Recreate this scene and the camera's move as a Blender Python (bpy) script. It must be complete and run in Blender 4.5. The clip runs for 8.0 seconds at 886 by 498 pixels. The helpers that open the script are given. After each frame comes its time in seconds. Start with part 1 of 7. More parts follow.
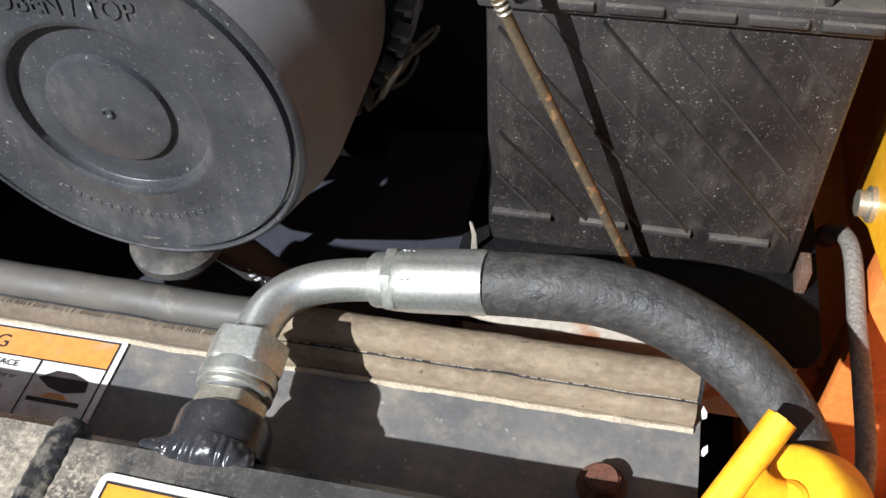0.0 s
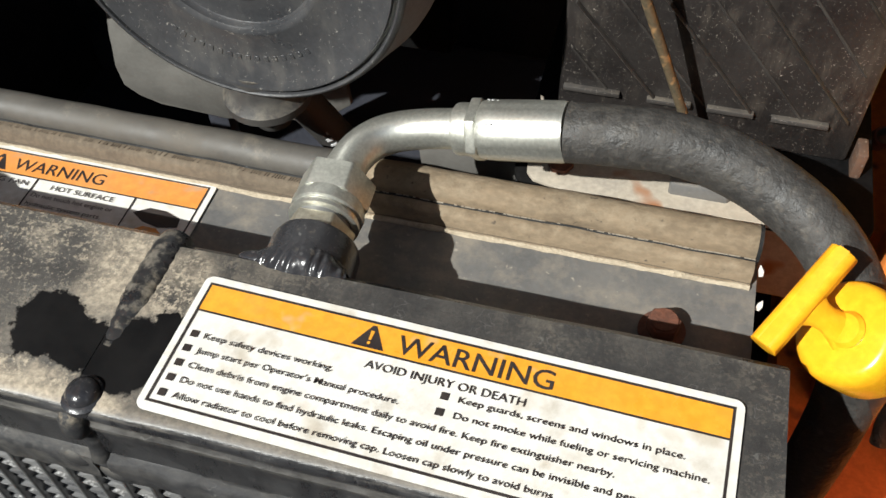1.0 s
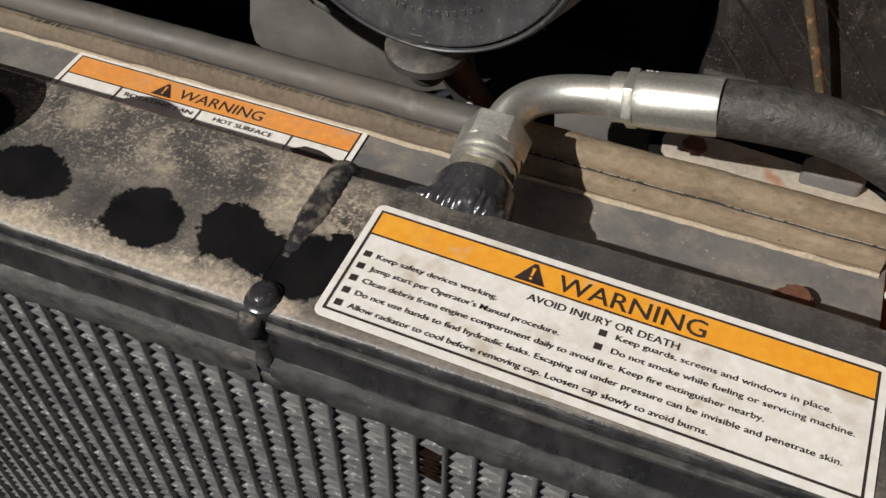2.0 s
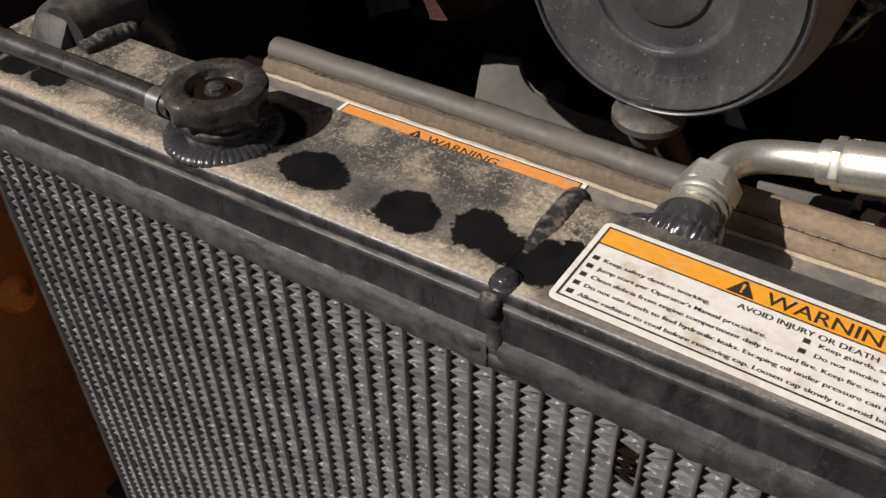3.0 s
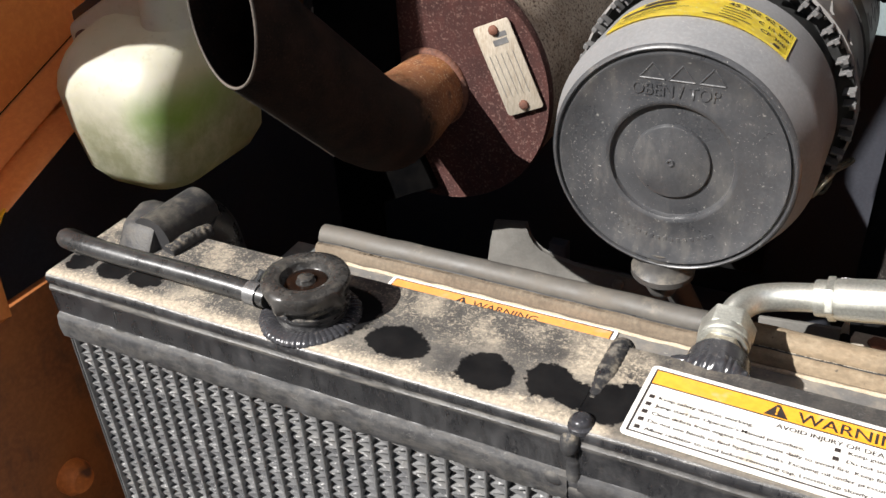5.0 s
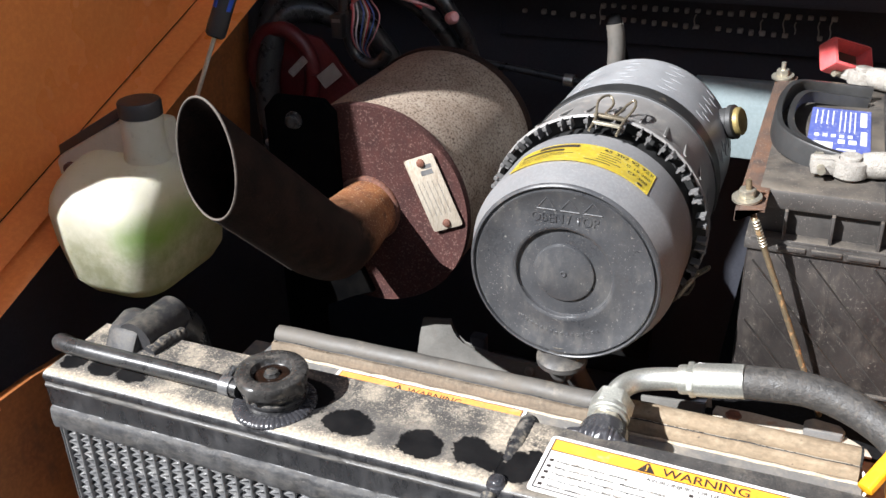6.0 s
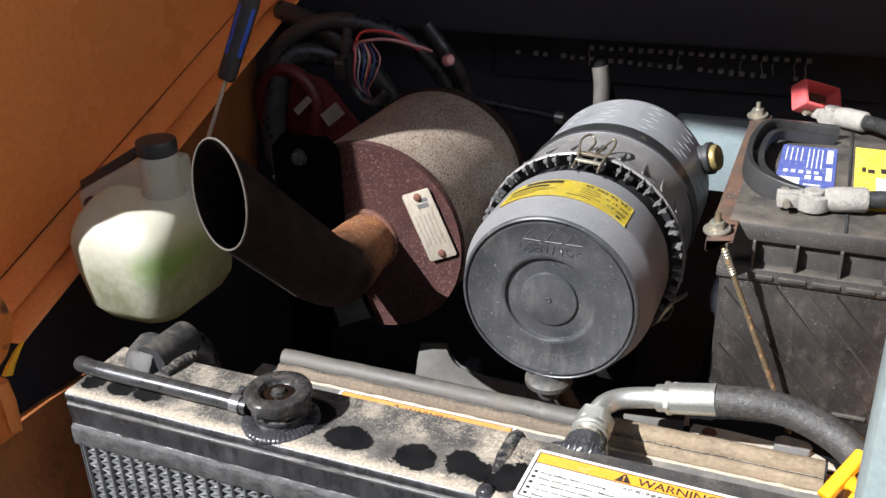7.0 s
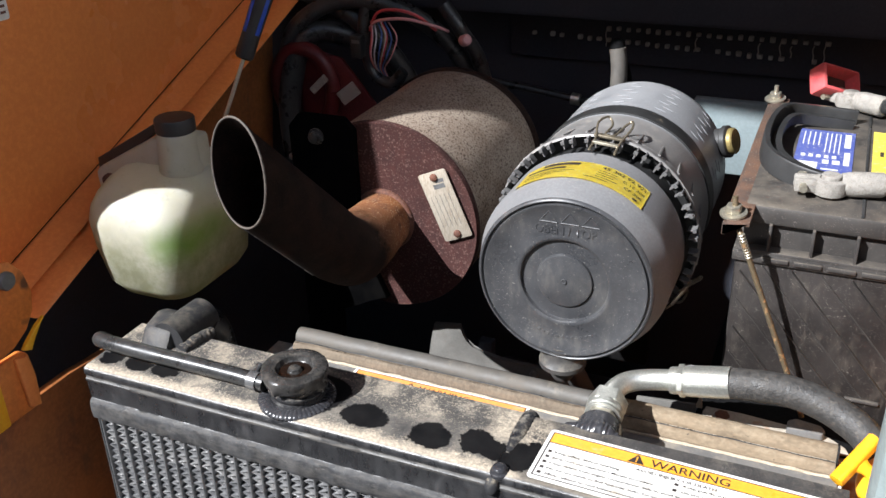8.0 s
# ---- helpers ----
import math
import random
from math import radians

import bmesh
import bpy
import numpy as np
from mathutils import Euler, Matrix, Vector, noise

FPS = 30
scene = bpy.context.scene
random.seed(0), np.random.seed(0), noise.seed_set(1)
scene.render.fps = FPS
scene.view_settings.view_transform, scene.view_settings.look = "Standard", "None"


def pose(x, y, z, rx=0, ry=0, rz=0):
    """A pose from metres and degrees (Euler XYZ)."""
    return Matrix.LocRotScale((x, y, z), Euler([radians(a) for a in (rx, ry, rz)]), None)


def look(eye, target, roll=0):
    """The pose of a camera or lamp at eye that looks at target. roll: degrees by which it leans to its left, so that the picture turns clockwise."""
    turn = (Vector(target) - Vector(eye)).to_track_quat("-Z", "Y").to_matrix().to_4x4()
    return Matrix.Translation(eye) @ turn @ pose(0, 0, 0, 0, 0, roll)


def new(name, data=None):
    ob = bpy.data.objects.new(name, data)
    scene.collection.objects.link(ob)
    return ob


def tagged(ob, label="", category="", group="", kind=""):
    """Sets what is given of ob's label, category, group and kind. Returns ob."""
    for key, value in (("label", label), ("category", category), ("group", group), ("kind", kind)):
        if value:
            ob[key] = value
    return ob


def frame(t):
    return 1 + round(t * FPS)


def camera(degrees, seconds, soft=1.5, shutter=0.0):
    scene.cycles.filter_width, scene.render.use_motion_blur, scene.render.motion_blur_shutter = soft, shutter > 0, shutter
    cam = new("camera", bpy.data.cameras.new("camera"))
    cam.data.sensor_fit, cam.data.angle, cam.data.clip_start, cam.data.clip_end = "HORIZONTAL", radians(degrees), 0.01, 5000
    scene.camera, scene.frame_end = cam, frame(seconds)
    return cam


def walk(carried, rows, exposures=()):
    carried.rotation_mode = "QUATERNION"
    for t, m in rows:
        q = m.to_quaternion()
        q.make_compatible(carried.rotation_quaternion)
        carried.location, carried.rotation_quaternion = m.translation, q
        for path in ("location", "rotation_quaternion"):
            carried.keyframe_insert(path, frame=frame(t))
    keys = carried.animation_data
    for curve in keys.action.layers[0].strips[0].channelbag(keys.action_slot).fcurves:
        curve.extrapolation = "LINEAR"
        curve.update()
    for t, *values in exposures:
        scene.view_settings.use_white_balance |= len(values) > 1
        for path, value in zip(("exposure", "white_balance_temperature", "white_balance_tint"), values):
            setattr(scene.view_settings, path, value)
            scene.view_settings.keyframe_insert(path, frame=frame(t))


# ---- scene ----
cam = camera(50.5, 8.0)
PATH = [
    (0, (0.1909, -0.0735, 1.3474), (0.0215, 0.5632, 0.5952), -3.90),
    (0.5, (0.1878, -0.1053, 1.3464), (0.0095, 0.5150, 0.5826), -3.54),
    (1, (0.1764, -0.1424, 1.3314), (-0.0073, 0.4636, 0.5575), -2.31),
    (1.2, (0.1630, -0.1565, 1.3273), (-0.0209, 0.4468, 0.5512), -0.42),
    (2.3, (0.1330, -0.2189, 1.3329), (-0.1237, 0.3882, 0.5809), 0.43),
    (2.5, (0.1334, -0.2390, 1.3243), (-0.1593, 0.3731, 0.5897), -0.03),
    (3, (0.1408, -0.3074, 1.3320), (-0.2697, 0.3244, 0.6745), -1.47),
    (3.5, (0.1552, -0.3292, 1.3439), (-0.2951, 0.3479, 0.7618), -1.90),
    (4, (0.1359, -0.3447, 1.3628), (-0.3099, 0.3545, 0.8038), -3.73),
    (4.2, (0.1101, -0.3409, 1.3600), (-0.3206, 0.3634, 0.7955), -3.81),
    (5.3, (0.1177, -0.4453, 1.4420), (-0.2770, 0.3188, 0.9318), -4.23),
    (5.5, (0.1392, -0.4714, 1.4648), (-0.2426, 0.3152, 0.9795), -4.19),
    (6, (0.1652, -0.5305, 1.5054), (-0.1840, 0.2844, 1.0426), -1.89),
    (6.5, (0.1878, -0.5669, 1.5267), (-0.1697, 0.2512, 1.0762), -2.18),
    (7, (0.1982, -0.5855, 1.5350), (-0.1586, 0.2421, 1.1017), -2.00),
    (7.5, (0.1897, -0.5895, 1.5336), (-0.1748, 0.2284, 1.0884), -2.05),
    (8, (0.1944, -0.5908, 1.5378), (-0.1696, 0.2233, 1.0854), -1.69),
]
EXPOSURES = [(0.0, 0.72, 5900, 8), (0.5, 0.84, 6150, 4), (1.0, 0.38, 6450, 5), (2.5, -0.22, 6850, 13), (3.0, -0.03, 6900, 14), (3.5, 0.44, 6750, 13), (4.0, 0.66, 6750, 11), (5.3, 1.12, 6450, 10), (6.0, 1.36, 6150, 10), (6.5, 1.13, 6100, 10), (8.0, 1.08, 6080, 10)]
walk(cam, [(t, look(eye, target, roll)) for t, eye, target, roll in PATH], EXPOSURES)

# ---- light ----
SUN = Vector((0.64, 0.95, -1.0)).normalized()
world = bpy.data.worlds.new("world")
scene.world = world
world.use_nodes = True
sky = world.node_tree.nodes.new("ShaderNodeTexSky")
sky.sky_type, sky.sun_disc = "NISHITA", False
sky.sun_elevation, sky.sun_rotation = math.asin(-SUN.z), math.atan2(-SUN.x, -SUN.y)
back = world.node_tree.nodes["Background"]
back.inputs["Strength"].default_value = 0.05
world.node_tree.links.new(sky.outputs["Color"], back.inputs["Color"])
sun_data = bpy.data.lights.new("sun", "SUN")
sun_data.energy, sun_data.angle, sun_data.color = 5.0, radians(0.53), (1.0, 0.98, 0.955)
sun = new("sun", sun_data)
sun.matrix_world = look((-1.5, -2.5, 3.5), (-1.5 + SUN.x, -2.5 + SUN.y, 3.5 + SUN.z))


# ---- materials ----
def grey(v):
    return (v, v, v)


def nodes_of(name):
    m = bpy.data.materials.new(name)
    m.use_nodes = True
    t = m.node_tree
    return m, t, t.nodes["Principled BSDF"]


def noise_node(t, scale, detail=4.0, rough=0.6, stretch=None):
    co = t.nodes.new("ShaderNodeTexCoord")
    n = t.nodes.new("ShaderNodeTexNoise")
    n.inputs["Scale"].default_value, n.inputs["Detail"].default_value, n.inputs["Roughness"].default_value = scale, detail, rough
    if stretch:
        mp = t.nodes.new("ShaderNodeMapping")
        mp.inputs["Scale"].default_value = stretch
        t.links.new(co.outputs["Object"], mp.inputs["Vector"])
        t.links.new(mp.outputs["Vector"], n.inputs["Vector"])
    else:
        t.links.new(co.outputs["Object"], n.inputs["Vector"])
    return n.outputs["Fac"]


def span(t, fac, low, high, to0=0.0, to1=1.0):
    n = t.nodes.new("ShaderNodeMapRange")
    n.inputs["From Min"].default_value, n.inputs["From Max"].default_value = low, high
    n.inputs["To Min"].default_value, n.inputs["To Max"].default_value = to0, to1
    t.links.new(fac, n.inputs["Value"])
    return n.outputs["Result"]


def calc(t, kind, a, b):
    n = t.nodes.new("ShaderNodeMath")
    n.operation, n.use_clamp = kind, kind in ("MULTIPLY", "ADD")
    for value, slot in ((a, n.inputs[0]), (b, n.inputs[1])):
        if isinstance(value, (int, float)):
            slot.default_value = value
        else:
            t.links.new(value, slot)
    return n.outputs[0]


def blend(t, fac, a, b):
    n = t.nodes.new("ShaderNodeMix")
    n.data_type = "RGBA"
    t.links.new(fac, n.inputs["Factor"])
    for value, slot in ((a, n.inputs[6]), (b, n.inputs[7])):
        if isinstance(value, tuple):
            slot.default_value = (*value, 1)
        else:
            t.links.new(value, slot)
    return n.outputs[2]


def bump(t, bsdf, fac, strength, distance):
    n = t.nodes.new("ShaderNodeBump")
    n.inputs["Strength"].default_value, n.inputs["Distance"].default_value = strength, distance
    t.links.new(fac, n.inputs["Height"])
    t.links.new(n.outputs["Normal"], bsdf.inputs["Normal"])


def facing_up(t, low=0.2, high=0.8):
    g = t.nodes.new("ShaderNodeNewGeometry")
    s = t.nodes.new("ShaderNodeSeparateXYZ")
    t.links.new(g.outputs["Normal"], s.inputs[0])
    return span(t, s.outputs["Z"], low, high)


def surface(name, base, other, rough=0.5, metal=0.0, scale=30, fine=300, relief=0.2, depth=0.0006, dust=None, dust_at=(0.5, 0.7), dust_scale=18,
            flecks=None, flecks_at=(0.66, 0.7), flecks_scale=260, stretch=None, rough_var=0.15, spec=0.5, hairs=None, hairs_scale=110, hairs_width=0.007, hairs_at=(0.55, 0.62), streaks=None, streaks_scale=(220, 220, 14), streaks_at=(0.5, 0.72)):
    """A surface of two tones with grain, fine relief, dust that lies on what faces up, and small flecks."""
    m, t, b = nodes_of(name)
    broad, grain = noise_node(t, scale, 5, 0.65, stretch), noise_node(t, fine, 3, 0.6, stretch)
    col = blend(t, span(t, broad, 0.35, 0.68), base, other)
    col = blend(t, span(t, grain, 0.4, 0.75, 0.0, 0.45), col, tuple(min(1, c * 1.5 + 0.01) for c in base))
    if dust:
        mask = calc(t, "MULTIPLY", facing_up(t), span(t, noise_node(t, dust_scale, 8, 0.72), *dust_at))
        col = blend(t, mask, col, dust)
    if flecks:
        col = blend(t, span(t, noise_node(t, flecks_scale, 2, 0.5), *flecks_at), col, flecks)
    if streaks:
        col = blend(t, calc(t, "MULTIPLY", span(t, noise_node(t, 1.0, 6, 0.7, streaks_scale), *streaks_at), span(t, noise_node(t, 26, 3, 0.6), 0.4, 0.62)), col, streaks)
    if hairs:
        # short thin scratches: level lines of one noise, broken up by another
        edge = calc(t, "ABSOLUTE", calc(t, "SUBTRACT", noise_node(t, hairs_scale, 1, 0.5), 0.5), 0.0)
        line = calc(t, "MULTIPLY", span(t, edge, hairs_width, hairs_width * 0.35), span(t, noise_node(t, hairs_scale * 2.3, 2, 0.5), *hairs_at))
        line = calc(t, "MULTIPLY", line, span(t, noise_node(t, hairs_scale * 0.16, 3, 0.6), 0.36, 0.6, 0.15, 1.0))
        col = blend(t, line, col, hairs)
    t.links.new(col, b.inputs["Base Color"])
    t.links.new(span(t, broad, 0.3, 0.7, max(0.03, rough - rough_var), min(1, rough + rough_var)), b.inputs["Roughness"])
    b.inputs["Metallic"].default_value = metal
    b.inputs["Specular IOR Level"].default_value = spec
    bump(t, b, calc(t, "ADD", calc(t, "MULTIPLY", grain, 0.6), calc(t, "MULTIPLY", broad, 0.4)), relief, depth)
    return m


DUST = (0.42, 0.33, 0.22)
M = {}
M["tank_plain"] = surface("tank_plain", (0.018, 0.018, 0.02), (0.045, 0.044, 0.044), 0.68, 0, 25, 420, 0.4, 0.0008, (0.36, 0.305, 0.225), (0.48, 0.72), 200, streaks=(0.12, 0.115, 0.1), streaks_scale=(90, 90, 90), spec=0.3)
M["stub_black"] = surface("stub_black", (0.018, 0.018, 0.02), (0.04, 0.039, 0.038), 0.55, 0, 30, 420, 0.5, 0.001, (0.2, 0.175, 0.135), (0.44, 1.0), 60, spec=0.35)
M["black_plastic"] = surface("black_plastic", grey(0.02), grey(0.035), 0.45, 0, 20, 500, 0.15, 0.0004, DUST, (0.6, 0.85), 30)
M["cap_rubber"] = surface("cap_rubber", (0.022, 0.021, 0.02), (0.052, 0.049, 0.046), 0.27, 0, 60, 420, 0.35, 0.0006, (0.22, 0.19, 0.145), (0.52, 1.0), 120, flecks=(0.16, 0.148, 0.13), flecks_at=(0.66, 0.82), flecks_scale=420)
M["fin_metal"] = surface("fin_metal", (0.155, 0.156, 0.162), (0.33, 0.328, 0.326), 0.36, 0.35, 40, 300, 0.5, 0.0006, (0.44, 0.42, 0.38), (0.52, 0.72), 14, flecks=(0.72, 0.71, 0.7), flecks_at=(0.6, 0.72), flecks_scale=240)
M["tube_metal"] = surface("tube_metal", grey(0.14), grey(0.26), 0.36, 0.5, 22, 300, 0.3, 0.0004)
M["steel"] = surface("steel", (0.66, 0.66, 0.6), (0.56, 0.56, 0.5), 0.4, 0.85, 30, 500, 0.1, 0.0003, rough_var=0.08)
M["zinc"] = surface("zinc", (0.55, 0.52, 0.43), (0.38, 0.34, 0.26), 0.42, 0.8, 60, 500, 0.2, 0.0004)
M["hose_rubber"] = surface("hose_rubber", (0.026, 0.025, 0.024), (0.058, 0.053, 0.048), 0.6, 0, 110, 240, 0.9, 0.0018, flecks=(0.078, 0.07, 0.06), flecks_at=(0.56, 0.74), flecks_scale=210, streaks=(0.068, 0.061, 0.052), streaks_scale=(60, 60, 60))
# the grey flecks paint streaky highlights on the glossy rubber
M["rubber"] = surface("rubber", grey(0.02), grey(0.038), 0.34, 0, 40, 260, 0.3, 0.0006, flecks=grey(0.1), flecks_at=(0.62, 0.78), flecks_scale=420)
M["plate_paint"] = surface("plate_paint", (0.115, 0.114, 0.113), (0.17, 0.162, 0.15), 0.5, 0, 30, 320, 0.3, 0.0006, (0.38, 0.325, 0.25), (0.46, 0.95), 50, flecks=(0.4, 0.36, 0.3), flecks_at=(0.7, 0.8), flecks_scale=240)
M["guard_paint"] = surface("guard_paint", (0.1, 0.096, 0.088), (0.14, 0.133, 0.12), 0.6, 0, 22, 320, 0.3, 0.0006, streaks=(0.09, 0.08, 0.07), streaks_scale=(30, 30, 30))
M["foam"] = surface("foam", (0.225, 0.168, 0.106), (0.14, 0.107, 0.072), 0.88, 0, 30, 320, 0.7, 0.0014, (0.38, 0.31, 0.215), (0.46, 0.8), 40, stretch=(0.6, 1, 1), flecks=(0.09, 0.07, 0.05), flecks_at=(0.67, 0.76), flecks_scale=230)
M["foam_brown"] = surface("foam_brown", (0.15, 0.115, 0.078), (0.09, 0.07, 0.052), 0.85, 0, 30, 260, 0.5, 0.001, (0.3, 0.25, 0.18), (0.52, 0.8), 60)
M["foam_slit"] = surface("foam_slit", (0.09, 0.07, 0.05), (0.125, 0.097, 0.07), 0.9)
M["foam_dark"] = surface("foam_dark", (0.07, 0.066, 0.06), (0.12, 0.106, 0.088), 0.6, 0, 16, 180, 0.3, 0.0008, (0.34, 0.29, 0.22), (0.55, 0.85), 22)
M["rust"] = surface("rust", (0.15, 0.055, 0.03), (0.065, 0.034, 0.026), 0.8, 0, 60, 380, 0.7, 0.0015)
M["rust_bright"] = surface("rust_bright", (0.27, 0.115, 0.05), (0.075, 0.036, 0.025), 0.8, 0, 42, 520, 0.7, 0.0012, flecks=(0.42, 0.28, 0.17), flecks_at=(0.56, 0.72), flecks_scale=420)
M["muffler_face"] = surface("muffler_face", (0.036, 0.0145, 0.013), (0.066, 0.025, 0.021), 0.88, 0, 70, 900, 0.9, 0.0014, flecks=(0.15, 0.088, 0.073), flecks_at=(0.55, 0.75), flecks_scale=430, spec=0.25, stretch=(1.2, 1, 0.75))
M["muffler_shell"] = surface("muffler_shell", (0.32, 0.265, 0.21), (0.22, 0.16, 0.118), 0.9, 0, 26, 600, 0.7, 0.0014, flecks=(0.075, 0.05, 0.038), flecks_at=(0.5, 0.68), flecks_scale=400, spec=0.2)
M["pipe_burnt"] = surface("pipe_burnt", (0.008, 0.0052, 0.0042), (0.034, 0.0165, 0.011), 0.9, 0, 26, 480, 0.8, 0.0014, flecks=(0.05, 0.028, 0.02), flecks_at=(0.56, 0.74), flecks_scale=600, spec=0.2)
M["pipe_rim"] = surface("pipe_rim", (0.075, 0.064, 0.055), (0.13, 0.11, 0.092), 0.75, 0, 90, 500, 0.5, 0.0008, spec=0.3)
M["tag_metal"] = surface("tag_metal", (0.47, 0.42, 0.345), (0.32, 0.265, 0.2), 0.5, 0.3, 40, 300, 0.2, 0.0004, stretch=(2, 1, 0.5))
M["cleaner_cap"] = surface("cleaner_cap", (0.036, 0.037, 0.04), (0.056, 0.056, 0.059), 0.36, 0, 26, 420, 0.3, 0.0006, hairs=(0.3, 0.285, 0.26), hairs_scale=230, hairs_width=0.016, hairs_at=(0.56, 0.66), flecks=(0.24, 0.23, 0.21), flecks_at=(0.72, 0.8), flecks_scale=330, streaks=(0.11, 0.105, 0.097), streaks_scale=(90, 60, 30), streaks_at=(0.48, 0.8))
M["cleaner_body"] = surface("cleaner_body", (0.245, 0.25, 0.26), (0.295, 0.298, 0.305), 0.42, 0, 14, 380, 0.12, 0.0004, (0.4, 0.37, 0.32), (0.62, 0.9), 24, hairs=(0.42, 0.41, 0.4), hairs_scale=60)
M["cover_rim"] = surface("cover_rim", (0.165, 0.166, 0.17), (0.2, 0.2, 0.201), 0.44, 0, 14, 380, 0.12, 0.0004, hairs=(0.26, 0.25, 0.245), hairs_scale=160, hairs_width=0.02, spec=0.35)
M["cleaner_teeth"] = surface("cleaner_teeth", (0.07, 0.069, 0.07), (0.17, 0.165, 0.16), 0.5, 0, 60, 380, 0.2, 0.0004)
M["cleaner_flange"] = surface("cleaner_flange", (0.17, 0.163, 0.157), (0.25, 0.24, 0.23), 0.45, 0, 30, 380, 0.15, 0.0004, (0.34, 0.31, 0.26), (0.55, 0.85), 60)
M["cleaner_groove"] = surface("cleaner_groove", grey(0.012), grey(0.02), 0.5)
M["clip_wire"] = surface("clip_wire", (0.3, 0.265, 0.2), (0.16, 0.125, 0.08), 0.4, 0.7, 90, 500, 0.3, 0.0004)
M["gold"] = surface("gold", (0.42, 0.33, 0.13), (0.3, 0.23, 0.09), 0.45, 0.6, 50, 300, 0.2)
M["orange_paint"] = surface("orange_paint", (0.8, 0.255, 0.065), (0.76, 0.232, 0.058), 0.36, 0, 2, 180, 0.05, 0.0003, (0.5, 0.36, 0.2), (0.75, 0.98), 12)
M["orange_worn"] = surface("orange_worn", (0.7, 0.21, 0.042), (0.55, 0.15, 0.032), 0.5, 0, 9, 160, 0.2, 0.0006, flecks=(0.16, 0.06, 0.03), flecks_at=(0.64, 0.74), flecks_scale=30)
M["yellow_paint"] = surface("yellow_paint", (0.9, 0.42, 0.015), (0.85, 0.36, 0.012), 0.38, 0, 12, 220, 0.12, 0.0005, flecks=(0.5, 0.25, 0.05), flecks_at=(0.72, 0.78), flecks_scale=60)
# orange at less than half strength, with darker brown runs
M["orange_dark"] = surface("orange_dark", (0.3, 0.1, 0.026), (0.17, 0.058, 0.02), 0.6, 0, 6, 160, 0.25, 0.0008, streaks=(0.09, 0.045, 0.025), streaks_scale=(30, 30, 5))
M["rust_bar"] = surface("rust_bar", (0.06, 0.044, 0.037), (0.14, 0.068, 0.036), 0.75, 0, 30, 500, 0.6, 0.001, flecks=(0.3, 0.23, 0.17), flecks_at=(0.64, 0.76), flecks_scale=500)
M["oil_wet"] = surface("oil_wet", (0.008, 0.0045, 0.003), (0.016, 0.008, 0.005), 0.16, 0, 60, 300, 0.2, 0.0004, rough_var=0.06, spec=0.3)
M["lug_metal"] = surface("lug_metal", (0.5, 0.48, 0.44), (0.36, 0.34, 0.3), 0.5, 0.4, 60, 500, 0.2, 0.0004)
M["port_black"] = surface("port_black", (0.024, 0.024, 0.027), (0.044, 0.043, 0.046), 0.24, 0, 40, 420, 0.4, 0.0009, (0.3, 0.26, 0.2), (0.6, 0.9), 160, hairs=(0.16, 0.155, 0.15), hairs_scale=180, hairs_width=0.012)
M["weld_black"] = surface("weld_black", (0.016, 0.016, 0.018), (0.04, 0.039, 0.039), 0.3, 0, 60, 420, 0.4, 0.0008, (0.3, 0.26, 0.195), (0.5, 0.7), 120, rough_var=0.08, streaks=(0.13, 0.125, 0.12), streaks_scale=(120, 120, 120))
# one even near-black for the gap strip, hose end, foot and tray plate
M["near_black"] = surface("near_black", (0.005, 0.005, 0.0055), (0.009, 0.0085, 0.008), 0.85, 0, 20, 300, 0.2, 0.0004, spec=0.06)
M["screen_brown"] = surface("screen_brown", (0.06, 0.03, 0.017), (0.09, 0.042, 0.022), 0.7, 0, 6, 160, 0.2, 0.0008)
M["white_wall"] = surface("white_wall", (0.78, 0.8, 0.83), (0.73, 0.75, 0.78), 0.9, 0, 2, 60, 0.3, 0.003)
M["sand"] = surface("sand", (0.46, 0.39, 0.29), (0.34, 0.28, 0.2), 0.95, 0, 90, 500, 0.9, 0.002)
M["valve_rubber"] = surface("valve_rubber", (0.036, 0.034, 0.033), (0.07, 0.066, 0.06), 0.6, 0, 60, 420, 0.4, 0.0006, (0.32, 0.28, 0.22), (0.45, 0.8), 90)
M["block_grey"] = surface("block_grey", (0.2, 0.19, 0.175), (0.27, 0.26, 0.24), 0.9, 0, 2, 60, 0.4, 0.004)
M["navy_paint"] = surface("navy_paint", (0.033, 0.035, 0.044), (0.045, 0.047, 0.057), 0.5, 0, 5, 220, 0.15, spec=0.3)
M["teal_paint"] = surface("teal_paint", (0.17, 0.21, 0.22), (0.21, 0.25, 0.255), 0.5, 0, 6, 220, 0.15, 0.0004, DUST, (0.6, 0.9), 15)
M["grey_paint"] = surface("grey_paint", (0.2, 0.24, 0.235), (0.23, 0.265, 0.26), 0.5, 0, 6, 220, 0.1)
M["tray_paint"] = surface("tray_paint", (0.4, 0.35, 0.28), (0.3, 0.27, 0.23), 0.6, 0, 22, 240, 0.3, 0.0006, flecks=(0.3, 0.12, 0.045), flecks_at=(0.62, 0.7), flecks_scale=30)
M["battery_case"] = surface("battery_case", (0.0155, 0.0135, 0.013), (0.033, 0.028, 0.0255), 0.42, 0, 16, 300, 0.3, 0.0006, (0.28, 0.24, 0.19), (0.54, 0.78), 50, hairs=(0.42, 0.38, 0.33), hairs_scale=330, hairs_width=0.011, hairs_at=(0.53, 0.62), streaks=(0.075, 0.064, 0.054), streaks_scale=(110, 110, 30))
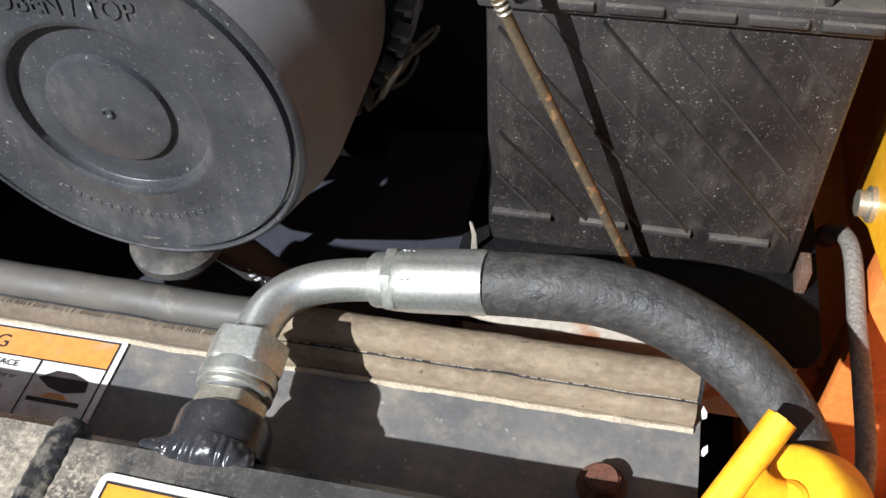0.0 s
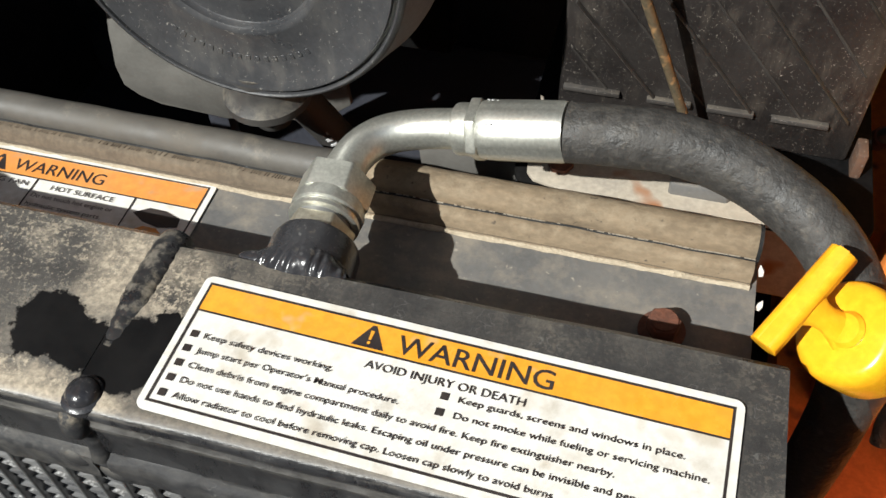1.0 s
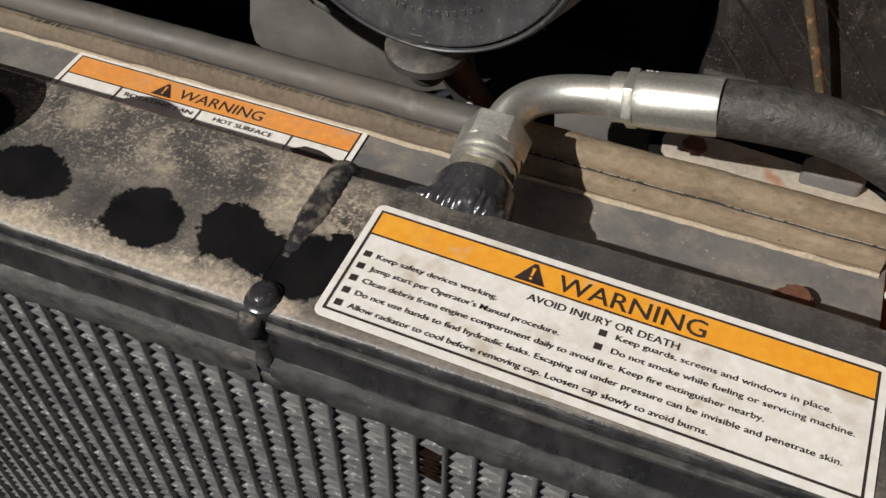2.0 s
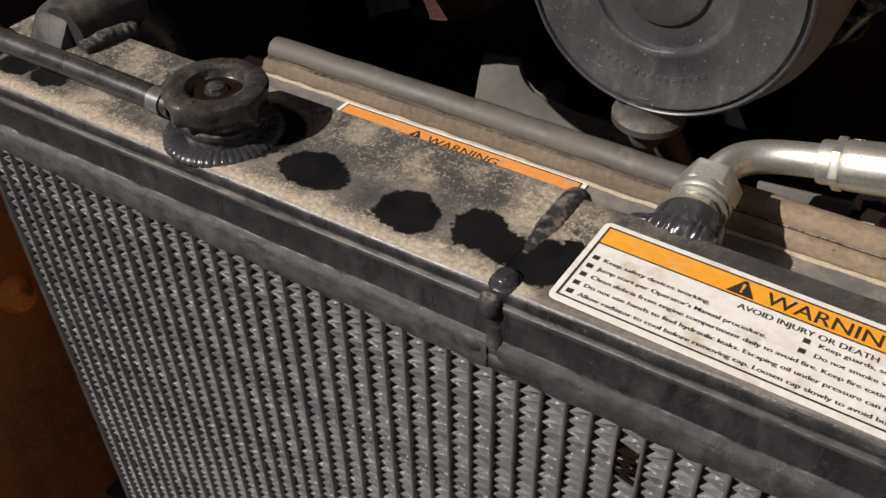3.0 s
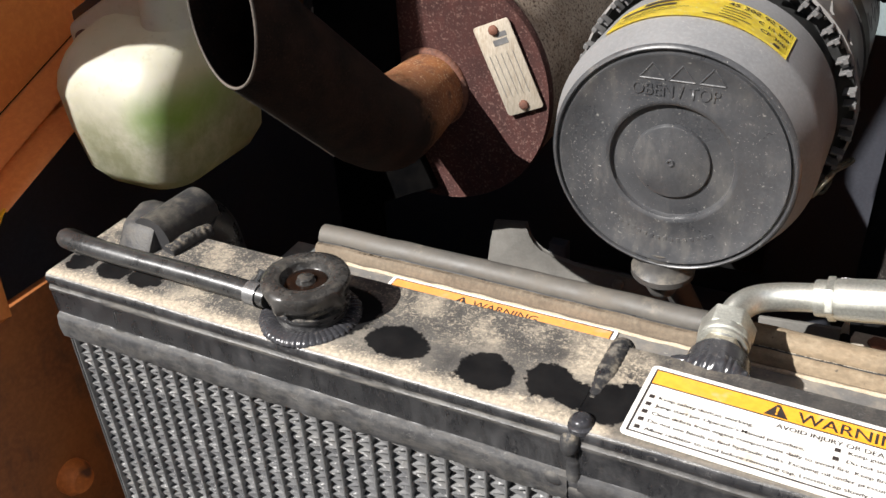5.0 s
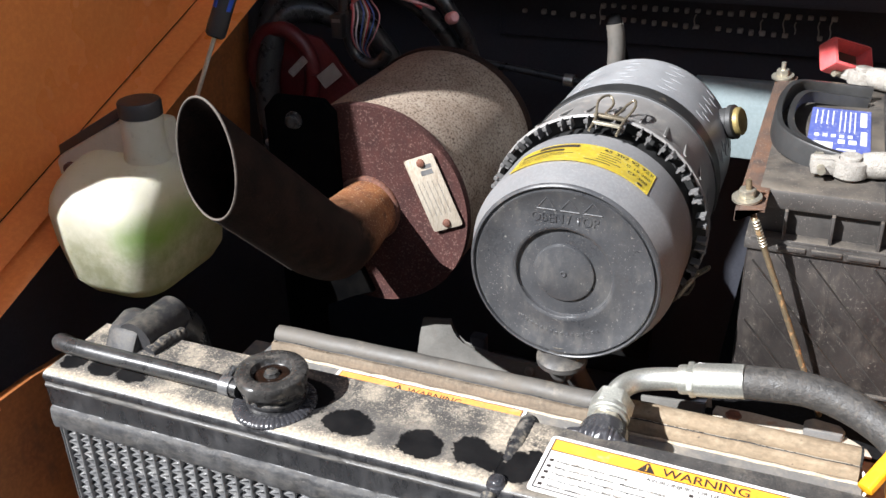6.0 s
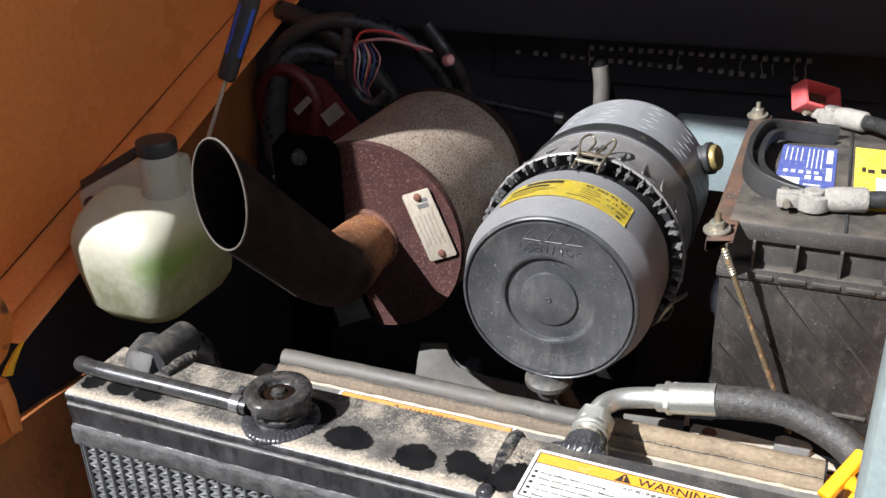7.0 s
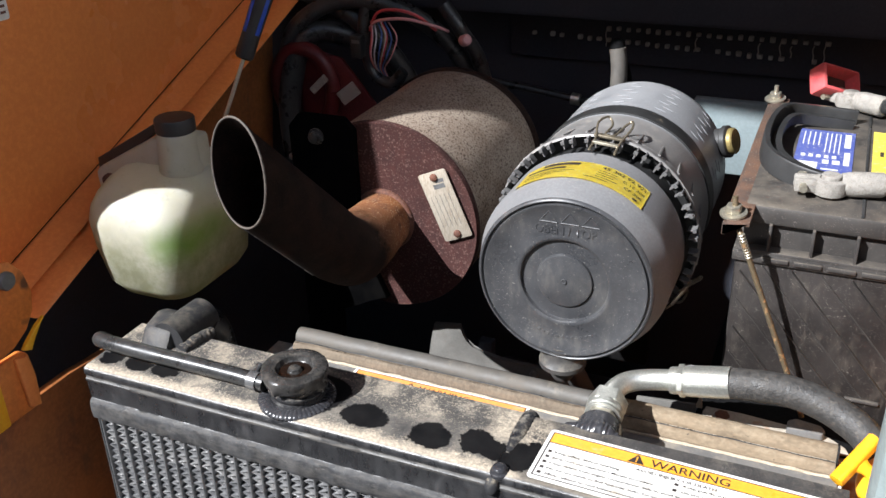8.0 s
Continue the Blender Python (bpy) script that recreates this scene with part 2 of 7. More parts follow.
M["battery_lid"] = surface("battery_lid", (0.03, 0.0275, 0.026), (0.055, 0.049, 0.044), 0.55, 0, 26, 420, 0.3, 0.0005, (0.26, 0.22, 0.17), (0.38, 1.05), 16, hairs=(0.34, 0.3, 0.26), hairs_scale=260, hairs_width=0.012)
M["rib_black"] = surface("rib_black", (0.024, 0.022, 0.021), (0.05, 0.045, 0.04), 0.5, 0, 60, 400, 0.3, 0.0005)
M["lead"] = surface("lead", (0.26, 0.245, 0.22), (0.4, 0.375, 0.335), 0.85, 0.05, 140, 700, 1.0, 0.0022, flecks=(0.2, 0.16, 0.12), flecks_at=(0.56, 0.72), flecks_scale=950)
M["red_plastic"] = surface("red_plastic", (0.72, 0.1, 0.105), (0.7, 0.16, 0.15), 0.45, 0, 30, 260, 0.1)
M["red_dark"] = surface("red_dark", (0.085, 0.005, 0.006), (0.06, 0.004, 0.005), 0.5)
M["brown_smoke"] = surface("brown_smoke", (0.06, 0.035, 0.025), (0.09, 0.055, 0.04), 0.35)
M["white_vinyl"] = surface("white_vinyl", (0.8, 0.78, 0.725), (0.73, 0.7, 0.63), 0.35, 0, 22, 200, 0.05, 0.0002, flecks=(0.5, 0.41, 0.28), flecks_at=(0.59, 0.82), flecks_scale=52, streaks=(0.46, 0.4, 0.31), streaks_scale=(38, 38, 38), streaks_at=(0.52, 0.76))
M["orange_faded"] = surface("orange_faded", (0.76, 0.285, 0.06), (0.68, 0.3, 0.1), 0.45, 0, 30, 200, 0.05, 0.0002, flecks=(0.5, 0.36, 0.24), flecks_at=(0.62, 0.8), flecks_scale=60)
M["orange_vinyl"] = surface("orange_vinyl", (0.86, 0.35, 0.03), (0.83, 0.36, 0.045), 0.35, 0, 24, 200, 0.05, 0.0002, flecks=(0.66, 0.45, 0.27), flecks_at=(0.64, 0.8), flecks_scale=70, streaks=(0.72, 0.36, 0.12), streaks_scale=(40, 40, 40), streaks_at=(0.55, 0.75))
M["yellow_vinyl"] = surface("yellow_vinyl", (0.8, 0.6, 0.05), (0.72, 0.56, 0.1), 0.42, 0, 40, 200, 0.05, 0.0002, flecks=(0.7, 0.64, 0.42), flecks_at=(0.6, 0.74), flecks_scale=300)
M["blue_vinyl"] = surface("blue_vinyl", (0.06, 0.085, 0.3), (0.1, 0.125, 0.34), 0.4, 0, 24, 200, 0.05, 0.0002, flecks=(0.4, 0.4, 0.42), flecks_at=(0.6, 0.74), flecks_scale=260)
M["black_ink"] = surface("black_ink", (0.028, 0.022, 0.022), (0.045, 0.035, 0.03), 0.5, 0, 60, 300, 0.05, 0.0002)
M["white_ink"] = surface("white_ink", grey(0.7), grey(0.62), 0.5, 0, 60, 300, 0.05, 0.0002)
M["blue_grip"] = surface("blue_grip", (0.02, 0.07, 0.42), (0.03, 0.09, 0.46), 0.4)
M["wire_red"] = surface("wire_red", (0.5, 0.06, 0.07), (0.45, 0.05, 0.05), 0.4)
M["wire_pink"] = surface("wire_pink", (0.6, 0.3, 0.3), (0.55, 0.26, 0.26), 0.4)
M["wire_white"] = surface("wire_white", grey(0.6), grey(0.52), 0.4)
M["wire_blue"] = surface("wire_blue", (0.08, 0.16, 0.45), (0.07, 0.14, 0.4), 0.4)
M["wire_tan"] = surface("wire_tan", (0.4, 0.3, 0.13), (0.36, 0.26, 0.1), 0.4)
M["braid"] = surface("braid", (0.26, 0.235, 0.2), (0.14, 0.125, 0.105), 0.7, 0.2, 200, 500, 0.9, 0.002)
M["earth"] = surface("earth", (0.33, 0.28, 0.22), (0.4, 0.34, 0.27), 0.95, 0, 3, 60, 0.6, 0.01)


def shade_black():
    """Flat black for the bracket, with a little grime, so dark that it reads as unlit."""
    m, t, b = nodes_of("shade_black")
    t.links.new(blend(t, span(t, noise_node(t, 40, 5, 0.6), 0.4, 0.7), (0.0022, 0.0022, 0.0024), (0.0045, 0.0042, 0.004)), b.inputs["Base Color"])
    b.inputs["Roughness"].default_value, b.inputs["Specular IOR Level"].default_value = 0.9, 0.0
    return m


M["shade_black"] = shade_black()


def dusty_tank(name, wet_shade_spots, dry_spots, sand_spots=(), thick=1.0, base=((0.016, 0.016, 0.018), (0.03, 0.03, 0.031))):
    """Black paint under a film and crust of pale dust, washed off in dark wet spots; a spot can also paint a cast
    shadow.
    """
    m, t, b = nodes_of(name)
    co = t.nodes.new("ShaderNodeTexCoord")
    wob = t.nodes.new("ShaderNodeTexNoise")
    wob.inputs["Scale"].default_value, wob.inputs["Detail"].default_value, wob.inputs["Roughness"].default_value = 60, 9, 0.68
    t.links.new(co.outputs["Object"], wob.inputs["Vector"])
    shift = t.nodes.new("ShaderNodeVectorMath")
    shift.operation = "MULTIPLY_ADD"
    t.links.new(wob.outputs["Color"], shift.inputs[0])
    shift.inputs[1].default_value, shift.inputs[2].default_value = (0.025, 0.025, 0), (-0.0125, -0.0125, 0)
    at = t.nodes.new("ShaderNodeVectorMath")
    at.operation = "ADD"
    t.links.new(co.outputs["Object"], at.inputs[0])
    t.links.new(shift.outputs[0], at.inputs[1])

    def spots(rows, edge):
        most = None
        for x, y, rx, ry in rows:
            mp = t.nodes.new("ShaderNodeMapping")
            mp.vector_type = "POINT"
            mp.inputs["Location"].default_value, mp.inputs["Scale"].default_value = (-x / rx, -y / ry, 0), (1 / rx, 1 / ry, 0)
            t.links.new(at.outputs[0], mp.inputs["Vector"])
            n = t.nodes.new("ShaderNodeVectorMath")
            n.operation = "LENGTH"
            t.links.new(mp.outputs[0], n.inputs[0])
            one = span(t, n.outputs["Value"], 1 + edge, 1 - edge)
            most = one if most is None else calc(t, "MAXIMUM", most, one)
        return most

    wet, dry = spots(wet_shade_spots, 0.04), spots(dry_spots, 0.4)
    sep = t.nodes.new("ShaderNodeSeparateXYZ")
    t.links.new(co.outputs["Object"], sep.inputs[0])
    y, z = sep.outputs["Y"], sep.outputs["Z"]
    patches, grain = noise_node(t, 26, 8, 0.7), noise_node(t, 620, 4, 0.7)
    grains = calc(t, "ADD", calc(t, "MULTIPLY", noise_node(t, 520, 3, 0.7), 0.55), calc(t, "MULTIPLY", noise_node(t, 170, 4, 0.75), 0.45))
    loose = calc(t, "MULTIPLY", calc(t, "SUBTRACT", grains, 0.5), 2.7)
    top = facing_up(t, 0.75, 0.97)
    # settled film, patches of sand, a heap along the front edge
    film = calc(t, "MULTIPLY", top, calc(t, "MULTIPLY", span(t, patches, 0.32, 0.62, 0.3, 1.0), span(t, grain, 0.3, 0.7, 0.55, 1.0)))
    fall = span(t, calc(t, "ADD", patches, loose), 0.485, 0.66, 0.0, 0.75 * thick)
    heap = span(t, calc(t, "ADD", calc(t, "ADD", span(t, y, 0.034, 0.002), loose), calc(t, "MULTIPLY", calc(t, "SUBTRACT", noise_node(t, 44, 7, 0.7), 0.5), 1.7)), 0.58, 0.92, 0.0, thick)
    dust = calc(t, "MAXIMUM", calc(t, "MULTIPLY", fall, calc(t, "SUBTRACT", 1.0, calc(t, "MULTIPLY", dry, 0.85))), heap)
    if sand_spots:
        dust = calc(t, "MAXIMUM", dust, calc(t, "MULTIPLY", spots(sand_spots, 0.5), span(t, calc(t, "ADD", patches, loose), 0.36, 0.56)))
    dust = calc(t, "MULTIPLY", calc(t, "MULTIPLY", dust, top), span(t, z, 0.9885, 0.995))
    col = blend(t, span(t, patches, 0.3, 0.7), *base)
    col = blend(t, calc(t, "MULTIPLY", film, 0.2 + 0.8 * thick), col, (0.135, 0.124, 0.109))
    # smears and runs on the upright faces; their cool grey also paints sky reflection
    front = calc(t, "SUBTRACT", 1.0, facing_up(t, 0.5, 0.9))
    smear_sheen = calc(t, "MULTIPLY", span(t, noise_node(t, 1.0, 6, 0.72, (75, 75, 26)), 0.42, 0.74), span(t, noise_node(t, 22, 4, 0.65), 0.34, 0.6))
    col = blend(t, calc(t, "MULTIPLY", smear_sheen, front), col, (0.085, 0.084, 0.086))
    # dust on the ledge below the rolled edge and on the lower lip
    low_lip = calc(t, "MULTIPLY", span(t, z, 0.9612, 0.9594), span(t, y, 0.012, 0.006))
    ledge = calc(t, "MULTIPLY", calc(t, "MULTIPLY", span(t, z, 0.9832, 0.9845), span(t, z, 0.9896, 0.9886)), calc(t, "MULTIPLY", span(t, y, 0.012, 0.006), span(t, noise_node(t, 1.0, 8, 0.75, (34, 160, 160)), 0.4, 0.64, 0.05, 0.3 + 0.4 * thick)))
    col = blend(t, calc(t, "MULTIPLY", low_lip, span(t, noise_node(t, 1.0, 8, 0.78, (60, 140, 140)), 0.43, 0.66, 0.0, 0.15 + 0.35 * thick)), col, (0.13, 0.12, 0.105))
    col = blend(t, ledge, col, (0.175, 0.162, 0.142))
    rub = calc(t, "MULTIPLY", calc(t, "MULTIPLY", span(t, y, 0.005, 0.002), span(t, z, 0.9965, 0.9985)), span(t, noise_node(t, 1.0, 8, 0.75, (28, 300, 300)), 0.46, 0.68, 0.0, 0.5 + 0.25 * thick))
    col = blend(t, rub, col, (0.34, 0.31, 0.265))
    col = blend(t, dust, col, blend(t, span(t, noise_node(t, 330, 3, 0.7), 0.35, 0.65), (0.27, 0.232, 0.18), (0.52, 0.445, 0.34)))
    # thin bright scratches
    edge = calc(t, "ABSOLUTE", calc(t, "SUBTRACT", noise_node(t, 170, 1, 0.5), 0.5), 0.0)
    scratch = calc(t, "MULTIPLY", span(t, edge, 0.012, 0.004), span(t, noise_node(t, 60, 3, 0.6), 0.5, 0.62))
    col = blend(t, calc(t, "MULTIPLY", scratch, 0.3), col, (0.26, 0.25, 0.235))
    dark = calc(t, "MULTIPLY", wet, facing_up(t, 0.3, 0.8))
    col = blend(t, dark, col, blend(t, span(t, patches, 0.35, 0.65), (0.004, 0.004, 0.0045), (0.011, 0.0105, 0.0105)))
    t.links.new(col, b.inputs["Base Color"])
    t.links.new(calc(t, "ADD", span(t, top, 0, 1, 0.27, 0.56), calc(t, "ADD", span(t, smear_sheen, 0, 1, 0.0, 0.2), calc(t, "MULTIPLY", calc(t, "MAXIMUM", low_lip, ledge), 0.4))), b.inputs["Roughness"])
    t.links.new(span(t, dark, 0, 1, 0.5, 0.1), b.inputs["Specular IOR Level"])
    bump(t, b, calc(t, "MULTIPLY", calc(t, "ADD", calc(t, "MULTIPLY", grain, 0.6), dust), calc(t, "SUBTRACT", 1.0, dark)), 0.5, 0.0008)
    return m


M["dusty_tank"] = dusty_tank("dusty_tank",
                             ((-0.171, 0.034, 0.0245, 0.017), (-0.101, 0.028, 0.0215, 0.0185), (-0.057, 0.037, 0.0175, 0.0175), (-0.038, 0.031, 0.014, 0.014),
                              # the last spot of this row paints the filler cap's cast shadow
                              (-0.464, 0.025, 0.014, 0.010), (-0.43, 0.0265, 0.017, 0.011), (-0.396, 0.028, 0.017, 0.0125), (-0.228, 0.05, 0.03, 0.03)),
                             ((-0.172, 0.035, 0.034, 0.023), (-0.101, 0.03, 0.034, 0.026), (-0.05, 0.034, 0.035, 0.025), (-0.43, 0.028, 0.06, 0.02), (-0.246, 0.045, 0.06, 0.04), (-0.14, 0.03, 0.03, 0.02)),
                             ((-0.04, 0.075, 0.016, 0.03), (-0.042, 0.008, 0.02, 0.008)))
M["cooler_paint"] = dusty_tank("cooler_paint", ((-0.016, 0.03, 0.019, 0.0175), (-0.028, 0.032, 0.01, 0.014), (-0.004, 0.046, 0.012, 0.01)), ((0.2, 0.05, 0.05, 0.05), (0.1, 0.08, 0.05, 0.02)),
                               ((-0.012, 0.066, 0.016, 0.02), (-0.018, 0.006, 0.012, 0.006)), 0.3, ((0.014, 0.014, 0.016), (0.026, 0.026, 0.028)))


def jug_plastic():
    m, t, b = nodes_of("jug_plastic")
    n = noise_node(t, 16, 5, 0.6)
    co = t.nodes.new("ShaderNodeTexCoord")
    mp = t.nodes.new("ShaderNodeMapping")
    mp.inputs["Location"].default_value, mp.inputs["Scale"].default_value = (0.452 / 0.032, -0.165 / 0.06, -1.076 / 0.024), (1 / 0.032, 1 / 0.06, 1 / 0.024)
    t.links.new(co.outputs["Object"], mp.inputs["Vector"])
    ln = t.nodes.new("ShaderNodeVectorMath")
    ln.operation = "LENGTH"
    t.links.new(mp.outputs[0], ln.inputs[0])
    green = calc(t, "MULTIPLY", span(t, ln.outputs["Value"], 1.5, 0.2), span(t, n, 0.3, 0.6, 0.5, 1.0))
    col = blend(t, span(t, n, 0.35, 0.7), (0.7, 0.68, 0.57), (0.56, 0.53, 0.42))
    sep = t.nodes.new("ShaderNodeSeparateXYZ")
    t.links.new(co.outputs["Object"], sep.inputs[0])
    low = calc(t, "MULTIPLY", span(t, sep.outputs["Z"], 1.104, 1.055), span(t, noise_node(t, 34, 6, 0.7), 0.3, 0.62, 0.35, 0.95))
    col = blend(t, low, col, (0.25, 0.255, 0.16))
    col = blend(t, green, col, (0.14, 0.3, 0.03))
    col = blend(t, span(t, noise_node(t, 120, 3), 0.6, 0.75, 0, 0.5), col, (0.35, 0.33, 0.22))
    t.links.new(col, b.inputs["Base Color"])
    b.inputs["Roughness"].default_value = 0.38
    b.inputs["Subsurface Weight"].default_value = 0.25
    b.inputs["Subsurface Radius"].default_value = (0.02, 0.02, 0.012)
    bump(t, b, n, 0.15, 0.002)
    # thin cloudy plastic: part of the light goes through
    thin = t.nodes.new("ShaderNodeBsdfTranslucent")
    t.links.new(blend(t, low, blend(t, green, (0.74, 0.67, 0.4), (0.3, 0.48, 0.07)), (0.36, 0.35, 0.15)), thin.inputs["Color"])
    both = t.nodes.new("ShaderNodeMixShader")
    both.inputs[0].default_value = 0.36
    t.links.new(b.outputs[0], both.inputs[1])
    t.links.new(thin.outputs[0], both.inputs[2])
    t.links.new(both.outputs[0], t.nodes["Material Output"].inputs["Surface"])
    return m


M["jug_plastic"] = jug_plastic()


def pipe_rust():
    """Bright flaking rust near the weld that burns to sooty brown-black along the pipe; the darkening also holds
    painted shade.
    """
    m, t, b = nodes_of("pipe_rust")
    co = t.nodes.new("ShaderNodeTexCoord")
    sep = t.nodes.new("ShaderNodeSeparateXYZ")
    t.links.new(co.outputs["Object"], sep.inputs[0])
    grain, broad = noise_node(t, 520, 4, 0.7), noise_node(t, 46, 6, 0.7)
    rusty = blend(t, span(t, broad, 0.36, 0.66), (0.3, 0.125, 0.05), (0.11, 0.05, 0.032))
    rusty = blend(t, span(t, noise_node(t, 420, 3, 0.6), 0.55, 0.72), rusty, (0.42, 0.28, 0.17))
    sooty = blend(t, span(t, broad, 0.34, 0.7), (0.005, 0.0036, 0.003), (0.022, 0.011, 0.0078))
    sooty = blend(t, span(t, noise_node(t, 600, 3, 0.6), 0.58, 0.76), sooty, (0.05, 0.026, 0.018))
    way = calc(t, "ADD", sep.outputs["Y"], span(t, broad, 0.3, 0.7, -0.025, 0.025))
    t.links.new(blend(t, span(t, way, 0.235, 0.297), sooty, rusty), b.inputs["Base Color"])
    b.inputs["Roughness"].default_value, b.inputs["Specular IOR Level"].default_value = 0.85, 0.12
    bump(t, b, calc(t, "ADD", calc(t, "MULTIPLY", grain, 0.6), calc(t, "MULTIPLY", broad, 0.4)), 0.8, 0.0014)
    return m


M["pipe_rust"] = pipe_rust()


# ---- building blocks ----
def link_mesh(name, bm, material, smooth=40):
    bmesh.ops.recalc_face_normals(bm, faces=bm.faces)
    me = bpy.data.meshes.new(name)
    bm.to_mesh(me)
    bm.free()
    me.materials.append(M[material] if isinstance(material, str) else material)
    if smooth:
        me.polygons.foreach_set("use_smooth", [True] * len(me.polygons))
        me.set_sharp_from_angle(angle=radians(smooth))
    return new(name, me)


def thing(name, at, label, category, group="", kind=""):
    root = new(name)
    root.location = at
    root.empty_display_size = 0.02
    return tagged(root, label, category, group, kind)


def part(name, bm, material, parent, label="", smooth=40):
    ob = link_mesh(name, bm, material, smooth)
    ob.parent = parent
    ob.matrix_parent_inverse = parent.matrix_basis.inverted() if parent.parent is None else Matrix()
    return tagged(ob, label)


def solid(name, bm, material, label, category, group="", kind="", smooth=40):
    return tagged(link_mesh(name, bm, material, smooth), label, category, group, kind)


def toward(at, way, spin=0):
    """A matrix at a point whose z looks along a direction."""
    return Matrix.Translation(at) @ Vector(way).to_track_quat("Z", "Y").to_matrix().to_4x4() @ Matrix.Rotation(radians(spin), 4, "Z")


def box(x0, x1, y0, y1, z0, z1, bev=0.0, seg=2, bm=None, m=None):
    own = bmesh.new()
    bmesh.ops.create_cube(own, size=1)
    bmesh.ops.scale(own, vec=(x1 - x0, y1 - y0, z1 - z0), verts=own.verts)
    bmesh.ops.translate(own, vec=((x0 + x1) / 2, (y0 + y1) / 2, (z0 + z1) / 2), verts=own.verts)
    if bev:
        bmesh.ops.bevel(own, geom=own.edges[:], offset=bev, segments=seg, affect="EDGES", profile=0.5)
    if m is not None:
        own.transform(m)
    return joined(bm, own)


def joined(bm, own):
    if bm is None:
        return own
    me = bpy.data.meshes.new("tmp")
    own.to_mesh(me)
    own.free()
    bm.from_mesh(me)
    bpy.data.meshes.remove(me)
    return bm


def lathe(profile, m=None, seg=48, bm=None, arc=(0, 360), close=True):
    """Turns a profile of (radius, height) round z."""
    own = bmesh.new()
    full = arc[1] - arc[0] >= 360
    count = seg if full else seg + 1
    rings = []
    for r, h in profile:
        if r < 1e-6:
            rings.append([own.verts.new((0, 0, h))] * count)
        else:
            rings.append([own.verts.new((r * math.cos(a), r * math.sin(a), h)) for a in
                          (radians(arc[0] + (arc[1] - arc[0]) * k / seg) for k in range(count))])
    for a, b in zip(rings, rings[1:]):
        for k in range(seg):
            j = (k + 1) % count if full else k + 1
            quad = []
            for v in (a[k], a[j], b[j], b[k]):
                if v not in quad:
                    quad.append(v)
            if len(quad) > 2:
                own.faces.new(quad)
    if full and close:
        for ring in (rings[0], rings[-1]):
            if len(set(ring)) > 2:
                own.faces.new(ring)
    if m is not None:
        own.transform(m)
    return joined(bm, own)


def smooth_line(points, steps=6):
    """A Catmull-Rom line through the points."""
    pts = [Vector(p) for p in points]
    pts = [2 * pts[0] - pts[1]] + pts + [2 * pts[-1] - pts[-2]]
    out = []
    for a, b, c, d in zip(pts, pts[1:], pts[2:], pts[3:]):
        for k in range(steps):
            t = k / steps
            out.append(0.5 * ((2 * b) + (c - a) * t + (2 * a - 5 * b + 4 * c - d) * t * t + (3 * b - a - 3 * c + d) * t ** 3))
    return out + [pts[-2]]


def sweep(line, radius, seg=12, bm=None, caps=True, shape=None):
    """A tube along a line. radius: a number or one for each point; shape: a closed outline in place of the circle."""
    own = bmesh.new()
    line = [Vector(p) for p in line]
    rad = radius if isinstance(radius, (list, tuple)) else [radius] * len(line)
    out = shape or [(math.cos(2 * math.pi * k / seg), math.sin(2 * math.pi * k / seg)) for k in range(seg)]
    side, rings = None, []
    for i, p in enumerate(line):
        way = (line[min(i + 1, len(line) - 1)] - line[max(i - 1, 0)]).normalized()
        if side is None:
            side = way.orthogonal().normalized() if abs(way.z) > 0.9 else way.cross((0, 0, 1)).normalized()
        side = (side - way * side.dot(way)).normalized()
        up = side.cross(way)
        rings.append([own.verts.new(p + rad[i] * (x * side + y * up)) for x, y in out])
    n = len(out)
    for a, b in zip(rings, rings[1:]):
        for k in range(n):
            own.faces.new((a[k], a[(k + 1) % n], b[(k + 1) % n], b[k]))
    if caps:
        own.faces.new(rings[0])
        own.faces.new(rings[-1])
    return joined(bm, own)


def prism(outline, depth, m=None, bev=0.0, bm=None, seg=2):
    """An outline in x, y drawn out along z."""
    own = bmesh.new()
    low = [own.verts.new((x, y, 0)) for x, y in outline]
    high = [own.verts.new((x, y, depth)) for x, y in outline]
    n = len(outline)
    own.faces.new(low[::-1])
    own.faces.new(high)
    for k in range(n):
        own.faces.new((low[k], low[(k + 1) % n], high[(k + 1) % n], high[k]))
    if bev:
        bmesh.ops.bevel(own, geom=own.edges[:], offset=bev, segments=seg, affect="EDGES", profile=0.5)
    if m is not None:
        own.transform(m)
        if m.determinant() < 0:
            bmesh.ops.reverse_faces(own, faces=own.faces[:])
    return joined(bm, own)


def hexagon(r, spin=0):
    return [(r * math.cos(radians(60 * k + spin)), r * math.sin(radians(60 * k + spin))) for k in range(6)]


def round_rect(w, h, r, seg=5, cx=0.0, cy=0.0):
    out = []
    for sx, sy, a0 in ((1, 1, 0), (-1, 1, 90), (-1, -1, 180), (1, -1, 270)):
        for k in range(seg + 1):
            a = radians(a0 + 90 * k / seg)
            out.append((cx + sx * (w / 2 - r) + r * math.cos(a), cy + sy * (h / 2 - r) + r * math.sin(a)))
    return out


YZ = Matrix(((0, 0, 1, 0), (1, 0, 0, 0), (0, 1, 0, 0), (0, 0, 0, 1)))   # outline x, y become y, z; depth runs along x


